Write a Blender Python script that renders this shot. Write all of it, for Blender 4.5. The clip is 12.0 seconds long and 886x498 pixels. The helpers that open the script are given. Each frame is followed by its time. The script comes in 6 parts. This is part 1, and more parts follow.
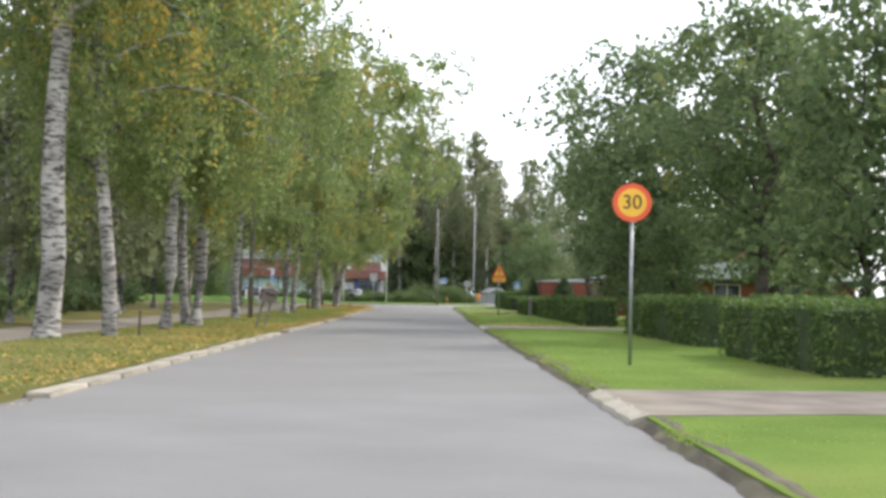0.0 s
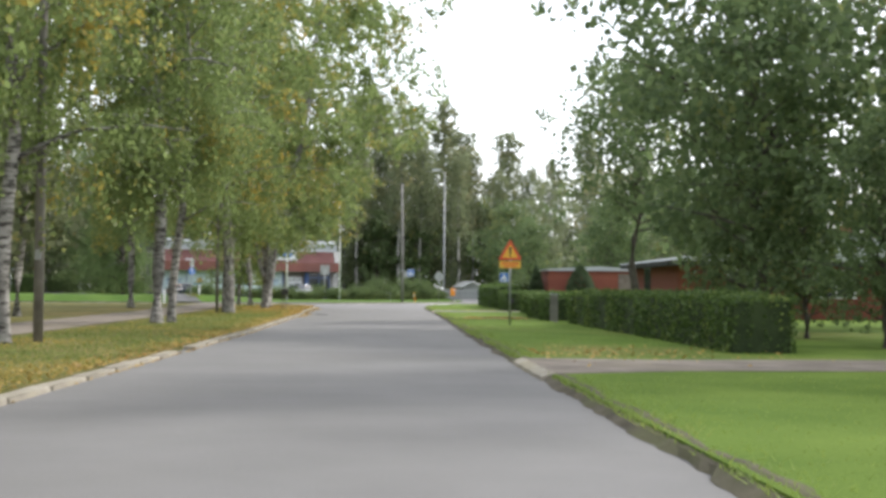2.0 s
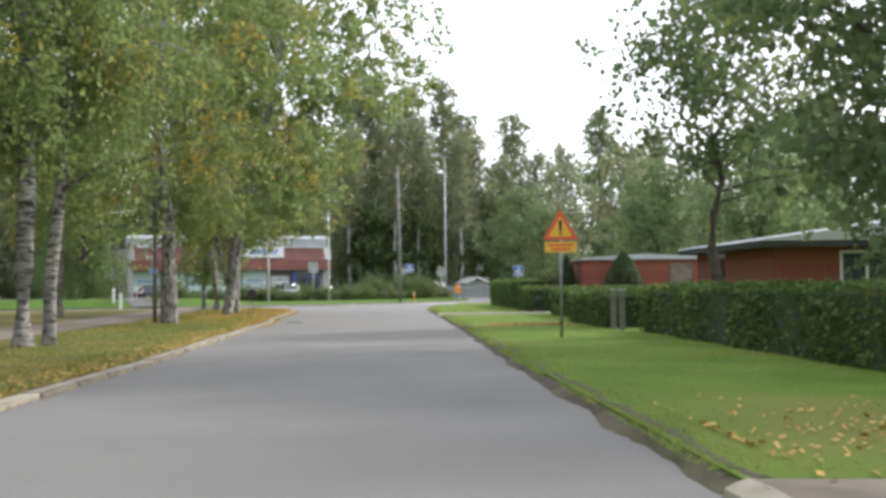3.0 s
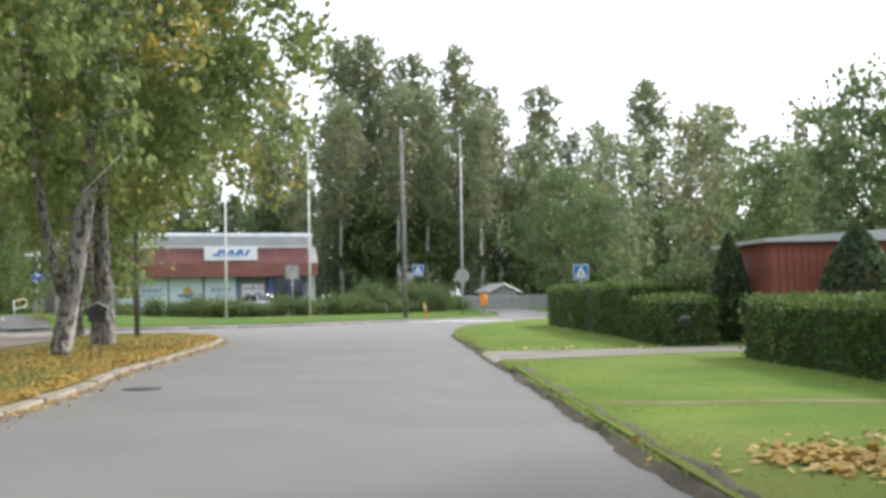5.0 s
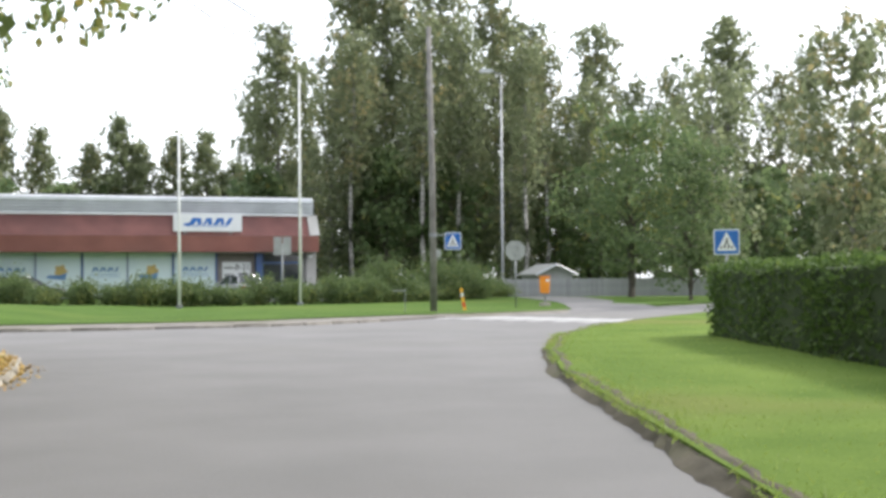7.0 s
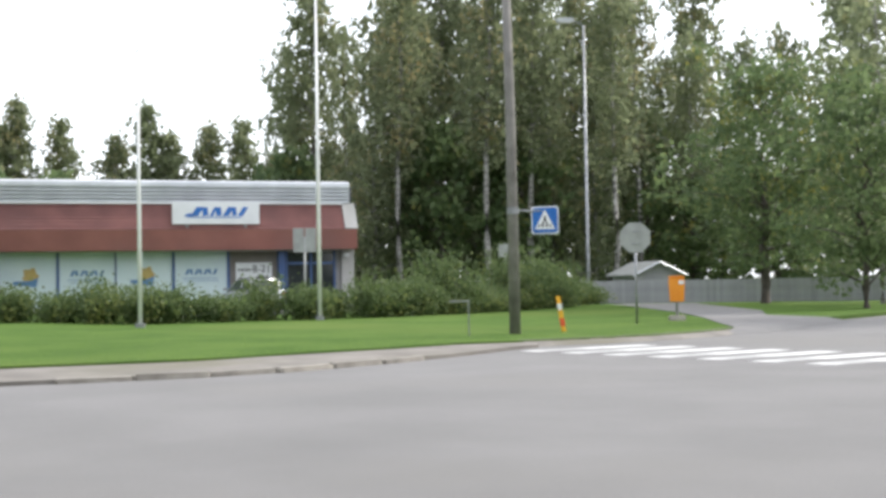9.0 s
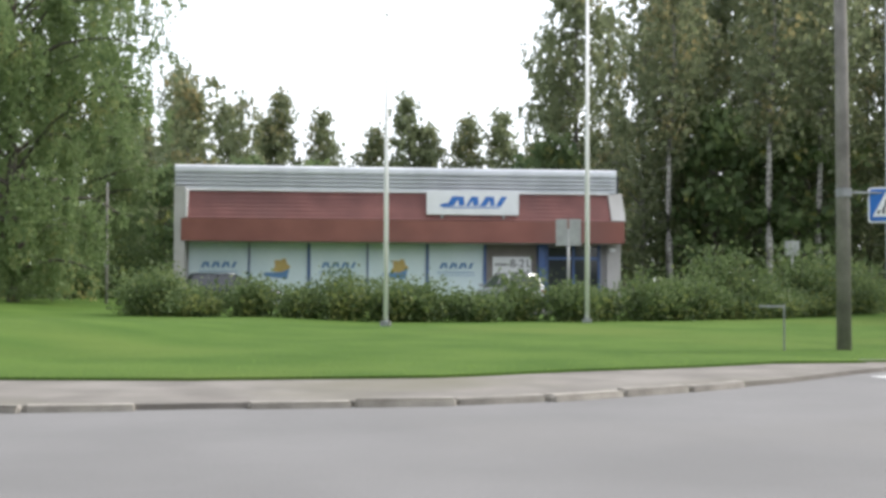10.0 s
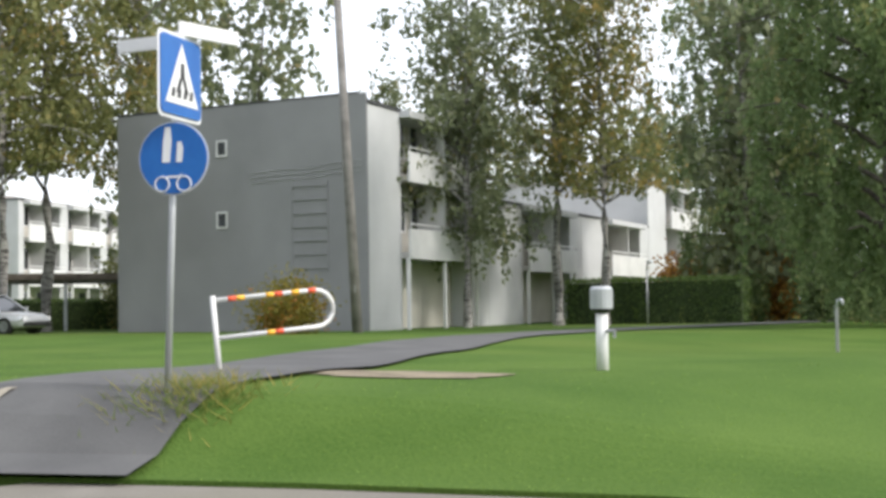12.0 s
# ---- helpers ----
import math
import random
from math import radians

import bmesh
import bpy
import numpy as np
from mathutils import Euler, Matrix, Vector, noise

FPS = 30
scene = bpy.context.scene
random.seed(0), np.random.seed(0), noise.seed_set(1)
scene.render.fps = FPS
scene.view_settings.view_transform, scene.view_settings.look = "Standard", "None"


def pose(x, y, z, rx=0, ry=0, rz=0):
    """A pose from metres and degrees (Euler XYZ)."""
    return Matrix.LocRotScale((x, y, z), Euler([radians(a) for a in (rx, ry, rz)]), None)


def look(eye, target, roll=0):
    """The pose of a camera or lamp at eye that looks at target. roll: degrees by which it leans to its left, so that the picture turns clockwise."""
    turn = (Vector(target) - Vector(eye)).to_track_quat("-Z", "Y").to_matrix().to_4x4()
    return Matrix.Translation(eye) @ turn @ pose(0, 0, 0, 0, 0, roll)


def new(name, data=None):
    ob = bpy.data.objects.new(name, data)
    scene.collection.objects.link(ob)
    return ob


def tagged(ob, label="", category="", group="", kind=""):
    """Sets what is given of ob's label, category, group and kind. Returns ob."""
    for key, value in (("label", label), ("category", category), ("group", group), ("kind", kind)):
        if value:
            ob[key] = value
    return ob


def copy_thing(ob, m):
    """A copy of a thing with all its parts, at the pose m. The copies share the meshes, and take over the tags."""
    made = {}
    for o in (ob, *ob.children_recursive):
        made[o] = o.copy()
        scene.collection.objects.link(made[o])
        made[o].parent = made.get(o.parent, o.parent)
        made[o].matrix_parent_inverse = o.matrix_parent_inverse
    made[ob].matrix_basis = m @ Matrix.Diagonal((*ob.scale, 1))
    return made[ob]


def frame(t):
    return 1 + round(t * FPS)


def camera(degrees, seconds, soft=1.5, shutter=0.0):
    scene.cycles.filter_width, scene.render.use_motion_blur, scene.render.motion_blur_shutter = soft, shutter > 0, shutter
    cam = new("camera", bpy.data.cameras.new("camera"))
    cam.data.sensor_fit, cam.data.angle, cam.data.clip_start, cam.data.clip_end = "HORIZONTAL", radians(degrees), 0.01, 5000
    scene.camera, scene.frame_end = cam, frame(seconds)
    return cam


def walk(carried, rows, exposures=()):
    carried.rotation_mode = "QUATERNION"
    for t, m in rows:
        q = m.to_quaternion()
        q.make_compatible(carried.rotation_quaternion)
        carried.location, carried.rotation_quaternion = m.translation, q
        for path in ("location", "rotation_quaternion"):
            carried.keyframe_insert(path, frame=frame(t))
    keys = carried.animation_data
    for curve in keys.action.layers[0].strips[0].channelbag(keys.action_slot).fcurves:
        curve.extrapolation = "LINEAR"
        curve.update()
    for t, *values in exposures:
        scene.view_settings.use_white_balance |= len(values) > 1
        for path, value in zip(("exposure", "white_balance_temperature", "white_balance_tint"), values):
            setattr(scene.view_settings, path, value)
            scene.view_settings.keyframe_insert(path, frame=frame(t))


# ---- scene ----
# ---------------------------------------------------------------- camera
cam = camera(38.6, 12.0, soft=3.4)
PATH = [
    (0, (-0.778, -75.736, 1.212), (-0.747, -73.738, 1.282), 1.1),
    (0.5, (-0.824, -69.803, 1.189), (-0.799, -67.803, 1.226), -0.4),
    (1, (-0.938, -63.564, 1.225), (-0.89, -61.566, 1.291), 0.7),
    (1.5, (-0.936, -57.24, 1.24), (-0.862, -55.243, 1.305), 0.8),
    (2, (-0.851, -50.817, 1.187), (-0.757, -48.82, 1.25), 0.5),
    (2.5, (-0.702, -44.383, 1.169), (-0.608, -42.386, 1.228), -0.4),
    (4.5, (-0.471, -17.432, 1.229), (-0.371, -15.435, 1.287), -0.9),
    (5, (-0.25, -11.603, 1.202), (-0.159, -9.607, 1.275), -1.0),
    (5.5, (-0.106, -5.631, 1.197), (-0.026, -3.633, 1.253), -0.9),
    (6, (0.0, 0.0, 1.168), (0.065, 1.998, 1.22), -1.0),
    (6.5, (-0.102, 4.804, 1.19), (-0.046, 6.802, 1.237), -0.5),
    (8.5, (-0.185, 22.477, 1.205), (-0.135, 24.476, 1.254), -0.7),
    (9, (-0.263, 25.671, 1.204), (-0.3, 27.67, 1.257), -1.0),
    (9.5, (-0.551, 28.323, 1.198), (-0.768, 30.311, 1.248), -0.8),
    (10, (-1.148, 30.474, 1.193), (-1.585, 32.425, 1.245), 0.2),
    (10.5, (-1.887, 32.094, 1.184), (-2.6, 33.961, 1.244), 0.4),
    (11, (-2.895, 33.748, 1.233), (-3.881, 35.487, 1.296), 1.1),
    (11.3, (-3.72, 34.838, 1.194), (-4.858, 36.481, 1.269), -0.0),
    (11.5, (-4.422, 35.601, 1.21), (-5.665, 37.165, 1.297), -0.5),
    (11.7, (-5.205, 36.32, 1.163), (-6.558, 37.789, 1.266), -0.4),
    (12, (-6.398, 37.237, 1.172), (-7.92, 38.531, 1.265), -0.9),
]
EXPOSURE = [(t, stops, 6280, 12) for t, stops in ((0, 0.06), (2.5, 0.06), (4.5, 0.12), (6.5, 0.12), (8.5, 0.1), (9.5, 0.02), (10.2, -0.08), (11.0, -0.26), (12.0, -0.14))]
walk(cam, [(t, look(eye, target, roll)) for t, eye, target, roll in PATH], EXPOSURE)

# ---------------------------------------------------------------- light
world = bpy.data.worlds.new("overcast_sky")
scene.world = world
world.use_nodes = True
wn = world.node_tree.nodes
wl = world.node_tree.links
wn.clear()
SUN_AZ, SUN_EL = 62.0, 38.0
sky = wn.new("ShaderNodeTexSky")
sky.sky_type = "NISHITA"
sky.sun_disc = False
sky.sun_elevation = radians(SUN_EL)
sky.sun_rotation = radians(SUN_AZ)
sky.dust_density = 4.0
sky_bg = wn.new("ShaderNodeBackground")
sky_bg.inputs["Strength"].default_value = 0.07
wl.new(sky.outputs[0], sky_bg.inputs[0])
# thin bright cloud cover, brighter towards the zenith
coord = wn.new("ShaderNodeTexCoord")
cloud = wn.new("ShaderNodeTexNoise")
cloud.inputs["Scale"].default_value = 2.0
cloud.inputs["Detail"].default_value = 4.0
wl.new(coord.outputs["Generated"], cloud.inputs["Vector"])
ramp = wn.new("ShaderNodeValToRGB")
ramp.color_ramp.elements[0].color = (0.86, 0.89, 0.93, 1)
ramp.color_ramp.elements[1].color = (1.0, 1.0, 1.0, 1)
wl.new(cloud.outputs[0], ramp.inputs[0])
cloud_bg = wn.new("ShaderNodeBackground")
cloud_bg.inputs["Strength"].default_value = 1.5
wl.new(ramp.outputs[0], cloud_bg.inputs[0])
both = wn.new("ShaderNodeAddShader")
wl.new(sky_bg.outputs[0], both.inputs[0])
wl.new(cloud_bg.outputs[0], both.inputs[1])
wout = wn.new("ShaderNodeOutputWorld")
wl.new(both.outputs[0], wout.inputs[0])

sun = new("sun", bpy.data.lights.new("sun", "SUN"))
sun.data.energy = 3.0
sun.data.angle = radians(6.0)
sun.data.color = (1.0, 0.95, 0.86)
sun_from = Vector((math.sin(radians(SUN_AZ)) * math.cos(radians(SUN_EL)), math.cos(radians(SUN_AZ)) * math.cos(radians(SUN_EL)), math.sin(radians(SUN_EL))))
sun.matrix_world = look(sun_from * 100, (0, 0, 0))


# ---------------------------------------------------------------- materials
def nodes_of(name):
    m = bpy.data.materials.new(name)
    m.use_nodes = True
    nt = m.node_tree
    return m, nt.nodes, nt.links, nt.nodes["Principled BSDF"]


def surface(name, dark, light, scale=4.0, fine=60.0, rough=0.8, bump=0.3, metal=0.0, stain=None, contrast=0.35, vary=0.0, gloss=0.5):
    """Two scales of noise between two colours, a fine bump, and a third colour in large patches."""
    m, n, l, bsdf = nodes_of(name)
    geo = n.new("ShaderNodeTexCoord")
    big = n.new("ShaderNodeTexNoise")
    big.inputs["Scale"].default_value = scale
    big.inputs["Detail"].default_value = 5.0
    small = n.new("ShaderNodeTexNoise")
    small.inputs["Scale"].default_value = fine
    small.inputs["Detail"].default_value = 3.0
    l.new(geo.outputs["Object"], big.inputs["Vector"])
    l.new(geo.outputs["Object"], small.inputs["Vector"])
    add = n.new("ShaderNodeMath")
    add.operation = "MULTIPLY_ADD"
    add.inputs[1].default_value = contrast
    l.new(small.outputs[0], add.inputs[0])
    l.new(big.outputs[0], add.inputs[2])
    r = n.new("ShaderNodeMapRange")
    r.inputs["From Min"].default_value = 0.35 + contrast * 0.4
    r.inputs["From Max"].default_value = 0.65 + contrast * 0.6
    l.new(add.outputs[0], r.inputs[0])
    mix = n.new("ShaderNodeMix")
    mix.data_type = "RGBA"
    mix.inputs["A"].default_value = (*dark, 1)
    mix.inputs["B"].default_value = (*light, 1)
    l.new(r.outputs[0], mix.inputs["Factor"])
    last = mix.outputs["Result"]
    if stain:
        spot = n.new("ShaderNodeTexNoise")
        spot.inputs["Scale"].default_value = scale * 0.23
        spot.inputs["Detail"].default_value = 6.0
        l.new(geo.outputs["Object"], spot.inputs["Vector"])
        sr = n.new("ShaderNodeMapRange")
        sr.inputs["From Min"].default_value = 0.52
        sr.inputs["From Max"].default_value = 0.68
        l.new(spot.outputs[0], sr.inputs[0])
        sm = n.new("ShaderNodeMix")
        sm.data_type = "RGBA"
        sm.inputs["B"].default_value = (*stain, 1)
        l.new(sr.outputs[0], sm.inputs["Factor"])
        l.new(last, sm.inputs["A"])
        last = sm.outputs["Result"]
    if vary:
        info = n.new("ShaderNodeObjectInfo")
        vr = n.new("ShaderNodeMapRange")
        vr.inputs["To Min"].default_value = 1 - vary
        vr.inputs["To Max"].default_value = 1 + vary
        l.new(info.outputs["Random"], vr.inputs[0])
        hv = n.new("ShaderNodeHueSaturation")
        l.new(vr.outputs[0], hv.inputs["Value"])
        l.new(last, hv.inputs["Color"])
        last = hv.outputs[0]
    l.new(last, bsdf.inputs["Base Color"])
    bsdf.inputs["Roughness"].default_value = rough
    bsdf.inputs["Metallic"].default_value = metal
    bsdf.inputs["Specular IOR Level"].default_value = gloss
    if bump:
        b = n.new("ShaderNodeBump")
        b.inputs["Strength"].default_value = bump
        b.inputs["Distance"].default_value = 0.02
        l.new(add.outputs[0], b.inputs["Height"])
        l.new(b.outputs[0], bsdf.inputs["Normal"])
    return m


def foliage(name, deep, bright, autumn, share=0.15, through_light=0.35, patch=0.35):
    """Leaves: each leaf its own shade, some turned yellow, in patches over the crown."""
    m, n, l, bsdf = nodes_of(name)
    geo = n.new("ShaderNodeNewGeometry")
    coord = n.new("ShaderNodeTexCoord")
    info = n.new("ShaderNodeObjectInfo")
    mix = n.new("ShaderNodeMix")
    mix.data_type = "RGBA"
    mix.inputs["A"].default_value = (*deep, 1)
    mix.inputs["B"].default_value = (*bright, 1)
    l.new(geo.outputs["Random Per Island"], mix.inputs["Factor"])
    spot = n.new("ShaderNodeTexNoise")
    spot.inputs["Scale"].default_value = patch
    spot.inputs["Detail"].default_value = 3.0
    l.new(coord.outputs["Object"], spot.inputs["Vector"])
    k = n.new("ShaderNodeMath")
    k.operation = "MULTIPLY_ADD"
    k.inputs[1].default_value = 0.25
    l.new(geo.outputs["Random Per Island"], k.inputs[0])
    l.new(spot.outputs[0], k.inputs[2])
    k2 = n.new("ShaderNodeMath")
    k2.operation = "MULTIPLY_ADD"
    k2.inputs[1].default_value = 0.12
    l.new(info.outputs["Random"], k2.inputs[0])
    l.new(k.outputs[0], k2.inputs[2])
    r = n.new("ShaderNodeMapRange")
    r.inputs["From Min"].default_value = 0.86 - share
    r.inputs["From Max"].default_value = 1.02 - share
    l.new(k2.outputs[0], r.inputs[0])
    am = n.new("ShaderNodeMix")
    am.data_type = "RGBA"
    am.inputs["B"].default_value = (*autumn, 1)
    l.new(r.outputs[0], am.inputs["Factor"])
    l.new(mix.outputs["Result"], am.inputs["A"])
    l.new(am.outputs["Result"], bsdf.inputs["Base Color"])
    bsdf.inputs["Roughness"].default_value = 0.55
    bsdf.inputs["Specular IOR Level"].default_value = 0.3
    tr = n.new("ShaderNodeBsdfTranslucent")
    l.new(am.outputs["Result"], tr.inputs[0])
    ms = n.new("ShaderNodeMixShader")
    ms.inputs[0].default_value = through_light
    l.new(bsdf.outputs[0], ms.inputs[1])
    l.new(tr.outputs[0], ms.inputs[2])
    l.new(ms.outputs[0], n["Material Output"].inputs[0])
    return m


def birch_bark(name, pale=1.0, edge=0.48, stretch=(2.2, 2.2, 9.0)):
    m, n, l, bsdf = nodes_of(name)
    coord = n.new("ShaderNodeTexCoord")
    flat = n.new("ShaderNodeMapping")
    flat.inputs["Scale"].default_value = stretch
    l.new(coord.outputs["Object"], flat.inputs["Vector"])
    marks = n.new("ShaderNodeTexNoise")
    marks.inputs["Scale"].default_value = 1.6
    marks.inputs["Detail"].default_value = 5.0
    marks.inputs["Roughness"].default_value = 0.65
    l.new(flat.outputs[0], marks.inputs["Vector"])
    r = n.new("ShaderNodeMapRange")
    r.inputs["From Min"].default_value = edge
    r.inputs["From Max"].default_value = edge + 0.11
    l.new(marks.outputs[0], r.inputs[0])
    soil = n.new("ShaderNodeTexNoise")
    soil.inputs["Scale"].default_value = 1.1
    soil.inputs["Detail"].default_value = 6.0
    l.new(coord.outputs["Object"], soil.inputs["Vector"])
    tone = n.new("ShaderNodeMix")
    tone.data_type = "RGBA"
    tone.inputs["A"].default_value = (0.26 * pale, 0.25 * pale, 0.23 * pale, 1)
    tone.inputs["B"].default_value = (0.52 * pale, 0.5 * pale, 0.47 * pale, 1)
    sr = n.new("ShaderNodeMapRange")
    sr.inputs["From Min"].default_value = 0.38
    sr.inputs["From Max"].default_value = 0.6
    l.new(soil.outputs[0], sr.inputs[0])
    l.new(sr.outputs[0], tone.inputs["Factor"])
    mix = n.new("ShaderNodeMix")
    mix.data_type = "RGBA"
    mix.inputs["B"].default_value = (0.05, 0.045, 0.04, 1)
    l.new(r.outputs[0], mix.inputs["Factor"])
    l.new(tone.outputs["Result"], mix.inputs["A"])
    l.new(mix.outputs["Result"], bsdf.inputs["Base Color"])
    bsdf.inputs["Roughness"].default_value = 0.85
    b = n.new("ShaderNodeBump")
    b.inputs["Strength"].default_value = 0.6
    b.inputs["Distance"].default_value = 0.03
    l.new(marks.outputs[0], b.inputs["Height"])
    l.new(b.outputs[0], bsdf.inputs["Normal"])
    return m


def glassy(name, col, rough=0.08):
    m, n, l, bsdf = nodes_of(name)
    bsdf.inputs["Base Color"].default_value = (*col, 1)
    bsdf.inputs["Roughness"].default_value = rough
    bsdf.inputs["Specular IOR Level"].default_value = 0.7
    return m


ASPHALT = surface("worn_asphalt", (0.16, 0.157, 0.152), (0.205, 0.2, 0.195), 0.5, 60.0, 0.92, 0.4, stain=(0.182, 0.176, 0.166), contrast=0.9)
DARK_ASPHALT = surface("footpath_asphalt", (0.075, 0.075, 0.075), (0.12, 0.12, 0.118), 1.0, 50.0, 0.9, 0.3)
GRAVEL = surface("fine_gravel", (0.15, 0.125, 0.1), (0.27, 0.23, 0.19), 1.5, 70.0, 0.95, 0.5, stain=(0.2, 0.17, 0.12))
PAVING = surface("sandy_pavement", (0.15, 0.137, 0.12), (0.24, 0.222, 0.196), 1.2, 50.0, 0.95, 0.4, stain=(0.16, 0.15, 0.11))
KERB_PALE = surface("sandy_kerb_concrete", (0.26, 0.235, 0.185), (0.4, 0.365, 0.295), 2.0, 50.0, 0.95, 0.4, stain=(0.3, 0.25, 0.13), vary=0.1)
# entrance wall: the shade it stands in is painted in as darker brown-grey
ENTRANCE = surface("shaded_entrance_wall", (0.2, 0.175, 0.16), (0.27, 0.24, 0.22), 1.5, 25.0, 0.8, 0.15)
STONE = surface("kerb_granite", (0.2, 0.185, 0.16), (0.37, 0.345, 0.3), 3.0, 60.0, 0.9, 0.5, vary=0.22)
DARK_STONE = surface("soiled_kerb_stone", (0.1, 0.09, 0.07), (0.2, 0.18, 0.145), 3.0, 40.0, 0.95, 0.5, stain=(0.08, 0.085, 0.045), vary=0.25)
LAWN_EAST = surface("verge_grass", (0.082, 0.14, 0.022), (0.148, 0.215, 0.04), 0.6, 38.0, 0.95, 0.8, stain=(0.165, 0.18, 0.05), contrast=0.7, gloss=0.1)
LAWN = surface("mown_lawn", (0.055, 0.109, 0.019), (0.099, 0.161, 0.033), 0.5, 38.0, 0.95, 0.8, stain=(0.106, 0.155, 0.034), contrast=0.8, gloss=0.1)
VERGE = surface("leaf_strewn_verge", (0.09, 0.1, 0.03), (0.185, 0.165, 0.06), 0.8, 45.0, 0.95, 0.6, stain=(0.27, 0.2, 0.085), gloss=0.1)
WOODFLOOR = surface("woodland_ground", (0.05, 0.075, 0.022), (0.1, 0.13, 0.04), 0.3, 20.0, 0.95, 0.5, stain=(0.085, 0.09, 0.035))
BARK = birch_bark("birch_bark", 0.86)
OLDBARK = birch_bark("old_birch_bark", 0.85, 0.47, (7.0, 7.0, 3.0))
DARKBARK = surface("rough_dark_bark", (0.05, 0.042, 0.034), (0.13, 0.115, 0.095), 3.0, 25.0, 0.95, 0.9)
LEAF_BIRCH = foliage("birch_leaves", (0.15, 0.205, 0.066), (0.3, 0.38, 0.145), (0.47, 0.36, 0.08), 0.125, 0.6)
# far birch leaves: a pale haze is mixed into their lighter, greyer greens
LEAF_FAR = foliage("far_birch_leaves_hazed", (0.16, 0.195, 0.105), (0.3, 0.335, 0.19), (0.36, 0.31, 0.15), 0.08, 0.62)
LEAF_WEEP = foliage("weeping_birch_leaves", (0.14, 0.205, 0.085), (0.26, 0.335, 0.145), (0.34, 0.33, 0.13), 0.04, 0.6)
LEAF_DARK = foliage("dark_leaves", (0.1, 0.15, 0.066), (0.2, 0.265, 0.115), (0.3, 0.28, 0.08), 0.04, 0.58)
LEAF_AUTUMN = foliage("turning_birch_leaves", (0.18, 0.205, 0.08), (0.33, 0.34, 0.14), (0.42, 0.32, 0.11), 0.13, 0.6)
LEAF_SPRUCE = foliage("spruce_needles", (0.075, 0.115, 0.06), (0.13, 0.18, 0.09), (0.15, 0.17, 0.08), 0.02, 0.4)
LEAF_HEDGE = foliage("hedge_leaves", (0.07, 0.12, 0.035), (0.15, 0.225, 0.06), (0.24, 0.3, 0.08), 0.06, 0.4, 1.2)
LEAF_SHRUB = foliage("shrub_leaves", (0.085, 0.13, 0.05), (0.18, 0.24, 0.09), (0.3, 0.32, 0.1), 0.08, 0.45, 0.8)
LEAF_RUST = foliage("rust_red_leaves", (0.16, 0.08, 0.03), (0.3, 0.13, 0.04), (0.42, 0.22, 0.04), 0.3, 0.3, 0.8)
LEAF_YELLOW = foliage("yellow_shrub_leaves", (0.17, 0.16, 0.03), (0.3, 0.26, 0.05), (0.42, 0.17, 0.04), 0.1, 0.5, 0.7)
# hedge filling: the shade between the leaves is put into its dark green
HEDGE_CORE = surface("hedge_inner_shade", (0.025, 0.04, 0.014), (0.055, 0.08, 0.028), 3.0, 40.0, 1.0, 0.8)
GRASS = foliage("grass_blades", (0.16, 0.26, 0.05), (0.24, 0.34, 0.08), (0.26, 0.32, 0.06), 0.05, 0.55, 0.25)
GRASS_VERGE = foliage("verge_grass_blades", (0.2, 0.285, 0.06), (0.3, 0.38, 0.09), (0.4, 0.4, 0.13), 0.08, 0.55, 0.25)
GRASS_DRY = foliage("dry_grass_blades", (0.14, 0.205, 0.045), (0.25, 0.3, 0.085), (0.45, 0.36, 0.1), 0.18, 0.55, 0.25)
FALLEN = foliage("fallen_leaves", (0.36, 0.23, 0.06), (0.6, 0.42, 0.11), (0.26, 0.15, 0.05), 0.16, 0.1)
WHITE_PAINT = surface("white_gloss_paint", (0.72, 0.72, 0.72), (0.82, 0.82, 0.81), 1.2, 30.0, 0.4, 0.05, stain=(0.62, 0.62, 0.6))
ROAD_WHITE = surface("worn_road_paint", (0.45, 0.45, 0.44), (0.75, 0.75, 0.73), 2.5, 40.0, 0.85, 0.2, stain=(0.3, 0.3, 0.29))
GALV = surface("galvanised_steel", (0.24, 0.25, 0.26), (0.38, 0.39, 0.4), 5.0, 50.0, 0.45, 0.1, 0.7)
GREY_METAL = surface("grey_painted_metal", (0.42, 0.44, 0.46), (0.55, 0.57, 0.6), 2.0, 30.0, 0.45, 0.08, 0.2, stain=(0.36, 0.38, 0.4))
ROOF_EDGE = surface("light_grey_ribbed_metal", (0.55, 0.57, 0.6), (0.66, 0.68, 0.71), 1.2, 30.0, 0.4, 0.08, 0.0, stain=(0.48, 0.5, 0.53))
OLDWOOD = surface("weathered_pole_wood", (0.14, 0.132, 0.122), (0.27, 0.258, 0.24), 2.0, 40.0, 0.9, 0.6)
BLUE = surface("sign_blue", (0.02, 0.12, 0.42), (0.03, 0.16, 0.5), 2.0, 20.0, 0.35, 0.0)
SIGN_WHITE = surface("sign_white", (0.74, 0.75, 0.76), (0.82, 0.83, 0.84), 2.0, 20.0, 0.4, 0.0)
SIGN_YELLOW = surface("sign_yellow", (0.85, 0.45, 0.03), (0.92, 0.52, 0.05), 2.0, 20.0, 0.4, 0.0)
SIGN_RED = surface("sign_red", (0.75, 0.09, 0.03), (0.82, 0.12, 0.04), 2.0, 20.0, 0.4, 0.0)
BLACK = surface("sign_black", (0.015, 0.015, 0.015), (0.03, 0.03, 0.03), 2.0, 20.0, 0.5, 0.0)
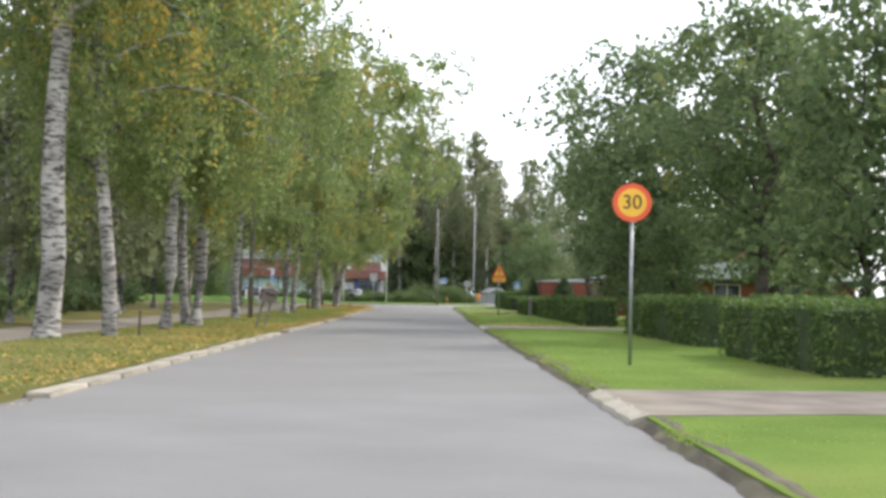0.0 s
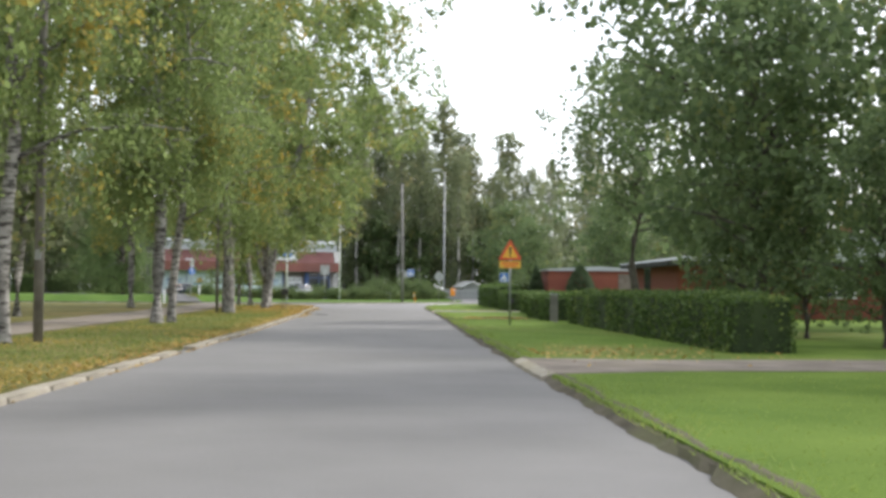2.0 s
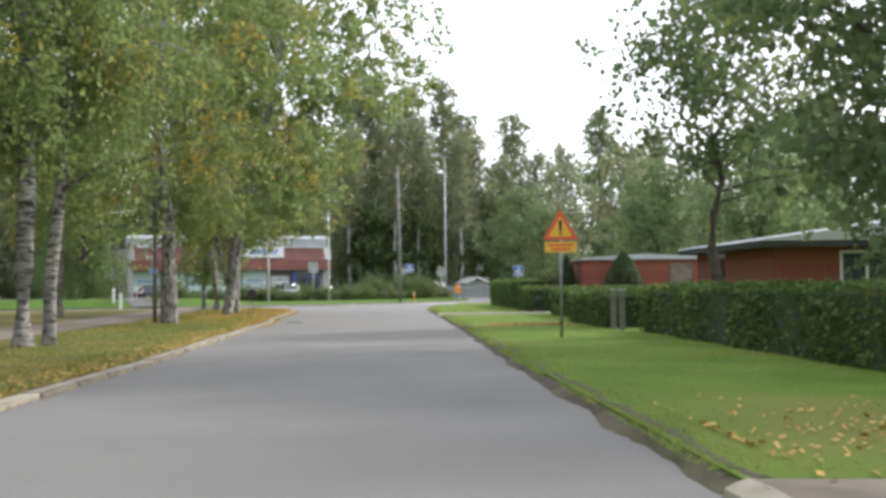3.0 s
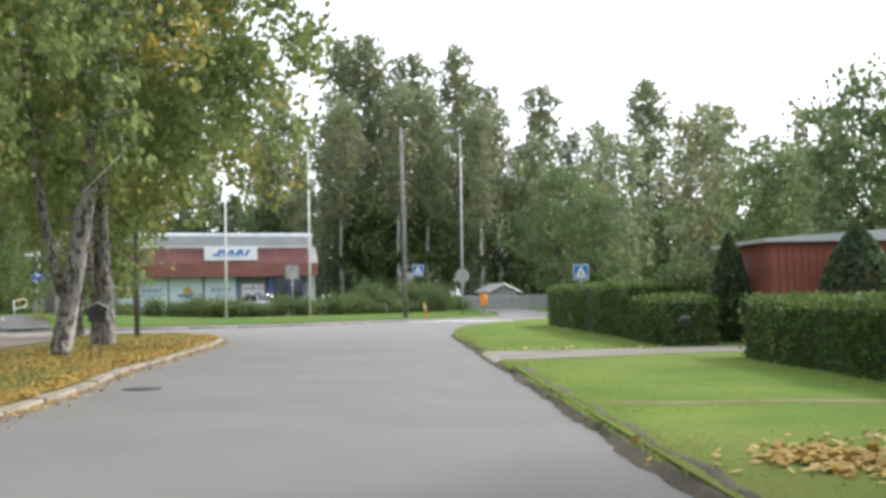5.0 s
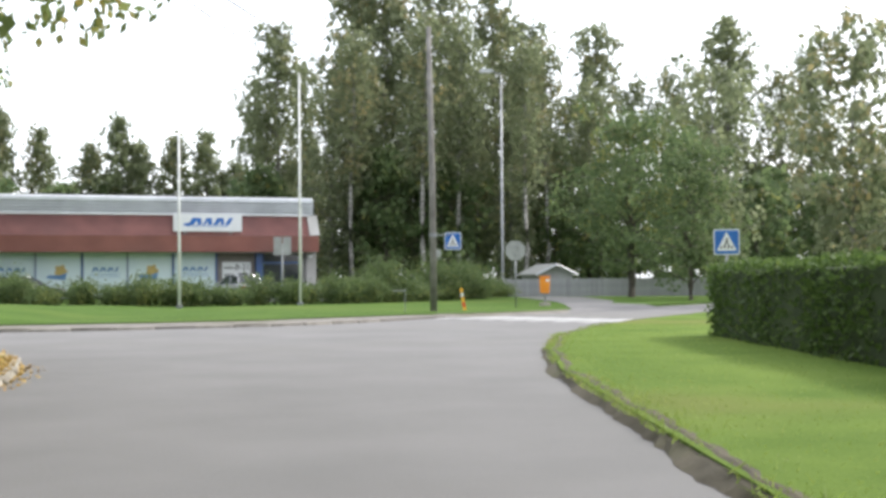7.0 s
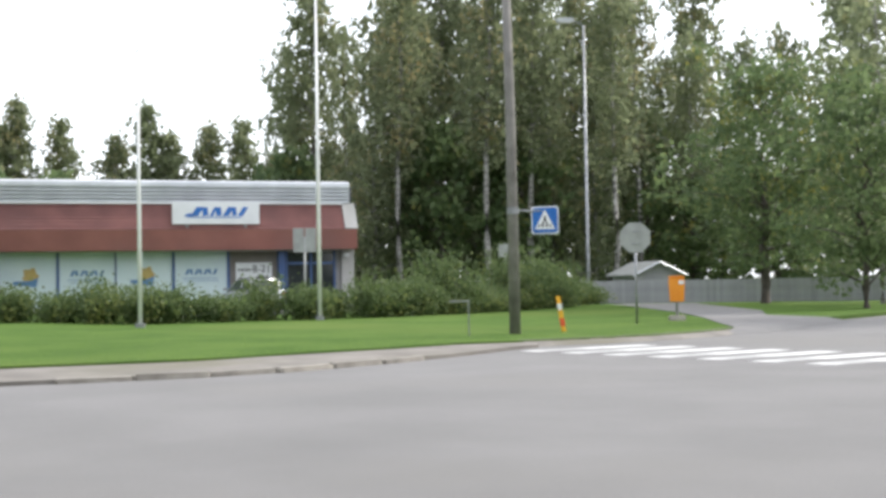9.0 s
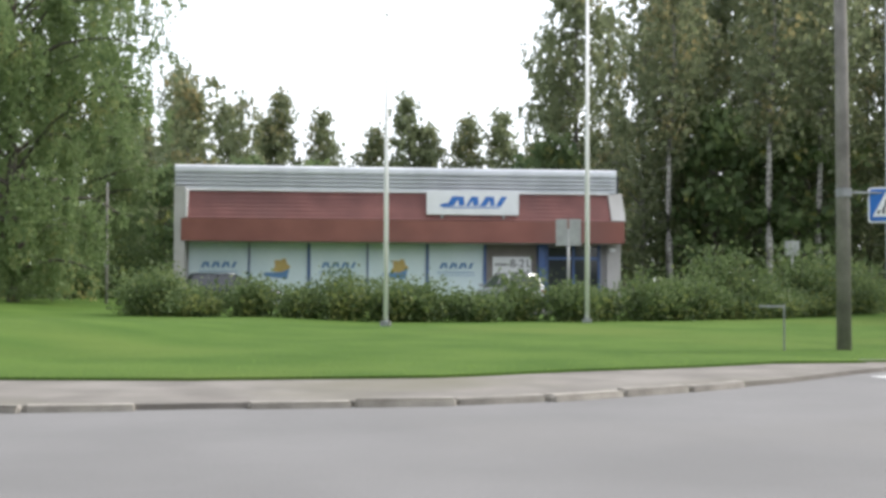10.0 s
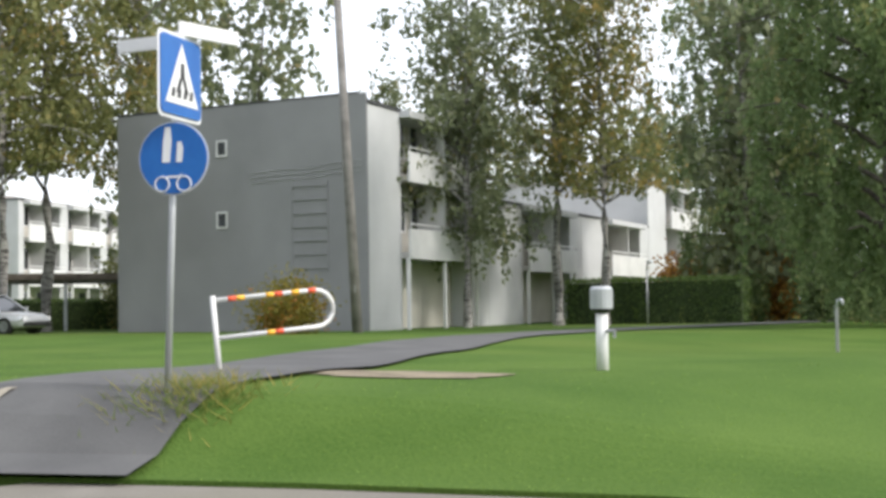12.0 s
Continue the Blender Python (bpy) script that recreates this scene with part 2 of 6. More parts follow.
SOIL = surface("bare_soil", (0.15, 0.125, 0.085), (0.31, 0.26, 0.18), 3.0, 40.0, 1.0, 0.6, stain=(0.11, 0.085, 0.06), contrast=0.8)
DRY_TRACK = surface("worn_dry_grass", (0.13, 0.135, 0.05), (0.26, 0.225, 0.13), 2.2, 40.0, 1.0, 0.5, stain=(0.13, 0.16, 0.045), contrast=0.7, gloss=0.1)
SOIL_EDGE = surface("dark_soil_edge", (0.06, 0.052, 0.034), (0.125, 0.108, 0.072), 2.0, 40.0, 1.0, 0.8, stain=(0.09, 0.095, 0.035))
IRON = surface("cast_iron", (0.05, 0.048, 0.045), (0.1, 0.095, 0.09), 6.0, 60.0, 0.7, 0.3, 0.5)
SIGN_BACK = surface("sign_back_grey", (0.3, 0.31, 0.3), (0.4, 0.41, 0.4), 3.0, 30.0, 0.5, 0.0, 0.3)
ORANGE = surface("orange_plastic", (0.8, 0.27, 0.02), (0.9, 0.34, 0.03), 2.0, 20.0, 0.4, 0.0)
BRICKRED = surface("red_stained_boards", (0.2, 0.06, 0.04), (0.3, 0.095, 0.06), 2.0, 25.0, 0.8, 0.3, stain=(0.17, 0.055, 0.04))
REDBAND = surface("red_fascia_metal", (0.2, 0.072, 0.055), (0.26, 0.1, 0.075), 0.8, 20.0, 0.6, 0.1, stain=(0.19, 0.08, 0.065))
REDTILE = surface("red_fascia_tile", (0.14, 0.06, 0.055), (0.2, 0.085, 0.075), 1.0, 25.0, 0.8, 0.25, stain=(0.13, 0.062, 0.058), vary=0.1)
CONCRETE = surface("light_concrete", (0.4, 0.39, 0.37), (0.52, 0.51, 0.49), 0.8, 25.0, 0.9, 0.2, stain=(0.36, 0.35, 0.33))
GREY_WALL = surface("grey_render", (0.235, 0.238, 0.24), (0.285, 0.287, 0.29), 0.5, 25.0, 0.9, 0.2, stain=(0.225, 0.225, 0.225))
WHITE_WALL = surface("white_render", (0.54, 0.55, 0.555), (0.63, 0.64, 0.645), 0.6, 25.0, 0.9, 0.15, stain=(0.5, 0.505, 0.5))
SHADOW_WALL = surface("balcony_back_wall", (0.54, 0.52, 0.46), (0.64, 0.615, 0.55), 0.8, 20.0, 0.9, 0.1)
ROOF_DARK = surface("dark_roof_felt", (0.05, 0.052, 0.055), (0.085, 0.088, 0.09), 1.0, 30.0, 0.9, 0.3)
ROOF_METAL = surface("pale_metal_roof", (0.5, 0.52, 0.55), (0.62, 0.64, 0.66), 1.0, 20.0, 0.4, 0.1, 0.3)
FENCE_GREY = surface("grey_painted_boards", (0.3, 0.3, 0.32), (0.4, 0.4, 0.42), 2.0, 25.0, 0.8, 0.2, vary=0.1)
FILM = surface("pale_blue_window_film", (0.6, 0.71, 0.75), (0.68, 0.78, 0.81), 0.8, 10.0, 0.3, 0.0)
LOGO_BLUE = surface("logo_blue", (0.02, 0.13, 0.45), (0.03, 0.17, 0.52), 2.0, 10.0, 0.4, 0.0)
LOGO_DIM = surface("faded_logo_blue", (0.1, 0.22, 0.42), (0.14, 0.27, 0.48), 2.0, 10.0, 0.4, 0.0)
FRUIT = surface("poster_orange", (0.46, 0.33, 0.1), (0.55, 0.4, 0.14), 3.0, 10.0, 0.4, 0.0)
BLUE_FRAME = surface("blue_door_frame", (0.05, 0.1, 0.25), (0.075, 0.14, 0.31), 2.0, 20.0, 0.4, 0.0)
GLASS_DARK = glassy("dark_window_glass", (0.03, 0.035, 0.04))
RUBBER = surface("tyre_rubber", (0.015, 0.015, 0.015), (0.03, 0.03, 0.03), 5.0, 40.0, 0.9, 0.1)
CAR_SILVER = surface("silver_car_paint", (0.5, 0.52, 0.54), (0.55, 0.57, 0.59), 1.0, 10.0, 0.25, 0.0, 0.4)
CAR_WHITE = surface("white_car_paint", (0.7, 0.71, 0.72), (0.76, 0.77, 0.78), 1.0, 10.0, 0.25, 0.0)
CAR_DARK = surface("dark_car_paint", (0.03, 0.035, 0.045), (0.05, 0.055, 0.065), 1.0, 10.0, 0.25, 0.0, 0.3)
LAMPGLASS = glassy("lamp_glass", (0.75, 0.76, 0.78), 0.15)
RED_LENS = glassy("red_lens", (0.4, 0.01, 0.01), 0.15)
BROWN = surface("brown_box_paint", (0.14, 0.11, 0.09), (0.24, 0.2, 0.17), 4.0, 30.0, 0.8, 0.2)


# ---------------------------------------------------------------- building helpers
def part(name, bm, material, parent=None, label="", smooth=False):
    me = bpy.data.meshes.new(name)
    bmesh.ops.recalc_face_normals(bm, faces=bm.faces)
    bm.to_mesh(me)
    bm.free()
    me.materials.append(material)
    if smooth:
        me.polygons.foreach_set("use_smooth", [True] * len(me.polygons))
    ob = new(name, me)
    if parent:
        ob.parent = parent
    if label:
        ob["label"] = label
    return ob


def raw(name, verts, faces, material, parent=None, smooth=False):
    me = bpy.data.meshes.new(name)
    me.from_pydata(verts, [], faces)
    me.materials.append(material)
    if smooth:
        me.polygons.foreach_set("use_smooth", [True] * len(me.polygons))
    ob = new(name, me)
    if parent:
        ob.parent = parent
    return ob


def thing(name, m, label, category, group="", kind=""):
    ob = new(name)
    ob.empty_display_size = 0.2
    ob.matrix_world = m
    return tagged(ob, label, category, group, kind)


def box(x0, x1, y0, y1, z0, z1, bevel=0.0, bm=None):
    own = bmesh.new()
    bmesh.ops.create_cube(own, size=1.0)
    for v in own.verts:
        v.co = ((x0 + x1) / 2 + v.co.x * (x1 - x0), (y0 + y1) / 2 + v.co.y * (y1 - y0), (z0 + z1) / 2 + v.co.z * (z1 - z0))
    if bevel:
        bmesh.ops.bevel(own, geom=own.edges[:], offset=bevel, segments=2, affect="EDGES")
    if bm is None:
        return own
    me = bpy.data.meshes.new("piece")
    own.to_mesh(me)
    own.free()
    bm.from_mesh(me)
    bpy.data.meshes.remove(me)
    return bm


def tube(points, radii, sides=8, caps=True, bm=None):
    """A tapered tube along a line of points."""
    bm = bm or bmesh.new()
    pts = [Vector(p) for p in points]
    rings = []
    for i, p in enumerate(pts):
        d = (pts[min(i + 1, len(pts) - 1)] - pts[max(i - 1, 0)]).normalized()
        q = d.to_track_quat("Z", "Y")
        r = radii[i] if hasattr(radii, "__len__") else radii
        rings.append([bm.verts.new(p + q @ Vector((r * math.cos(a), r * math.sin(a), 0))) for a in (2 * math.pi * k / sides for k in range(sides))])
    for a, b in zip(rings, rings[1:]):
        for k in range(sides):
            bm.faces.new((a[k], a[(k + 1) % sides], b[(k + 1) % sides], b[k]))
    if caps:
        bm.faces.new(rings[0][::-1])
        bm.faces.new(rings[-1])
    return bm


def prism(outline, y0, y1, bevel=0.0):
    """A plate: an outline in x and z, from y0 to y1."""
    bm = bmesh.new()
    f = bm.faces.new([bm.verts.new((x, y0, z)) for x, z in outline])
    e = bmesh.ops.extrude_face_region(bm, geom=[f])
    for v in e["geom"]:
        if isinstance(v, bmesh.types.BMVert):
            v.co.y = y1
    if bevel:
        bmesh.ops.bevel(bm, geom=bm.edges[:], offset=bevel, segments=2, affect="EDGES")
    return bm


def disc_outline(r, cz, n=32, cx=0.0):
    return [(cx + r * math.cos(2 * math.pi * k / n), cz + r * math.sin(2 * math.pi * k / n)) for k in range(n)]


def rounded_poly(points, r, n=4):
    """A polygon with rounded corners."""
    out = []
    for i, p in enumerate(points):
        p = Vector(p)
        a = (Vector(points[i - 1]) - p).normalized() * r + p
        b = (Vector(points[(i + 1) % len(points)]) - p).normalized() * r + p
        for k in range(n + 1):
            t = k / n
            out.append(tuple((1 - t) ** 2 * a + 2 * t * (1 - t) * p + t * t * b))
    return out


def text_part(name, words, size, m, material, parent, depth=0.004):
    cu = bpy.data.curves.new(name, "FONT")
    cu.body, cu.size, cu.align_x, cu.align_y, cu.extrude = words, size, "CENTER", "CENTER", depth
    tmp = bpy.data.objects.new(name, cu)
    scene.collection.objects.link(tmp)
    bpy.context.view_layer.update()
    me = bpy.data.meshes.new_from_object(tmp.evaluated_get(bpy.context.evaluated_depsgraph_get()))
    bpy.data.objects.remove(tmp)
    me.materials.clear()
    me.materials.append(material)
    ob = new(name, me)
    ob.parent = parent
    ob.matrix_local = m
    return ob


# ---------------------------------------------------------------- ground plan
KERB_X = [-90.0, -30.0, -12.5, -7.5, -3.9, -2.7, -1.5, -0.4, 0.9]
KERB_Y = [26.5, 36.8, 39.9, 40.8, 42.4, 43.3, 44.7, 46.2, 48.6]
LAWN_X = [-90.0, -30.0, -16.0, -13.0, -10.9, -7.0, -4.3, -3.1, -1.6, -0.5, 0.7, 2.2, 3.6, 4.8, 6.4, 8.0, 14.0, 45.0]
LAWN_Y = [26.7, 37.0, 39.5, 41.6, 42.8, 43.7, 44.9, 46.2, 47.4, 48.6, 49.1, 49.9, 50.9, 52.2, 54.9, 57.8, 66.0, 102.0]
RIGHT_Y = [-150.0, -40.0, -20.0, -5.0, 10.0, 25.0, 29.5, 32.4, 34.4, 35.9, 37.4, 39.2, 42.9, 48.0, 56.0, 75.0]
RIGHT_X = [1.35, 1.35, 1.38, 1.6, 1.7, 1.72, 2.07, 2.5, 2.8, 3.25, 3.75, 4.35, 5.9, 8.6, 14.0, 29.0]
LEFT_Y = [-150.0, -55.0, -36.0, -18.0, 5.0, 10.0, 20.0, 24.5, 26.2, 28.3, 30.4, 31.7, 32.5]
LEFT_X = [-5.1, -5.05, -4.75, -4.45, -4.5, -4.8, -4.85, -5.05, -5.45, -6.05, -6.95, -7.8, -8.95]


def smooth(a, b, v):
    t = min(max((v - a) / (b - a), 0.0), 1.0)
    return t * t * (3 - 2 * t)


def lawn_z(x, y):
    """Height of the lawn beyond the side street: a low bank to the west."""
    d = y - float(np.interp(x, LAWN_X, LAWN_Y))
    return 0.11 + 0.42 * smooth(-9.5, -13.8, x) * smooth(0.0, 1.7, d) * (1.0 - 0.2 * smooth(10.0, 30.0, d)) * (1.0 - 0.7 * smooth(8.0, 20.0, d) * smooth(-26.0, -20.0, x)) + 0.11 * math.exp(-((x + 16.0) ** 2 + (y - 42.4) ** 2) / 6.0) * smooth(0.0, 1.2, d)


def sheet(name, outline, z, material, thick=0.0):
    bm = bmesh.new()
    f = bm.faces.new([bm.verts.new((x, y, z)) for x, y in outline])
    if thick:
        e = bmesh.ops.extrude_face_region(bm, geom=[f])
        for v in e["geom"]:
            if isinstance(v, bmesh.types.BMVert):
                v.co.z = z - thick
    bmesh.ops.triangulate(bm, faces=bm.faces[:])
    return part(name, bm, material)


def heightfield(name, xs, offsets, edge_fn, z_fn, material):
    """Strips that start on an edge y = edge_fn(x), with a skirt down at the edge."""
    verts, faces = [], []
    n = len(offsets) + 1
    for x in xs:
        e = edge_fn(x)
        verts.append((x, e, -0.08))
        verts += [(x, e + d, z_fn(x, e + d)) for d in offsets]
    for i in range(len(xs) - 1):
        for k in range(n - 1):
            a = i * n + k
            faces.append((a, a + n, a + n + 1, a + 1))
    return raw(name, verts, faces, material)


far = 2600.0
ground = sheet("ground", [(-far, -far), (far, -far), (far, far), (-far, far)], -0.07, WOODFLOOR)
tagged(ground, "flat woodland ground under the streets and lawns", "ground", kind="structure")
road = sheet("road", [(-7, -150), (4, -150), (4, 30), (10, 38), (50, 78), (40, 92), (0, 52), (-12, 43), (-90, 29.5), (-90, 18), (-12, 30.5), (-7, 26)], 0.0, ASPHALT)
tagged(road, "worn light grey asphalt of a residential street and its junction", "road", kind="structure")

right_pts = list(zip(RIGHT_X, RIGHT_Y))
lawn_right = sheet("lawn_east", right_pts + [(60, 75), (60, -150)], 0.09, LAWN_EAST, 0.16)
tagged(lawn_right, "mown green grass verge beside the street", "lawn", kind="structure")
left_pts = list(zip(LEFT_X, LEFT_Y))
lawn_left = sheet("verge_west", left_pts + [(-14.0, 32.9), (-30.0, 30.2), (-90.0, 19.8), (-90.0, -150)], 0.09, VERGE, 0.16)
tagged(lawn_left, "grass verge strewn with yellow birch leaves", "verge", kind="structure")
lawn_north = heightfield("lawn_north", [-90 + 3 * k for k in range(20)] + [-30 + 0.5 * k for k in range(150)], [0.0, 0.15, 0.3, 0.5, 0.7, 0.9, 1.1, 1.3, 1.5, 1.75, 2.0, 2.3, 2.6, 3.0, 3.5, 4, 4.6, 5.4, 7, 9, 11, 16, 22, 30, 60, 120],
                         lambda x: float(np.interp(x, LAWN_X, LAWN_Y)), lawn_z, LAWN)
tagged(lawn_north, "smooth bright green lawn before the shop", "lawn", kind="structure")
xs = [-14.5 + 0.5 * k for k in range(32)]
pave = raw("pavement", [p for x in xs for p in ((x, float(np.interp(x, KERB_X, KERB_Y)) + 0.02, -0.05), (x, float(np.interp(x, KERB_X, KERB_Y)) + 0.03, 0.055), (x, float(np.interp(x, LAWN_X, LAWN_Y)) + 0.05, 0.075))],
           [(3 * i + k, 3 * i + 3 + k, 3 * i + 4 + k, 3 * i + 1 + k) for i in range(len(xs) - 1) for k in (0, 1)], PAVING)
tagged(pave, "narrow sandy asphalt pavement along the kerb", "pavement", kind="structure")


def ribbon(name, centre, width, z_fn, material, label, category):
    c = [Vector(p) for p in centre]
    verts, faces = [], []
    for i, p in enumerate(c):
        d = (c[min(i + 1, len(c) - 1)] - c[max(i - 1, 0)]).normalized()
        s = Vector((-d.y, d.x)) * width / 2
        for k in range(7):
            q = p + s * (k / 3 - 1)
            verts.append((q.x, q.y, z_fn(q.x, q.y)))
    for i in range(len(c) - 1):
        faces += [(7 * i + k, 7 * i + k + 1, 7 * i + k + 8, 7 * i + k + 7) for k in range(6)]
    return tagged(raw(name, verts, faces, material), label, category, kind="structure")


def dense(points, step=1.0):
    out = []
    for a, b in zip(points, points[1:]):
        a, b = Vector(a), Vector(b)
        k = max(1, int((b - a).length / step))
        out += [a + (b - a) * i / k for i in range(k)]
    return [tuple(p) for p in out] + [tuple(points[-1])]


ribbon("footpath_west", dense([(-10.3, -150), (-10.2, -20), (-10.4, 5), (-11.0, 22), (-11.6, 33.2)], 5), 2.5, lambda x, y: 0.1, GRAVEL, "brown gravel footpath behind the birch row", "path")
ribbon("cycle_path", dense([(-14.7, 40.3), (-15.2, 41.0), (-15.9, 42.3), (-17.4, 44.3), (-19.4, 46.4), (-21.5, 48.7), (-24.8, 52.7), (-28.0, 57.2), (-30.4, 62.0), (-31.7, 67.0), (-32.4, 73.0), (-33.0, 82.0), (-34.0, 92.0)], 0.4), 2.1, lambda x, y: lawn_z(x, y) + 0.036, DARK_ASPHALT, "dark asphalt cycle path over the lawn", "path")
kerb_line = dense([(-15.75, 40.6), (-16.15, 41.3), (-16.85, 42.5), (-17.3, 43.2)], 0.3)
ribbon("path_edging", kerb_line, 0.1, lambda x, y: lawn_z(x, y) + 0.03, KERB_PALE, "pale sandy edging beside the cycle path", "kerb")
rim = [(5.55, 53.4), (6.4, 54.85), (8.0, 57.75), (9.2, 59.3)]
inner = [(8.3, 62.1), (9.3, 67.1), (9.6, 80.5), (6.1, 82.0), (6.3, 78.0), (6.5, 66.0), (6.2, 60.5), (5.8, 56.5)]
bm = bmesh.new()
top = [bm.verts.new((x, y, 0.124)) for x, y in rim + inner]
toe = [bm.verts.new((x + 0.6, y - 0.36, 0.004)) for x, y in rim]
bm.faces.new(top)
bm.faces.new((top[0], bm.verts.new((5.1, 52.45, 0.003)), toe[0]))
for k in range(len(rim) - 1):
    bm.faces.new((top[k], toe[k], toe[k + 1], top[k + 1]))
bmesh.ops.triangulate(bm, faces=bm.faces[:])
side_drive = part("side_drive", bm, ASPHALT)
tagged(side_drive, "worn grey asphalt drive from the junction to the fence", "driveway", kind="structure")
edge = [(0.75 + 0.25 * k, float(np.interp(0.75 + 0.25 * k, LAWN_X, LAWN_Y))) for k in range(21)]
worn = raw("worn_edge", [q for k, (x, y) in enumerate(edge) for q in ((x + 0.18 + 0.05 * math.sin(2.3 * k), y - 0.3 - 0.06 * math.sin(1.7 * k), 0.003), (x + 0.05, y - 0.06, 0.07), (x - 0.08, y + 0.12 + 0.05 * math.sin(2.9 * k), 0.116))],
           [(3 * k + q, 3 * k + 3 + q, 3 * k + 4 + q, 3 * k + 1 + q) for k in range(len(edge) - 1) for q in (0, 1)], PAVING)
tagged(worn, "worn sandy edge of the lawn beside the crossing", "soil", kind="structure")
ribbon("worn_track", dense([(1.75, 1.1), (2.8, 0.85), (3.7, 0.95), (4.6, 0.6), (5.5, 0.7)], 0.3), 0.34, lambda x, y: 0.094, DRY_TRACK, "narrow worn track of bare brownish grass over the verge", "path")
for outline, mat, text in (([(1.36, -63.8), (1.36, -60.6), (3.7, -60.3), (14.0, -58.8), (14.0, -61.9), (3.4, -63.3)], GRAVEL, "gravel driveway across the verge"),
                           ([(1.37, -34.4), (1.38, -30.7), (3.4, -31.0), (14.0, -30.2), (14.0, -32.9), (3.2, -33.7)], GRAVEL, "gravel driveway across the verge"),
                           ([(1.7, 9.6), (1.71, 13.0), (3.8, 12.95), (5.4, 13.2), (10.0, 13.9), (10.0, 11.4), (4.6, 10.7), (2.9, 9.95)], PAVING, "worn brownish asphalt driveway between the hedges")):
    tagged(sheet("driveway", outline, 0.1, mat, 0.06), text, "driveway", kind="structure")


# ---------------------------------------------------------------- trees
def leaf_quads(rng, centres, size, hang=0.5):
    """Rhombic leaves at the given centres, hanging more or less."""
    n = len(centres)
    a = rng.normal(size=(n, 3))
    a[:, 2] -= hang * 2.0
    a /= np.linalg.norm(a, axis=1)[:, None]
    b = np.cross(a, rng.normal(size=(n, 3)))
    b /= np.linalg.norm(b, axis=1)[:, None] + 1e-9
    s = size * rng.uniform(0.65, 1.35, (n, 1))
    v = np.stack([centres - a * s * 0.5, centres + b * s * 0.34, centres + a * s * 0.5, centres - b * s * 0.34], 1)
    return v.reshape(-1, 3).tolist(), np.arange(4 * n).reshape(-1, 4).tolist()


def limb_points(rng, start, azim, rise, length, droop, n=6):
    d = np.array([math.cos(azim) * math.cos(rise), math.sin(azim) * math.cos(rise), math.sin(rise)])
    pts = []
    for k in range(n):
        t = k / (n - 1)
        p = start + d * length * t + np.array([0, 0, -droop * t * t * length])
        p[:2] += rng.normal(size=2) * 0.06 * length * t
        pts.append(p)
    return pts


def birch(name, seed, h, spread, girth, leaves, leaf, low=0.24, leaf_mat=None, bark=None, label="", category="tree", fork=False, droop=(0.3, 0.68), rise=(0.5, 1.05), hang=(0.5, 2.6), floor=1.6, point=0.0, twig=None, limbs=36, lean=(0.0, 0.0), slim=1.0, coarse=99.0, arch=0.0):
    """A weeping birch: a slim pale trunk, rising limbs and long hanging strands of small leaves."""
    rng = np.random.default_rng(seed)
    tree = thing(name, Matrix.Identity(4), label, category, "birches along the street")
    n = 12
    bend = rng.normal(size=(n, 2)) * 0.1
    bend[:2] = 0
    off = np.cumsum(bend, 0) + np.linspace(0, 1, n)[:, None] * np.array(lean)
    path = [np.array([off[k, 0], off[k, 1], h * k / (n - 1)]) for k in range(n)]
    radii = [girth * (1.25 if k == 0 else 1.0) * (1 - 0.93 * k / (n - 1)) ** 0.8 for k in range(n)]
    bm = tube([(0, 0, -0.12), (0, 0, 0.12)] + path[1:], [girth * 1.3, girth * 1.06] + radii[1:], 10)
    if fork:
        side = [np.array([0, 0, 1.3]), np.array([-0.3, 0.1, 2.2]), np.array([-0.7, 0.3, 4.0]), np.array([-1.2, 0.4, 7.5]), np.array([-1.5, 0.6, 11.0])]
        tube(side, [girth * 0.5, girth * 0.46, girth * 0.38, girth * 0.24, 0.03], 8, bm=bm)
    twigs = bmesh.new()
    centres = []
    per = leaves // limbs
    for i in range(limbs):
        t = low + (0.98 - low) * ((i + rng.uniform(0, 0.8)) / limbs)
        k = t * (n - 1)
        a, b = path[int(k)], path[min(int(k) + 1, n - 1)]
        start = a + (b - a) * (k - int(k))
        azim = i * 2.4 + rng.uniform(-0.4, 0.4)
        shape = math.sin(math.pi * min(1.0, 0.28 + 0.55 * (1 - t) / (1 - low))) ** 0.7 if t > low else 1
        length = spread * (0.35 + 0.75 * shape) * rng.uniform(0.75, 1.15)
        length *= 1 - point * ((t - low) / (1 - low)) ** 1.5
        pts = limb_points(rng, start, azim, rng.uniform(*rise), length, rng.uniform(*droop))
        r0 = max(0.02, girth * 0.34 * (1 - t) + 0.025) * slim
        tube(pts[::1 if leaves > 9000 else 2] + ([] if leaves > 9000 else [pts[-1]]), [r0 * (1 - 0.85 * q / 5) for q in (range(6) if leaves > 9000 else (0, 2, 4, 5))], 5 if leaves > 9000 else 3, False, twigs)
        strands = 18
        for s in range(strands):
            q = rng.uniform(0.22, 1.0) * 5
            p = pts[int(min(q, 4.99))] + (pts[int(min(q, 4.99)) + 1] - pts[int(min(q, 4.99))]) * (q - int(min(q, 4.99)))
            p = p + rng.normal(size=3) * [0.4, 0.4, 0.3]
            drop = rng.uniform(*hang) * (0.6 + 0.5 * (1 - t))
            m = max(3, per // strands)
            z = rng.uniform(0, 1, m) ** 0.8
            c = p + np.stack([rng.normal(size=m) * 0.13, rng.normal(size=m) * 0.13, -z * drop + 0.2], 1)
            drift = rng.normal(size=2) * 0.25
            c[:, :2] += z[:, None] * drift
            centres.append(c)
    part("trunk", bm, bark or BARK, tree, smooth=True)
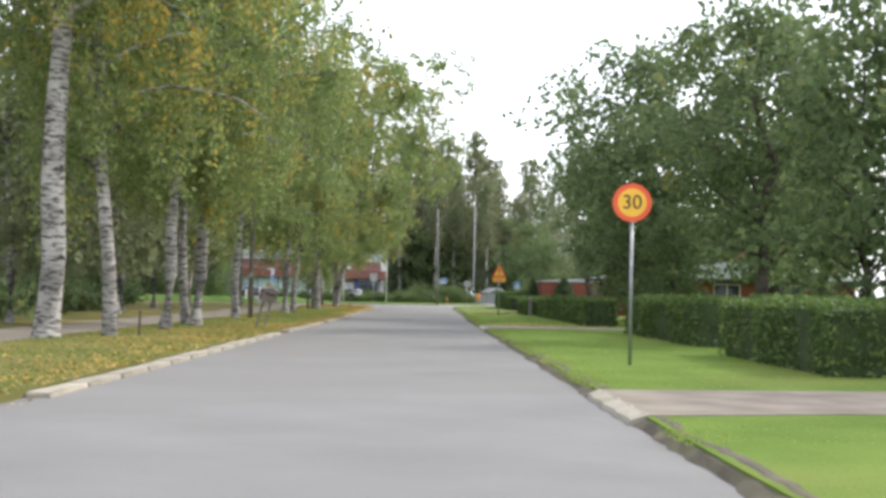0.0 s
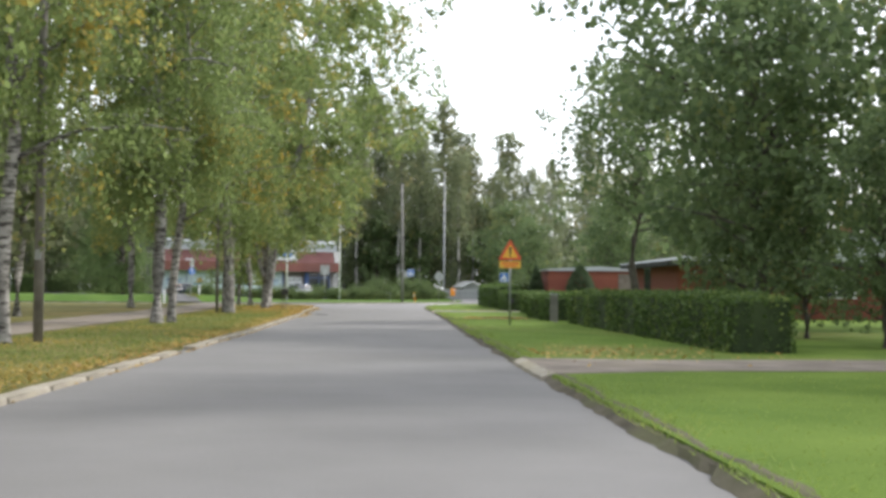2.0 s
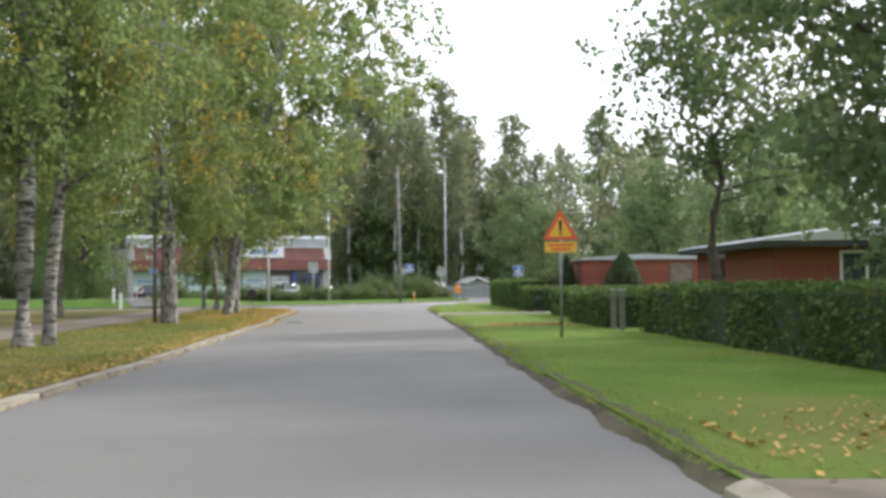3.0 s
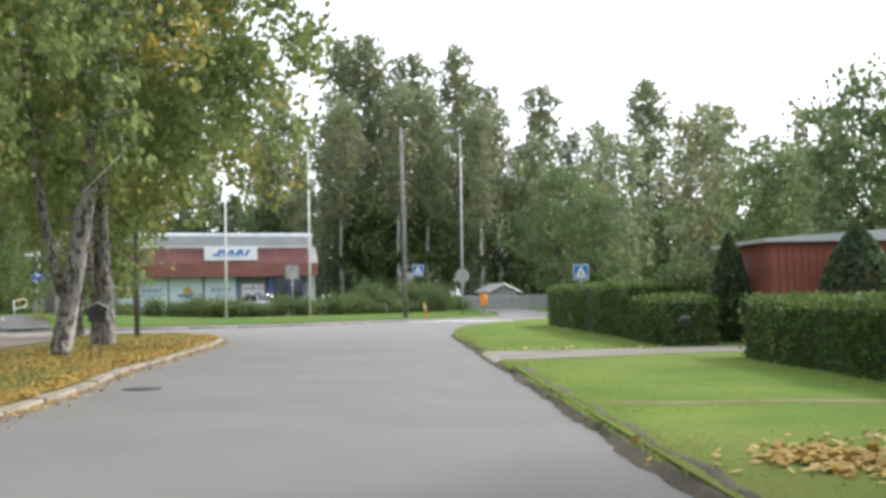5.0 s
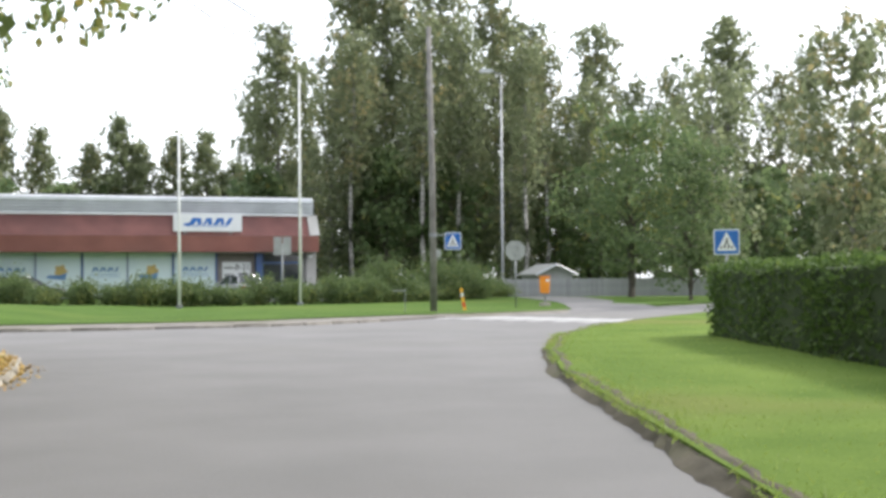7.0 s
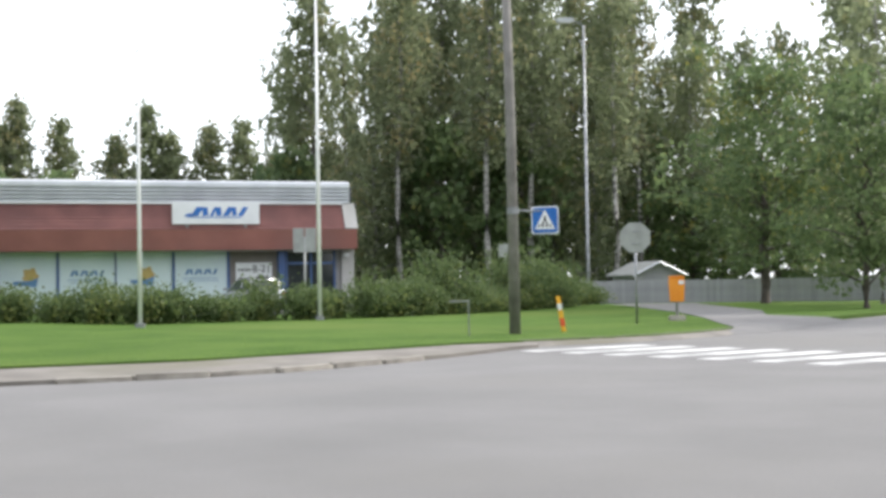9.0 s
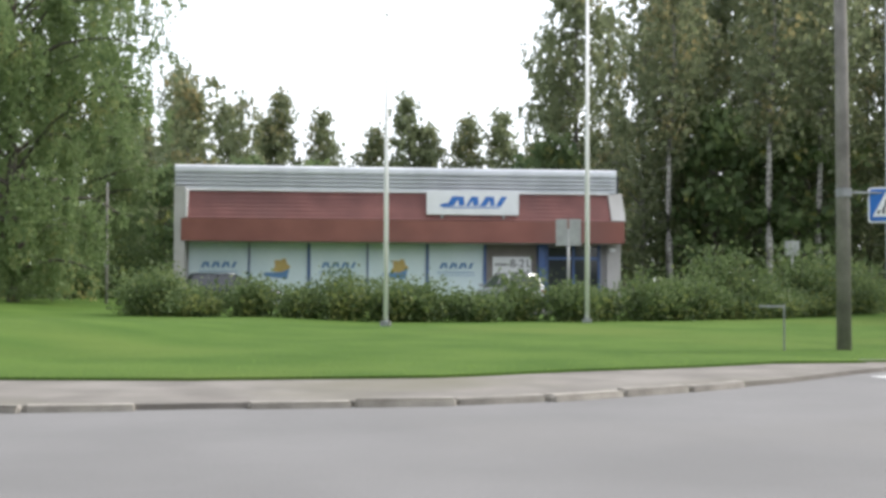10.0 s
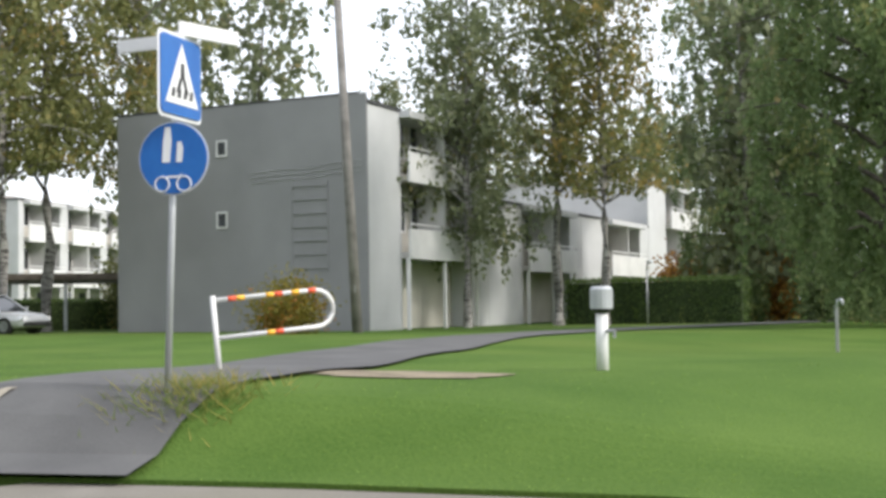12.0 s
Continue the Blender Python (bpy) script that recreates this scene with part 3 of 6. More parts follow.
    part("branchwork", twigs, twig or bark or BARK, tree, smooth=True)["kind"] = "stuff"
    c = np.concatenate(centres)
    c = c[(c[:, 2] > floor) & (np.arange(len(c)) % 6 > 0)]
    c = c[c[:, 2] > floor + arch * np.maximum(0.0, np.hypot(c[:, 0], c[:, 1]) - 3.8)]
    high = c[:, 2] > coarse
    c = c[~high | (np.arange(len(c)) % 5 < 2)]
    size = np.where(c[:, 2] > coarse, leaf * 1.5, leaf * 1.07)[:, None]
    raw("crown", *leaf_quads(rng, c, size, 0.6), leaf_mat or LEAF_BIRCH, tree)
    return tree


def broadleaf(name, seed, h, spread, girth, leaves, leaf, leaf_mat, label, low=0.22):
    """A round-crowned tree whose leaves sit in clumps on forking limbs."""
    rng = np.random.default_rng(seed)
    tree = thing(name, Matrix.Identity(4), label, "tree")
    path = [np.array([rng.normal() * 0.05 * k, rng.normal() * 0.05 * k, h * 0.9 * k / 9]) for k in range(10)]
    bm = tube([(0, 0, -0.1)] + path, [girth * 1.4] + [girth * (1 - 0.9 * k / 9) for k in range(10)], 9)
    centres = []
    twigs = bmesh.new()
    for i in range(34):
        t = low + (1 - low) * (i + rng.uniform(0, 1)) / 34
        start = path[0] + (path[-1] - path[0]) * t
        wide = math.sin(math.pi * (0.16 + 0.8 * (t - low) / (1 - low))) ** 0.6
        pts = limb_points(rng, start, i * 2.4, rng.uniform(0.2, 0.9), spread * wide * rng.uniform(0.6, 1.1), 0.15)
        r0 = girth * 0.35 * (1 - 0.7 * t)
        tube(pts[::2] + [pts[-1]], [r0 * (1 - 0.85 * q / 5) for q in (0, 2, 4, 5)], 4, False, twigs)
        for s in range(5):
            c = pts[rng.integers(2, 6)] + rng.normal(size=3) * 0.45
            m = leaves // 170
            g = rng.normal(size=(m, 3))
            g /= np.linalg.norm(g, axis=1)[:, None]
            centres.append(c + g * rng.uniform(0.15, 1.0, (m, 1)) ** 0.5 * spread * rng.uniform(0.13, 0.26) * [1, 1, 0.75])
    part("trunk", bm, DARKBARK, tree, smooth=True)
    part("branchwork", twigs, DARKBARK, tree, smooth=True)["kind"] = "stuff"
    raw("crown", *leaf_quads(rng, np.concatenate(centres), leaf, 0.2), leaf_mat, tree)
    return tree


def spruce(name, seed, h, spread, leaves, leaf, label):
    """A narrow conifer: whorls of drooping boughs."""
    rng = np.random.default_rng(seed)
    tree = thing(name, Matrix.Identity(4), label, "tree")
    bm = tube([(0, 0, -0.1), (0, 0, h * 0.5), (0, 0, h)], [0.22, 0.13, 0.02], 7)
    centres = []
    twigs = bmesh.new()
    whorls = 26
    for i in range(whorls):
        t = 0.1 + 0.88 * i / whorls
        for k in range(6):
            length = spread * (1.02 - t) * rng.uniform(0.75, 1.15)
            pts = limb_points(rng, np.array([0, 0, h * t]), k * 1.05 + i * 0.6, 0.1, length, 0.35, 4)
            tube([pts[0], pts[-1]], [0.03, 0.006], 3, False, twigs)
            m = max(4, int(leaves / whorls / 6 * (0.5 + 1.2 * (1 - t))))
            q = rng.uniform(0.05, 1.0, m) ** 0.7
            base = np.array(pts[0])[None] + (np.array(pts[-1]) - np.array(pts[0]))[None] * q[:, None]
            centres.append(base + rng.normal(size=(m, 3)) * [0.12 * spread / 2, 0.12 * spread / 2, 0.14])
    part("trunk", bm, DARKBARK, tree, smooth=True)
    part("branchwork", twigs, DARKBARK, tree, smooth=True)["kind"] = "stuff"
    raw("crown", *leaf_quads(rng, np.concatenate(centres), leaf, 0.35), LEAF_SPRUCE, tree)
    return tree


def at(x, y, z=0.0, turn=0.0, size=1.0, tall=None):
    return Matrix.Translation((x, y, z)) @ Matrix.Rotation(radians(turn), 4, "Z") @ Matrix.Diagonal((size, size, tall or size, 1))


STREET_BIRCH = "tall weeping birch with white bark and yellowing leaves on the verge"
near = [birch("birch_tree", 11, 17.0, 4.9, 0.22, 44000, 0.122, 0.25, label=STREET_BIRCH, coarse=8.5),
        birch("birch_tree", 12, 18.5, 5.2, 0.2, 45000, 0.122, 0.22, label=STREET_BIRCH, coarse=8.5),
        birch("birch_tree", 13, 16.0, 4.5, 0.175, 41000, 0.122, 0.24, label=STREET_BIRCH, coarse=8.5),
        birch("birch_tree", 14, 17.0, 8.4, 0.22, 100000, 0.145, 0.19, bark=OLDBARK, label="forked old birch on the leaf-strewn corner of the verge", fork=True, droop=(0.25, 0.65), rise=(0.4, 0.9), hang=(0.3, 1.9), floor=2.7, limbs=84, lean=(2.3, 0.3), slim=0.4, coarse=7.5, arch=1.35),
        birch("birch_tree", 15, 17.5, 7.6, 0.3, 84000, 0.14, 0.17, bark=OLDBARK, label="tall thick-stemmed birch on the leaf-strewn street corner", floor=2.6, limbs=80, rise=(0.35, 0.85), droop=(0.25, 0.65), hang=(0.3, 2.0), slim=0.4, coarse=7.5, arch=0.9),
        birch("birch_tree", 16, 13.0, 3.1, 0.15, 17000, 0.17, 0.08, label="low-branched young birch behind the street corner", floor=1.3),
        birch("birch_tree", 17, 19.0, 5.4, 0.29, 46000, 0.12, 0.36, label="thick-stemmed old birch with a high crown on the verge", floor=4.6, coarse=9.5)]
rows = [(6, -8.9, -48.2, 20, 1.0, 4.0), (2, -8.0, -46.3, 140, 1.0, -1.5), (1, -7.8, -41.0, 200, 0.9, 5.0), (2, -8.05, -36.6, 60, 0.85, -5.0), (0, -7.65, -37.2, 290, 0.95, 4.5),
        (2, -8.0, -26.6, 10, 0.9), (0, -7.6, -12.6, 170, 1.0, 0.6), (2, -7.3, -11.8, 330, 0.8, 1.2), (4, -7.4, 3.2, 45, 0.9, 0.0),
        (3, -6.95, 14.8, 0, 1.0, 1.5), (4, -7.35, 20.6, 120, 1.0, 0.0), (1, -8.9, 26.6, 200, 1.0), (0, -13.8, 15.0, 200, 0.95), (5, -9.8, 28.4, 40, 0.95, 0.0)]
placed = set()
trng = random.Random(31)
for k, x, y, turn, size, *tilt in rows:
    m = Matrix.Translation((x, y, 0.08)) @ Matrix.Rotation(radians(tilt[0] if tilt else trng.uniform(-2.0, 2.0)), 4, "Y") @ at(0, 0, 0, turn, size)
    if k in placed:
        copy_thing(near[k], m)
    else:
        near[k].matrix_world = m
        placed.add(k)

WOOD_BIRCH = "leafy birch in the wood behind the footpath"
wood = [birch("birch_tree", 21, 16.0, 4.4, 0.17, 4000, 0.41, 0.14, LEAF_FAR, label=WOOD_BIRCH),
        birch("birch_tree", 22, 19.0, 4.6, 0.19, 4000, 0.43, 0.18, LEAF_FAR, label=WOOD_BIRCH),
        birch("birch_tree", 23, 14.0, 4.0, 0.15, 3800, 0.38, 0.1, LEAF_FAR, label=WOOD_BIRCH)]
dark = [broadleaf("broadleaf_tree", 31, 12.0, 5.4, 0.28, 9350, 0.258, LEAF_DARK, "dark leafy tree in a garden behind the hedge", 0.18),
        broadleaf("broadleaf_tree", 33, 11.5, 4.8, 0.2, 7000, 0.24, LEAF_DARK, "leafy garden tree with a high crown", 0.36),
        broadleaf("broadleaf_tree", 32, 9.0, 3.8, 0.18, 5000, 0.26, LEAF_DARK, "dark leafy tree in a garden behind the hedge", 0.1)]
firs = [spruce("spruce_tree", 41, 20.0, 3.2, 3000, 0.62, "tall narrow spruce in the wood"),
        spruce("spruce_tree", 42, 15.0, 2.8, 2600, 0.56, "narrow spruce in the wood")]
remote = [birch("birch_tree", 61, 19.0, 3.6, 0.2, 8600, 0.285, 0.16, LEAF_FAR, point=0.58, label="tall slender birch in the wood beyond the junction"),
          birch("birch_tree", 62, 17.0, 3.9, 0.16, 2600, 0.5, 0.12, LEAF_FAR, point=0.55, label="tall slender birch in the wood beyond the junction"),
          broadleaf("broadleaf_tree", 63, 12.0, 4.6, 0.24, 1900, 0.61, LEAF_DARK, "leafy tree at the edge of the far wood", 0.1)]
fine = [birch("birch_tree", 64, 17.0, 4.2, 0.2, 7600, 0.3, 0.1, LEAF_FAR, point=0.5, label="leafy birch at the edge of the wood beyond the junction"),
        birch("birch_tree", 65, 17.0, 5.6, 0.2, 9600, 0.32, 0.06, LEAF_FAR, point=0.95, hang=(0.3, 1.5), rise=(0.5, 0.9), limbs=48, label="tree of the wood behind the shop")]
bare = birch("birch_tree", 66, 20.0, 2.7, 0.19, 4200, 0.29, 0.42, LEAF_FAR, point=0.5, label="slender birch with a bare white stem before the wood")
airy = [birch("birch_tree", 71, 15.5, 3.8, 0.17, 12000, 0.22, 0.2, LEAF_FAR, label="slender airy birch before the flats"),
        birch("birch_tree", 72, 16.5, 3.8, 0.22, 11500, 0.21, 0.3, LEAF_AUTUMN, label="slender birch with browning leaves before the flats", floor=5.6, droop=(0.15, 0.5), rise=(0.3, 0.9))]
kinds = {"b0": wood[0], "b1": wood[1], "b2": wood[2], "d0": dark[0], "d2": dark[1], "d1": dark[2], "a0": airy[0], "a1": airy[1], "s0": firs[0], "s1": firs[1], "r0": remote[0], "r1": remote[1], "r2": remote[2], "f0": fine[0], "f1": fine[1], "t0": bare}
used = set()


def plant(kind, x, y, turn, size=1.0, tall=None, z=0.0, label=""):
    m = at(x, y, z, turn, size, tall)
    if kind in used:
        ob = copy_thing(kinds[kind], m)
    else:
        ob = kinds[kind]
        ob.matrix_world = m
        used.add(kind)
    if label:
        ob["label"] = label
    return ob


prng = random.Random(5)


def turn():
    return prng.uniform(0, 360)


# wood to the west of the footpath, dense at its back
for j in range(32):
    x, y = prng.uniform(-40, -14), prng.uniform(-62, 24)
    if x > -20 and prng.random() < 0.5:
        x -= 8
    plant(prng.choice(["b0", "b1", "b2", "b2", "d1"]), x, y, turn(), prng.uniform(0.8, 1.1), z=0.05)
for j in range(17):
    plant(prng.choice(["r1", "r2", "r2"]), prng.uniform(-60, -40), -66 + j * 5.8, turn(), prng.uniform(0.8, 1.1), z=0.05, label="leafy tree deep in the wood")
turn()
turn()
for k, x, y in (("b0", -13.2, -24.0), ("b1", -13.6, -6.0), ("b2", -13.0, -38.0)):
    plant(k, x, y, 90.0 + 7 * y, 0.95, z=0.05)
# gardens to the east
GARDEN = "dark leafy tree in a garden behind the hedge"
for k, x, y, s in (("d0", 11.5, -30.0, 1.0), ("d0", 14.5, -21.0, 1.1), ("d1", 8.8, -19.0, 1.0), ("d0", 10.2, -13.0, 1.15), ("d2", 9.0, -1.8, 0.9), ("d0", 17, -40, 1.0), ("d1", 11, -42, 1.1),
                  ("d0", 18, -55, 1.0), ("b0", 22, -30, 0.9), ("d0", 20, -10, 0.9), ("d1", 12.0, 20.5, 0.75), ("d0", 18, 24, 0.7), ("b2", 26, 14, 0.9), ("d0", 26, 32, 0.8), ("d1", 15, 38, 0.8), ("d1", 9.2, -21.2, 0.5), ("d1", 8.9, -16.4, 0.48), ("d1", 9.1, -26.2, 0.52)):
    plant(k, x, y, turn(), s, z=0.08, label=GARDEN)
for j in range(20):
    plant(prng.choice(["r1", "r1", "r2"]), prng.uniform(30, 55), -66 + j * 6.8, turn(), prng.uniform(0.7, 1.0), z=0.05, label="leafy tree behind the gardens")
# tall mixed wood beyond the junction, east of the shop
FARW = "tall slender birch in the wood beyond the junction"
FARS = "tall narrow spruce in the wood beyond the junction"
for k, x, y, top, s in (("r0", -10.5, 108, 23.4, 1.15), ("f0", -12.0, 110, 18.5, 0.75), ("f0", -8.4, 112, 20.5, 0.9), ("r2", -11.0, 104, 11.0, 0.8), ("r0", -4.4, 105, 25.0, 1.1), ("r0", -2.0, 103, 24.8, 1.15), ("f0", -0.4, 110, 22.0, 1.0),
                       ("r0", 2.4, 104, 23.2, 1.0), ("s0", 3.6, 108, 20.0, 0.8), ("r0", 6.9, 107, 24.6, 0.9), ("r0", 8.6, 104, 20.5, 0.95), ("f0", 4.8, 100, 18.0, 0.9), ("f0", 0.6, 98.5, 17.0, 0.95),
                       ("f0", -5.4, 96.5, 15.5, 1.1), ("f0", -3.4, 98, 17.5, 1.0), ("r2", -1.5, 96, 11.5, 0.9), ("r2", 2.6, 96.5, 11.0, 0.9), ("f0", 7.0, 97, 14.0, 0.9), ("f0", 9.6, 110, 16.0, 0.85), ("r2", 10.8, 104, 13.5, 0.8),
                       ("f0", 12.2, 106, 16.5, 0.8), ("r0", 14.8, 108, 20.8, 0.9), ("f0", 17.0, 105, 17.5, 0.95), ("f0", 20.5, 107, 18.5, 1.0), ("r0", 24.2, 106, 21.0, 1.15), ("f0", 28.0, 104, 18.0, 1.0), ("r0", 32.0, 108, 19.0, 1.0)):
    plant(k, x, y, turn(), s, top / {"r0": 21.0, "f0": 18.6, "r1": 17.0, "r2": 11.6, "s0": 20.0}[k], label=FARS if k[0] == "s" else FARW)
for x, y, s in ((0.9, 93.0, 0.95), (3.4, 95.0, 1.0), (7.6, 92.5, 0.9), (9.6, 98.0, 0.95), (-3.9, 94.5, 0.95), (12.9, 99.0, 0.8)):
    plant("t0", x, y, turn(), s)
for j in range(7):
    plant(prng.choice(["r1", "s1", "r1", "r2"]), -8 + j * 2.9 + prng.uniform(-0.5, 0.5), prng.uniform(113, 126), turn(), prng.uniform(0.85, 1.0), prng.uniform(0.8, 1.0), label="tree deep in the wood beyond the junction")
for j in range(15):
    x, y = prng.uniform(12, 46), prng.uniform(84, 126)
    plant(prng.choice(["r1", "r2", "r2"]), x, y, turn(), prng.uniform(0.85, 1.05), prng.uniform(0.65, 0.85), label="leafy tree beyond the junction")
for k, x, y, s in (("d0", 12.0, 78.0, 0.85), ("b2", 15.5, 74.0, 0.8), ("d1", 13.0, 68.0, 0.9), ("b0", 19, 63, 0.7), ("d0", 24, 60, 0.8), ("b2", 29, 55, 0.75), ("d0", 33, 66, 0.9), ("b2", 22, 52, 0.7), ("d0", 29, 46, 0.8)):
    plant(k, x, y, turn(), s, label="leafy tree beside the side street")
for k, x, y, s in (("r2", 25.0, 97.0, 0.85), ("r2", 27.5, 106.0, 0.95), ("r2", 23.0, 92.0, 0.75), ("r2", 29.0, 96.0, 0.8)):
    plant(k, x, y, turn(), s, label="leafy tree beyond the junction")
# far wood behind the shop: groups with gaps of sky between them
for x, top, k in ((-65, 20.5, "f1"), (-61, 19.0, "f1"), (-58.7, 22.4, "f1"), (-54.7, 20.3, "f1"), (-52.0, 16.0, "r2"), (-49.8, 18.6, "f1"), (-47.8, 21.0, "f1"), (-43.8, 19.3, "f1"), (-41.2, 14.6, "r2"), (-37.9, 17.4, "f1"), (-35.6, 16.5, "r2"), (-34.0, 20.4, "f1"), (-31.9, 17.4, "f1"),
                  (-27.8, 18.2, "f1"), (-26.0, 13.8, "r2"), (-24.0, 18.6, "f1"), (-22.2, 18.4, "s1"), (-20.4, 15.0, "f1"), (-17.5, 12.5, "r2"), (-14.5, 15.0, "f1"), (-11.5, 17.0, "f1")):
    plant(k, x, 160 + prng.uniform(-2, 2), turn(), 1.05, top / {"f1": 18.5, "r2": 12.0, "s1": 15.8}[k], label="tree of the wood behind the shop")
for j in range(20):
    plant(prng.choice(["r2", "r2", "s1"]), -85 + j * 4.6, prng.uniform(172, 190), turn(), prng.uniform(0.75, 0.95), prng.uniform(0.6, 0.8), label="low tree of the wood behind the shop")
# big weeping birches west of the shop and before the flats
big = birch("weeping_birch", 51, 18.0, 6.8, 0.32, 84000, 0.17, 0.06, LEAF_WEEP, limbs=58, bark=DARKBARK, twig=DARKBARK, hang=(0.8, 3.6), floor=0.35, coarse=11.0, label="large dense weeping birch on the lawn beside the shop")
big.matrix_world = at(-25.5, 70.4, 0.2, 0, 0.85, 0.94)
copy_thing(big, at(-31.0, 84.5, 0.3, 120, 0.95))
for k, x, y, s, top in (("f0", -42.5, 121.0, 0.9, 19.5), ("f0", -38.5, 124.0, 0.85, 17.0), ("f0", -46.5, 119.0, 0.9, 18.5)):
    plant(k, x, y, turn(), s, top / 18.6, label="leafy birch behind the shop yard")
copy_thing(big, at(-39.4, 82.5, 0.3, 260, 0.86))
FLAT_BIRCH = "slender white-barked birch before the flats"
for k, x, y, s in (("a0", -40.9, 67.7, 0.95), ("a1", -40.0, 71.5, 0.95), ("a1", -38.1, 72.0, 0.9), ("b2", -35.6, 81.5, 1.0), ("b2", -37.0, 79.0, 0.9)):
    plant(k, x, y, turn(), s, z=0.4, label=FLAT_BIRCH)
for k, x, y, s in (("b1", -60, 66, 1.0), ("r1", -51, 48, 0.9), ("r1", -66, 57, 1.0), ("b2", -58, 46, 1.0), ("b1", -55, 68, 1.0), ("r1", -85, 62, 1.0), ("r2", -56, 104, 0.8), ("r2", -51, 107, 0.9), ("r2", -46, 104, 0.8), ("r2", -41, 107, 0.9), ("r2", -36, 105, 0.8), ("r2", -31, 107, 0.85), ("r2", -26, 104, 0.8), ("r2", -21, 108, 0.7), ("r2", -62, 122, 1.0), ("r1", -50, 128, 1.0), ("r1", -40, 118, 1.0), ("r1", -70, 112, 1.0), ("r1", -80, 100, 1.1), ("r1", -95, 85, 1.1), ("r1", -98, 70, 1.1), ("r2", -100, 58, 1.0), ("r1", -92, 45, 1.0)):
    plant(k, x, y, turn(), s, z=0.3 if x > -89 else -0.05, label="birch in the courtyard of the flats")
for x, y, s in ((-56.0, 76.0, 0.8), (-58.5, 84.0, 0.85), (-62.0, 91.0, 0.85), (-61.0, 98.0, 0.9), (-55.5, 98.5, 0.8)):
    plant("f0", x, y, turn(), s, 0.72, z=0.3, label="leafy birch behind the flats")
for x, y, s in ((-52.5, 55.0, 1.15), (-57.0, 50.5, 1.25), (-49.0, 50.0, 0.9), (-54.3, 57.5, 1.2), (-53.5, 61.2, 1.15), (-60.5, 56.5, 1.3)):
    plant("a1", x, y, turn(), s, z=0.3, label="tall yellowing birch behind the grey gable")


# ---------------------------------------------------------------- hedges and shrubs
def hedge(seed, x0, x1, y0, y1, h, label, turn=0.0, centre=None, z=0.08, leaf_mat=None):
    """A clipped hedge: a solid core coloured dark as the shade between leaves, with small leaves standing out over its
    faces, slightly uneven.
    """
    rng = np.random.default_rng(seed)
    lx, ly = x1 - x0, y1 - y0
    ob = thing("hedge", at((x0 + x1) / 2, (y0 + y1) / 2, z, turn) if centre is None else at(*centre, z, turn), label, "hedge")
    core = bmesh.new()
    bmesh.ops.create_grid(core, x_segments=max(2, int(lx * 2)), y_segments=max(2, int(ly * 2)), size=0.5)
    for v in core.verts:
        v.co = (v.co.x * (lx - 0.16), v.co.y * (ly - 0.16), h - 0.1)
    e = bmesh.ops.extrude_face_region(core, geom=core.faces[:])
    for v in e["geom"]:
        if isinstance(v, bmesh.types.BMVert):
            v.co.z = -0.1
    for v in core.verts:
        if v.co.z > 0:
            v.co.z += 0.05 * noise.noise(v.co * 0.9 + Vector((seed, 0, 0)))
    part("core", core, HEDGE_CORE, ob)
    areas = [("t", lx * ly), ("x0", ly * h), ("x1", ly * h), ("y0", lx * h), ("y1", lx * h)]
    c = []
    for side, area in areas:
        n = int(area * 250)
        u, w = rng.uniform(-0.5, 0.5, n), rng.uniform(0, 1, n)
        out = rng.normal(size=n) * 0.035
        wave = 0.05 * np.sin(u * (ly if side[0] == "x" else lx) * 1.7 + seed) + 0.03 * np.sin(u * 9.0 * (1 + seed % 3))
        if side == "t":
            c.append(np.stack([u * lx, (w - 0.5) * ly, h + out + 0.04 * np.sin((w - 0.5) * ly * 1.3 + seed)], 1))
        elif side[0] == "x":
            s = -1 if side == "x0" else 1
            c.append(np.stack([s * (lx / 2 + out + wave - 0.05), u * ly, w * h], 1))
        else:
            s = -1 if side == "y0" else 1
            c.append(np.stack([u * lx, s * (ly / 2 + out + wave - 0.05), w * h], 1))
    raw("foliage", *leaf_quads(rng, np.concatenate(c), 0.088, 0.0), leaf_mat or LEAF_HEDGE, ob)
    return ob


CLIPPED = "clipped green garden hedge along the grass verge"
hedge(1, 5.5, 6.7, 18.3, 33.2, 1.32, "tall clipped green hedge at the street corner")
hedge(2, 5.4, 6.5, 12.9 + 0.9, 17.9, 0.98, CLIPPED)
hedge(3, 5.6, 6.8, 0.3, 9.2, 0.95, CLIPPED)
hedge(11, 4.9, 6.2, -6.3, -0.4, 0.86, "low light-topped clipped hedge along the verge")
hedge(4, 6.7, 12.0, 8.4, 9.4, 1.0, CLIPPED)
hedge(5, 5.3, 6.5, -28.6, -8.8, 1.02, "long shaded green hedge along the grass verge")
hedge(6, 5.5, 6.8, -46.6, -36.5, 1.1, "thick shaded green hedge beside the speed sign")
hedge(7, 6.9, 13.0, -46.9, -45.7, 1.15, CLIPPED)
hedge(8, 5.2, 6.4, -60.0 + 2.8, -50.5, 1.1, CLIPPED)


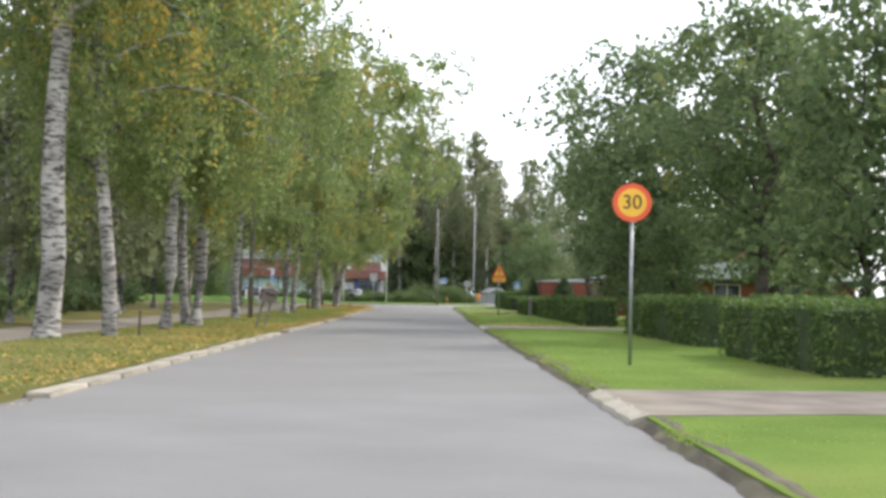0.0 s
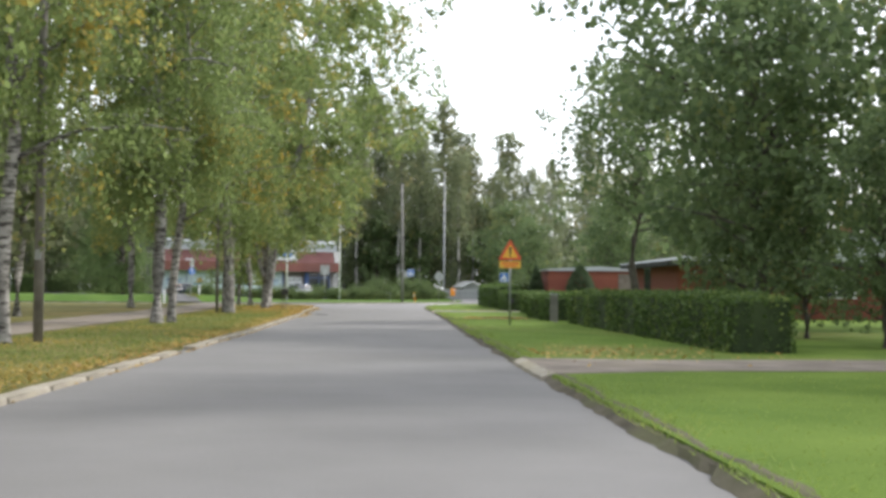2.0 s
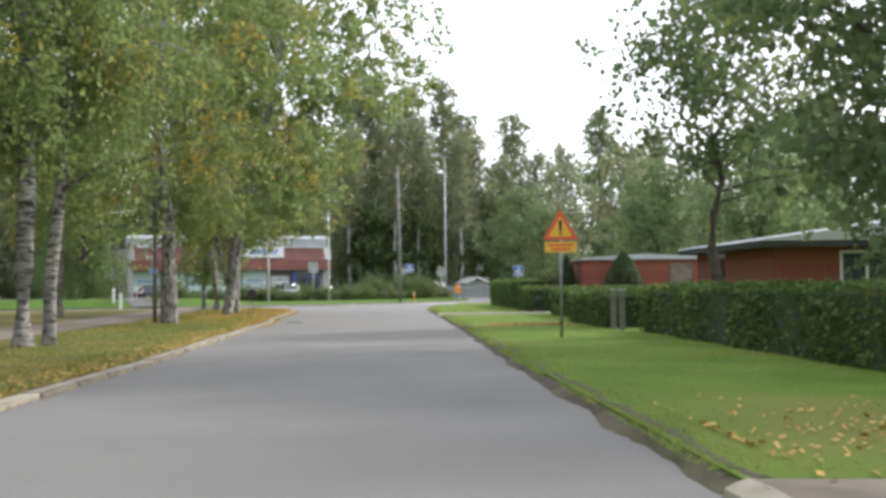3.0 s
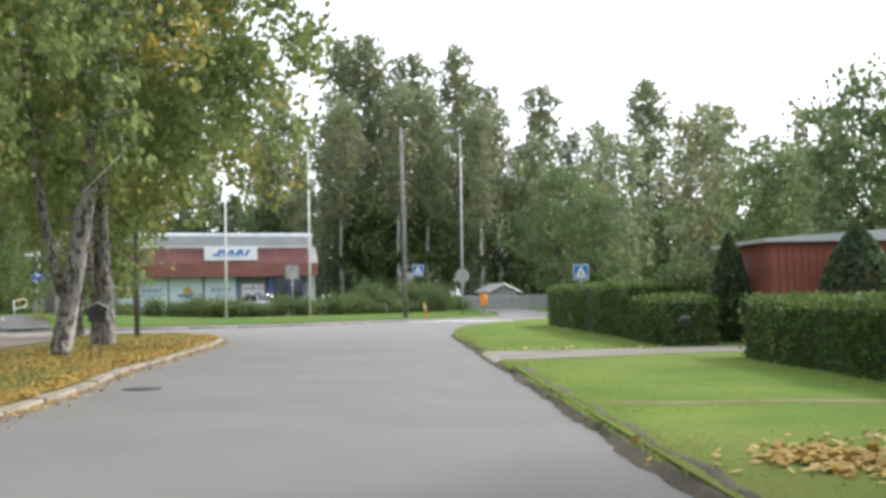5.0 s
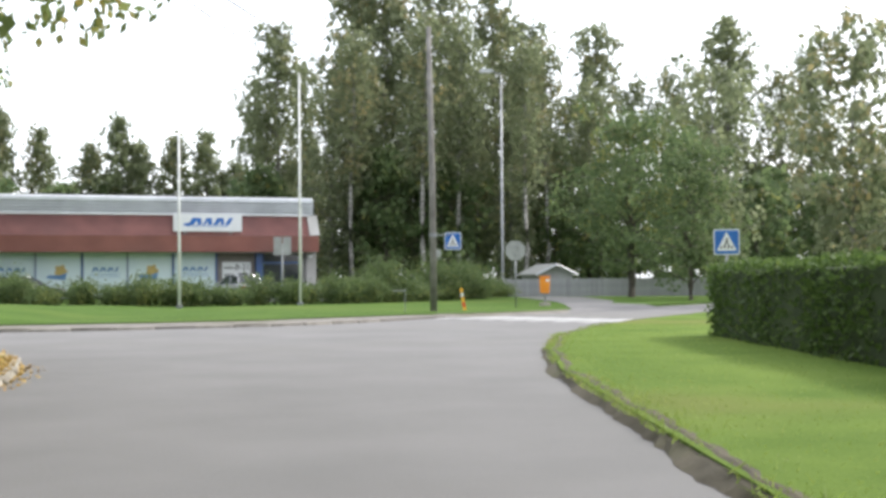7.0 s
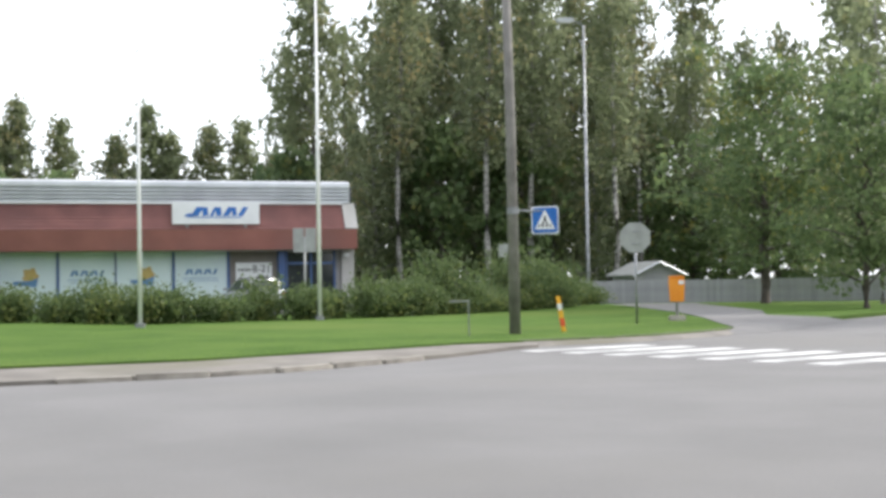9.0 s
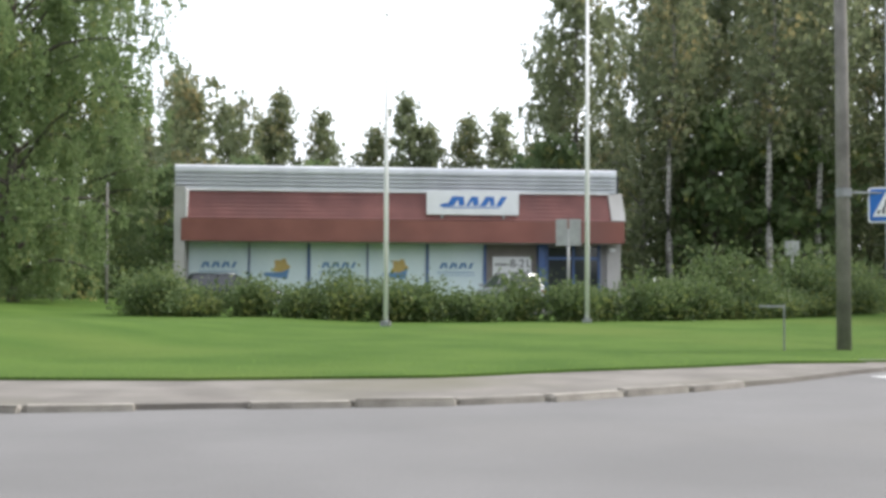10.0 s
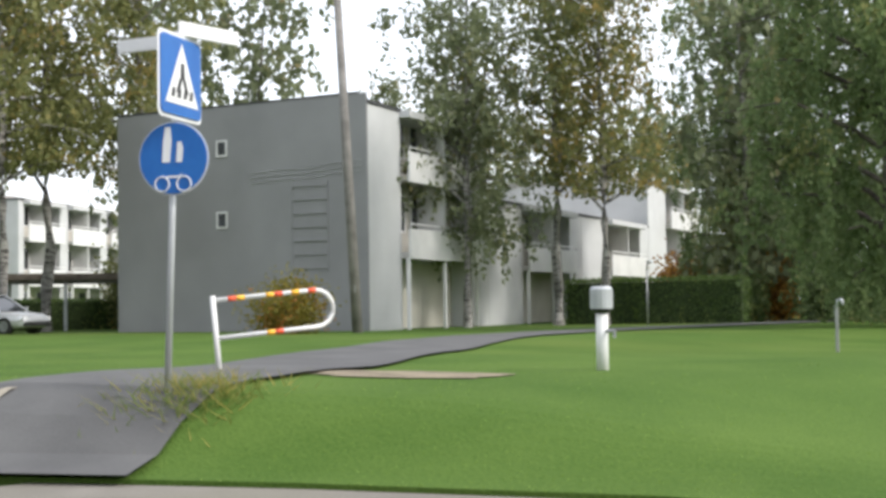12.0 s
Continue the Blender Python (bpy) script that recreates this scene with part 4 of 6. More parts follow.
def shrub(name, seed, x, y, z, r, h, label, mat=None, n=2600, leaf=0.12):
    """A loose shrub: many stems and an uneven mound of leaves."""
    rng = np.random.default_rng(seed)
    ob = thing(name, at(x, y, z), label, "shrub")
    bm = bmesh.new()
    c = []
    for i in range(14):
        a = rng.uniform(0, 6.28)
        q = r * rng.uniform(0.1, 0.9)
        top = np.array([math.cos(a) * q, math.sin(a) * q, h * rng.uniform(0.55, 1.0) * (1 - 0.35 * (q / r) ** 2)])
        tube([(0.15 * math.cos(a), 0.15 * math.sin(a), -0.05), top * [0.6, 0.6, 0.55], top], [0.025, 0.016, 0.006], 4, False, bm)
        m = n // 14
        t = rng.uniform(0.12, 1.05, (m, 1))
        spread = rng.normal(size=(m, 3)) * [r * 0.24, r * 0.24, h * 0.13]
        p = top * [1, 1, 0] * (0.35 + 0.65 * t) + np.array([0, 0, 1]) * top[2] * t + spread
        c.append(p[p[:, 2] > 0.03])
    part("woody_base", bm, DARKBARK, ob)
    raw("foliage", *leaf_quads(rng, np.concatenate(c), leaf, 0.1), mat or LEAF_SHRUB, ob)
    return ob


srng = random.Random(9)
shrub("shrub", 260, 7.1, 19.4, 0.06, 1.0, 2.1, "pale green garden shrub behind the clipped hedge", None, 4200, 0.13)
SHRUB = "loose green shrub in the row before the shop"
line = dense([(-16.6, 62.8), (-13.9, 62.6), (-10.0, 63.2), (-5.6, 65.4), (-2.4, 67.3), (0.5, 71.0), (3.2, 77.0), (5.4, 84.0)], 1.05)
for i, (x, y) in enumerate(line):
    grow = 1.0 + (0.4 if 17 < i < 24 else 0.0)
    shrub("shrub", 100 + i, x + srng.uniform(-0.3, 0.3), y + srng.uniform(0.2, 0.9), lawn_z(x, y) - 0.02, srng.uniform(0.9, 1.2), srng.uniform(0.82, 1.4) * grow, SHRUB, n=3600, leaf=0.105)
for i, (x, y, r, h) in enumerate(((-17.2, 64.4, 1.3, 1.5), (-1.5, 70.5, 1.5, 2.3), (1.2, 74.5, 1.6, 2.2), (3.0, 80.0, 1.8, 2.2))):
    shrub("shrub", 200 + i, x, y, 0.1, r, h, "taller loose green shrub beside the shop", n=4200)
shrub("shrub", 220, -38.0, 58.0, 0.4, 1.45, 1.75, "round yellow shrub turning orange against the grey gable", LEAF_YELLOW, 6500, 0.1)
for i, (x, y) in enumerate(((-42.7, 82.5), (-44.5, 85.0), (-40.0, 85.5))):
    shrub("shrub", 230 + i, x, y, 0.4, 1.7, 3.0, "rust-red shrub beside the flats", LEAF_RUST, 4000, 0.2)
for i, (x, y, h) in enumerate(((-27.6, 78.0, 2.4), (-29.0, 80.5, 3.0), (-33.0, 78.5, 2.2), (-26.4, 81.5, 2.6), (-30.6, 87.0, 2.4), (-28.3, 86.0, 2.6), (-33.4, 82.4, 2.5), (-35.2, 83.6, 2.6))):
    shrub("shrub", 240 + i, x, y, 0.35, 1.7, h, "yellow-green shrub under the weeping birches", n=4200, leaf=0.16)
urng = random.Random(14)
for i in range(22):
    shrub("shrub", 300 + i, urng.uniform(-24, -14.5), -60 + i * 3.5 + urng.uniform(-1, 1), 0.06, urng.uniform(1.3, 2.0), urng.uniform(1.2, 2.4), "dark leafy undergrowth in the wood behind the footpath", LEAF_DARK, 900, 0.26)
shrub("shrub", 234, -37.3, 79.4, 0.4, 1.1, 5.4, "tall narrow shrub with yellow and brown autumn leaves", LEAF_AUTUMN, 6000, 0.16)
shrub("shrub", 236, -36.1, 78.4, 0.4, 0.8, 1.9, "yellow-green shrub at the end of the hedge", None, 3000, 0.12)
shrub("shrub", 235, -36.6, 80.6, 0.4, 0.95, 3.4, "rust-red shrub beside the flats", LEAF_RUST, 3600, 0.14)
hedge(9, 0, 7.0, 0, 1.4, 1.75, "dark green hedge before the flats", 23, (-38.2, 75.0), 0.38)
hedge(10, 0, 9.0, 0, 1.5, 1.5, "dark green hedge beside the parking place", 60, (-61.5, 61.5), 0.3)
shrub("shrub", 250, -59.6, 63.6, 0.3, 1.4, 4.2, "tall yellow-leaved shrub behind the carport", LEAF_AUTUMN, 4000, 0.2)


# ---------------------------------------------------------------- the shop
SHOP = Matrix.Translation((-24.2, 80.9, 0.0)) @ Matrix.Rotation(math.atan2(6.514, 18.17), 4, "Z")
shop = thing("shop", SHOP, "low supermarket with red fascia, grey metal roof edge and filmed windows", "shop")
W = 19.56
bm = box(0.0, W, 0.25, 16.0, 0.0, 5.0)
part("wall", bm, CONCRETE, shop, "light concrete wall")
bm = box(0.0, 0.46, -0.95, 0.25, 0.0, 5.2, 0.02)
part("pier", bm, CONCRETE, shop)
bm = box(18.92, W, -0.1, 0.25, 0.0, 2.92, 0.02)
part("pier", bm, CONCRETE, shop)
# ribbed metal roof edge with a rounded shoulder
prof = [(0.3, 6.0), (0.02, 6.2), (-0.22, 6.19), (-0.34, 6.1), (-0.37, 5.93), (-0.34, 5.84)]
for k in range(4):
    zt = 5.84 - 0.17 * k
    prof += [(-0.18, zt - 0.02), (-0.18, zt - 0.075), (-0.36, zt - 0.085), (-0.36, zt - 0.16)]
prof += [(-0.3, 5.12), (0.3, 5.12)]
bm = bmesh.new()
ends = [[bm.verts.new((x, y, z)) for y, z in prof] for x in (-0.02, 19.3)]
for i in range(len(prof)):
    j = (i + 1) % len(prof)
    bm.faces.new((ends[0][i], ends[0][j], ends[1][j], ends[1][i]))
bm.faces.new(ends[0])
bm.faces.new(ends[1][::-1])
part("roof_edge", bm, ROOF_EDGE, shop, "ribbed grey metal roof edge")
part("roof", box(0.0, W, 0.3, 16.0, 5.0, 5.95), ROOF_DARK, shop, "dark flat roof")
part("plant_room", box(3.0, 13.0, 5.0, 13.0, 5.95, 6.6, 0.03), ROOF_DARK, shop, "dark plant room on the roof")
# sloping tile courses and the flat red band under them
slope0, slope1 = (-0.28, 5.1), (-0.92, 3.88)
part("trim", box(0.46, 18.95, -0.4, -0.3, 5.08, 5.15), WHITE_PAINT, shop)
courses = 7
for k in range(courses):
    a, b = k / courses, (k + 1) / courses
    y0, z0 = slope0[0] + (slope1[0] - slope0[0]) * a, slope0[1] + (slope1[1] - slope0[1]) * a
    y1, z1 = slope0[0] + (slope1[0] - slope0[0]) * b, slope0[1] + (slope1[1] - slope0[1]) * b
    bm = bmesh.new()
    q = [(0.5, y0, z0), (0.5, y1 - 0.035, z1), (0.5, y1 + 0.02, z1), (0.5, y0 + 0.05, z0)]
    v0 = [bm.verts.new(p) for p in q]
    v1 = [bm.verts.new((18.9, p[1], p[2])) for p in q]
    for i in range(4):
        bm.faces.new((v0[i], v0[(i + 1) % 4], v1[(i + 1) % 4], v1[i]))
    part("tile_course", bm, REDTILE, shop)
part("fascia_band", box(0.3, 19.5, -1.0, -0.86, 2.9, 3.86, 0.015), REDBAND, shop, "red painted metal band")
part("soffit", box(0.46, 19.4, -0.86, 0.25, 2.86, 2.93), CONCRETE, shop)
part("end_trim", prism([(0.47, 3.9), (0.56, 3.9), (0.56, 5.1), (0.47, 5.1)], -0.98, -0.3), WHITE_PAINT, shop)
bm = bmesh.new()
cap = [(-0.3, 5.14), (-0.98, 3.9), (0.25, 3.9), (0.25, 5.14)]
v0 = [bm.verts.new((18.92, y, z)) for y, z in cap]
v1 = [bm.verts.new((19.55, y, z)) for y, z in cap]
bm.faces.new(v0)
bm.faces.new(v1[::-1])
for i in range(4):
    bm.faces.new((v0[i], v0[(i + 1) % 4], v1[(i + 1) % 4], v1[i]))
part("end_cap", bm, CONCRETE, shop, "white boarded fascia end")
# filmed windows, blue mullions
edges = [0.5, 3.12, 5.69, 8.25, 10.88, 13.44]
for i, (a, b) in enumerate(zip(edges, edges[1:])):
    w = part("window", box(a + 0.04, b - 0.04, 0.17, 0.23, 0.4, 2.86), FILM, shop, "shop window covered with pale blue film")
    c = (a + b) / 2
    if i % 2 == 0:
        bmp = bmesh.new()
        for k in range(7):
            x0 = c - 0.75 + k * 0.215
            q = [(x0, 1.78), (x0 + 0.13, 1.78), (x0 + 0.25, 2.04), (x0 + 0.12, 2.04)] if k % 2 == 0 else [(x0 + 0.04, 1.82), (x0 + 0.16, 1.78), (x0 + 0.13, 2.04), (x0 - 0.01, 2.02)]
            own = prism(q, 0.15, 0.168)
            me = bpy.data.meshes.new("piece")
            own.to_mesh(me)
            own.free()
            bmp.from_mesh(me)
            bpy.data.meshes.remove(me)
        part("logo", bmp, LOGO_DIM, w)
        part("line", box(c - 0.85, c + 0.8, 0.15, 0.168, 1.6, 1.63), LOGO_DIM, w)
        part("line", box(c - 0.8, c + 0.85, 0.15, 0.168, 1.48, 1.5), LOGO_DIM, w)
    else:
        part("poster_shape", prism([(c + 0.1 + q * math.cos(a), 1.84 + q * math.sin(a)) for a, q in ((2 * math.pi * k / 18, 0.33 + 0.07 * math.cos(5 * 2 * math.pi * k / 18 + 0.6)) for k in range(18))], 0.15, 0.168), FRUIT, w, "orange and yellow printed shape")
        part("poster_base", prism([(c - 0.65, 1.42), (c + 0.35, 1.3), (c + 0.45, 1.75), (c + 0.1, 1.6), (c - 0.65, 1.58)], 0.14, 0.149), LOGO_DIM, w)
for x, wide in ((5.69, 0.13), (10.88, 0.13), (3.12, 0.05), (8.25, 0.05), (13.44, 0.12)):
    part("mullion", box(x - wide / 2, x + wide / 2, 0.08, 0.24, 0.3, 2.87), BLUE_FRAME, shop)
part("window_sill", box(0.46, 13.5, 0.02, 0.25, 0.2, 0.4), GREY_METAL, shop)
part("entrance_wall", box(13.5, 15.86, 0.2, 0.26, 0.0, 2.86), ENTRANCE, shop)
part("column", box(15.8, 16.12, -0.2, 0.24, 0.0, 2.87, 0.02), BLUE_FRAME, shop)
door = part("door", box(16.3, 18.6, 0.16, 0.24, 0.05, 2.75), GLASS_DARK, shop, "dark glazed entrance doors")
for x in (16.25, 17.45, 18.62):
    part("frame", box(x - 0.05, x + 0.05, 0.1, 0.26, 0.0, 2.86), BLUE_FRAME, door)
part("frame", box(16.2, 18.67, 0.1, 0.26, 2.2, 2.32), BLUE_FRAME, door)
part("wall_lamp", box(18.98, 19.28, -0.28, -0.1, 2.55, 2.72, 0.03), LAMPGLASS, shop)
# the fascia board
board = tagged(part("shop_sign", box(10.72, 14.76, -1.02, -0.9, 4.1, 5.14, 0.02), SIGN_WHITE), "white shop sign board with slanted blue letter shapes", "sign")
board.matrix_world = SHOP
bmp = prism([(11.28, 4.46), (11.7, 4.46), (11.86, 4.58), (11.5, 4.6), (11.32, 4.54)], -1.036, -1.022)
for k, (dx, wd) in enumerate(((0, 0.42), (0.48, 0.34), (0.88, 0.18), (1.1, 0.34), (1.48, 0.34), (1.86, 0.28), (2.18, 0.3))):
    x0 = 11.55 + dx
    own = prism([(x0, 4.48), (x0 + wd * 0.8, 4.48), (x0 + wd + 0.2, 4.9), (x0 + wd * 0.2 + 0.2, 4.9)] if k % 2 == 0 else [(x0 + 0.1, 4.48), (x0 + wd, 4.52), (x0 + wd - 0.04, 4.9), (x0 + 0.04, 4.86)], -1.036, -1.022)
    me = bpy.data.meshes.new("piece")
    own.to_mesh(me)
    own.free()
    bmp.from_mesh(me)
    bpy.data.meshes.remove(me)
part("logo", bmp, LOGO_BLUE, board)
part("line", box(11.4, 13.9, -1.036, -1.022, 4.4, 4.44), LOGO_BLUE, board)
for x in (11.4, 14.1):
    part("bracket", box(x - 0.05, x + 0.05, -0.96, -0.8, 3.95, 4.12), GALV, board)
hours = tagged(part("hours_sign", box(13.8, 15.53, 0.1, 0.18, 1.32, 2.32, 0.01), SIGN_WHITE), "white opening hours sign beside the shop entrance", "sign")
hours.matrix_world = SHOP
for k in range(5):
    part("line", box(13.9 + 0.13 * k, 13.99 + 0.13 * k, 0.085, 0.099, 1.92, 2.02), BLACK, hours)
    part("line", box(13.9 + 0.13 * k, 13.99 + 0.13 * k, 0.085, 0.099, 1.5, 1.6), BLACK, hours)
text_part("numerals", "8-21", 0.5, pose(15.02, 0.092, 2.0, 90, 0, 0), BLACK, hours)
part("line", box(14.75, 15.35, 0.085, 0.099, 1.46, 1.64), BLACK, hours)
# paved yard before the shop
yard = sheet("shop_yard", [(-27, 72.5), (-19, 69.5), (-8, 71.0), (-3, 78.5), (0, 90), (-6, 88), (-24, 81.3)], 0.13, DARK_ASPHALT)
tagged(yard, "dark asphalt parking yard before the shop", "yard", kind="structure")


# ---------------------------------------------------------------- cars
def car(m, paint, label, tall=1.45, suv=False):
    """A parked car, nose towards +x: lofted body and glasshouse, wheels, lamps and bumpers."""
    ob = thing("car", m, label, "car")
    L, Wd = 4.3, 0.84
    hood, roof = 0.86 if not suv else 0.98, tall
    # outline stations along x: (x, half width, sill z, shoulder z)
    st = [(-2.15, 0.62, 0.36, 0.68), (-2.05, 0.76, 0.26, hood), (-1.3, Wd, 0.22, hood + 0.04), (0.0, Wd, 0.2, hood + 0.02), (1.0, Wd, 0.22, hood - 0.02), (1.85, 0.8, 0.24, hood - 0.12), (2.1, 0.64, 0.32, hood - 0.24)]
    bm = bmesh.new()
    rings = []
    for x, w, lo, hi in st:
        rings.append([bm.verts.new((x, s * q, z)) for s, q, z in ((-1, w * 0.9, lo), (-1, w, lo + 0.16), (-1, w * 0.98, hi - 0.1), (-1, w * 0.86, hi), (1, w * 0.86, hi), (1, w * 0.98, hi - 0.1), (1, w, lo + 0.16), (1, w * 0.9, lo))])
    for a, b in zip(rings, rings[1:]):
        for i in range(8):
            bm.faces.new((a[i], a[(i + 1) % 8], b[(i + 1) % 8], b[i]))
    bm.faces.new(rings[0])
    bm.faces.new(rings[-1][::-1])
    bmesh.ops.bevel(bm, geom=[e for e in bm.edges if e.calc_length() > 0.3], offset=0.025, segments=2, affect="EDGES")
    part("body", bm, paint, ob, smooth=True)
    back = -2.0 if suv else -1.75
    g = [(back, hood), (back + 0.35, roof - 0.06), (0.2, roof - 0.04), (1.05, hood)]
    bm = bmesh.new()
    lower = [bm.verts.new((x, s * 0.72, hood)) for s in (-1, 1) for x in (back, 1.05)]
    upper = [bm.verts.new((x, s * 0.58, roof - 0.05)) for s in (-1, 1) for x in (back + 0.35, 0.15)]
    lo = [v.co.copy() for v in lower]
    up = [v.co.copy() for v in upper]
    bm.free()
    for nm, q in (("side_window", (lo[0], lo[1], up[1], up[0])), ("side_window", (lo[2], lo[3], up[3], up[2])), ("rear_window", (lo[0], up[0], up[2], lo[2])), ("windscreen", (lo[1], lo[3], up[3], up[1]))):
        bm = bmesh.new()
        bm.faces.new([bm.verts.new(p) for p in q])
        part(nm, bm, GLASS_DARK, ob)
    bm = box(back + 0.3, 0.22, -0.6, 0.6, roof - 0.06, roof, 0.025)
    part("roof", bm, paint, ob, smooth=True)
    for s in (-1, 1):
        for x0, x1 in ((1.05, 0.17), (back, back + 0.33), (-0.55, -0.5)):
            bm = tube([(x0, s * 0.725, hood - 0.02), (x1, s * 0.59, roof - 0.03)], 0.035, 6)
            part("pillar", bm, paint, ob)
    for x in (-1.3, 1.32):
        for s in (-1, 1):
            wh = part("wheel", tube([(x, s * 0.62, 0.31), (x, s * 0.85, 0.31)], 0.31, 20), RUBBER, ob)
            part("rim", tube([(x, s * 0.84, 0.31), (x, s * 0.862, 0.31)], 0.2, 16), GALV, wh)
    for s in (-1, 1):
        part("headlight", box(1.95, 2.09, s * 0.6 - 0.13, s * 0.6 + 0.13, hood - 0.36, hood - 0.22, 0.02), LAMPGLASS, ob)
        part("tail_light", box(-2.15, -2.04, s * 0.62 - 0.1, s * 0.62 + 0.1, hood - 0.3, hood - 0.08, 0.02), RED_LENS, ob)
        part("mirror", box(0.75, 0.9, s * 0.9 - 0.09, s * 0.9 + 0.09, hood + 0.02, hood + 0.14, 0.02), paint, ob)
    part("bumper", box(2.0, 2.16, -0.66, 0.66, 0.3, 0.46, 0.03), BLACK, ob)
    return ob


car(SHOP @ at(13.7, -4.6, 0.13, 102), CAR_SILVER, "silver estate car parked before the shop entrance", 1.36)
car(SHOP @ at(2.4, -3.4, 0.13, 10), CAR_DARK, "dark car parked before the shop windows", 1.38)
car(at(-51.9, 54.4, 0.45, 28), CAR_SILVER, "silver saloon car parked beside the flats", 1.45)
car(at(-28.6, 14.0, 0.09, 100), CAR_WHITE, "white car parked behind the wood", 1.5)


# ---------------------------------------------------------------- poles, signs and street furniture
def flagpole(x, y, z, h):
    ob = thing("flagpole", at(x, y, z), "tall white flagpole without a flag on the lawn", "flagpole", "flagpoles")
    part("pole", tube([(0, 0, -0.1), (0, 0, h * 0.5), (0, 0, h)], [0.062, 0.055, 0.034], 12), WHITE_PAINT, ob, smooth=True)
    part("finial", tube([(0, 0, h), (0, 0, h + 0.05), (0, 0, h + 0.11)], [0.02, 0.055, 0.01], 10), WHITE_PAINT, ob, smooth=True)
    part("foot", box(-0.12, 0.12, -0.12, 0.12, -0.05, 0.12, 0.02), GALV, ob)
    part("halyard", tube([(0.07, -0.05, 1.2), (0.05, -0.04, h - 0.1)], 0.006, 4), WHITE_PAINT, ob)


flagpole(-9.27, 60.36, 0.11, 7.6)
flagpole(-4.81, 64.6, 0.11, 10.0)


def facing(x, y, z, toward):
    """A pose whose -y side looks towards the given point."""
    return at(x, y, z, math.degrees(math.atan2(toward[1] - y, toward[0] - x)) + 90)


def post(parent, h, r=0.03, mat=None):
    return part("post", tube([(0, 0.04, -0.1), (0, 0.04, h)], r, 10), mat or GALV, parent, smooth=True)


def crossing_plate(parent, size, zc, name="crossing_plate", yaw=0.0, x=0.0):
    """A blue square plate with a white triangle and dark plain bars in it."""
    h = size / 2
    pl = part(name, prism(rounded_poly([(-h, zc - h), (h, zc - h), (h, zc + h), (-h, zc + h)], 0.05), -0.012, 0.0), BLUE, parent, "blue square pedestrian crossing plate")
    pl.location.x = x
    pl.rotation_euler = (0, 0, radians(yaw))
    part("rim", prism(rounded_poly([(-h - 0.028, zc - h - 0.028), (h + 0.028, zc - h - 0.028), (h + 0.028, zc + h + 0.028), (-h - 0.028, zc + h + 0.028)], 0.06), 0.0015, 0.004), SIGN_WHITE, pl)
    part("triangle", prism([(-h * 0.82, zc - h * 0.72), (h * 0.82, zc - h * 0.72), (0, zc + h * 0.86)], -0.017, -0.0135), SIGN_WHITE, pl)
    part("mark", prism([(-h * 0.09, zc - h * 0.08), (h * 0.11, zc - h * 0.08), (h * 0.08, zc + h * 0.34), (-h * 0.06, zc + h * 0.34)], -0.022, -0.0185), BLACK, pl)
    for sx in (-1, 1):
        part("mark", prism([(sx * h * 0.02, zc - h * 0.06), (sx * h * 0.14, zc - h * 0.06), (sx * h * 0.3, zc - h * 0.42), (sx * h * 0.17, zc - h * 0.42)], -0.022, -0.0185), BLACK, pl)
    for k in range(4):
        x0 = -h * 0.55 + k * h * 0.3
        part("mark", prism([(x0, zc - h * 0.55), (x0 + h * 0.14, zc - h * 0.55), (x0 + h * 0.18, zc - h * 0.32), (x0 + h * 0.06, zc - h * 0.32)], -0.022, -0.0185), BLACK, pl)
    return pl


# speed limit sign
s30 = thing("speed_sign", facing(2.66, -54.9, 0.09, (0.4, -76)), "round yellow speed limit sign with red rim on a post", "road sign")
post(s30, 2.6, 0.03)
disc = part("plate", prism(disc_outline(0.32, 2.68, 40), -0.006, 0.006), SIGN_RED, s30, "red-rimmed yellow plate")
part("field", prism(disc_outline(0.235, 2.68, 40), -0.012, -0.008), SIGN_YELLOW, disc)
text_part("numerals", "30", 0.33, pose(0, -0.016, 2.68, 90, 0, 0), BLACK, disc)

# roadworks-style warning triangle with a plate below
warn = thing("warning_sign", facing(3.1, -11.5, 0.09, (0.6, -50)), "red-edged yellow warning triangle with a plate on a post", "road sign")
post(warn, 2.5, 0.03)
tri = part("triangle", prism(rounded_poly([(-0.37, 2.02), (0.37, 2.02), (0, 2.66)], 0.06), -0.006, 0.006), SIGN_RED, warn, "red-edged triangle")
part("field", prism(rounded_poly([(-0.25, 2.085), (0.25, 2.085), (0, 2.51)], 0.03), -0.012, -0.008), SIGN_YELLOW, tri)
part("mark", prism([(-0.022, 2.19), (0.022, 2.19), (0.035, 2.42), (-0.035, 2.42)], -0.017, -0.0135), BLACK, tri)
part("mark", prism(disc_outline(0.026, 2.14, 12), -0.017, -0.0135), BLACK, tri)
pl = part("plate", box(-0.33, 0.33, -0.01, 0.01, 1.76, 1.98, 0.003), SIGN_YELLOW, warn, "yellow lettered plate")
part("line", box(-0.26, 0.26, -0.016, -0.012, 1.89, 1.93), SIGN_RED, pl)
part("line", box(-0.2, 0.2, -0.016, -0.012, 1.8, 1.84), SIGN_RED, pl)

# crossing sign on its own post behind the corner hedge
c2 = thing("crossing_sign", facing(8.0, 41.6, 0.09, (0, 0)), "blue pedestrian crossing sign on a post", "road sign")
post(c2, 2.3, 0.03)
crossing_plate(c2, 0.6, 1.98)

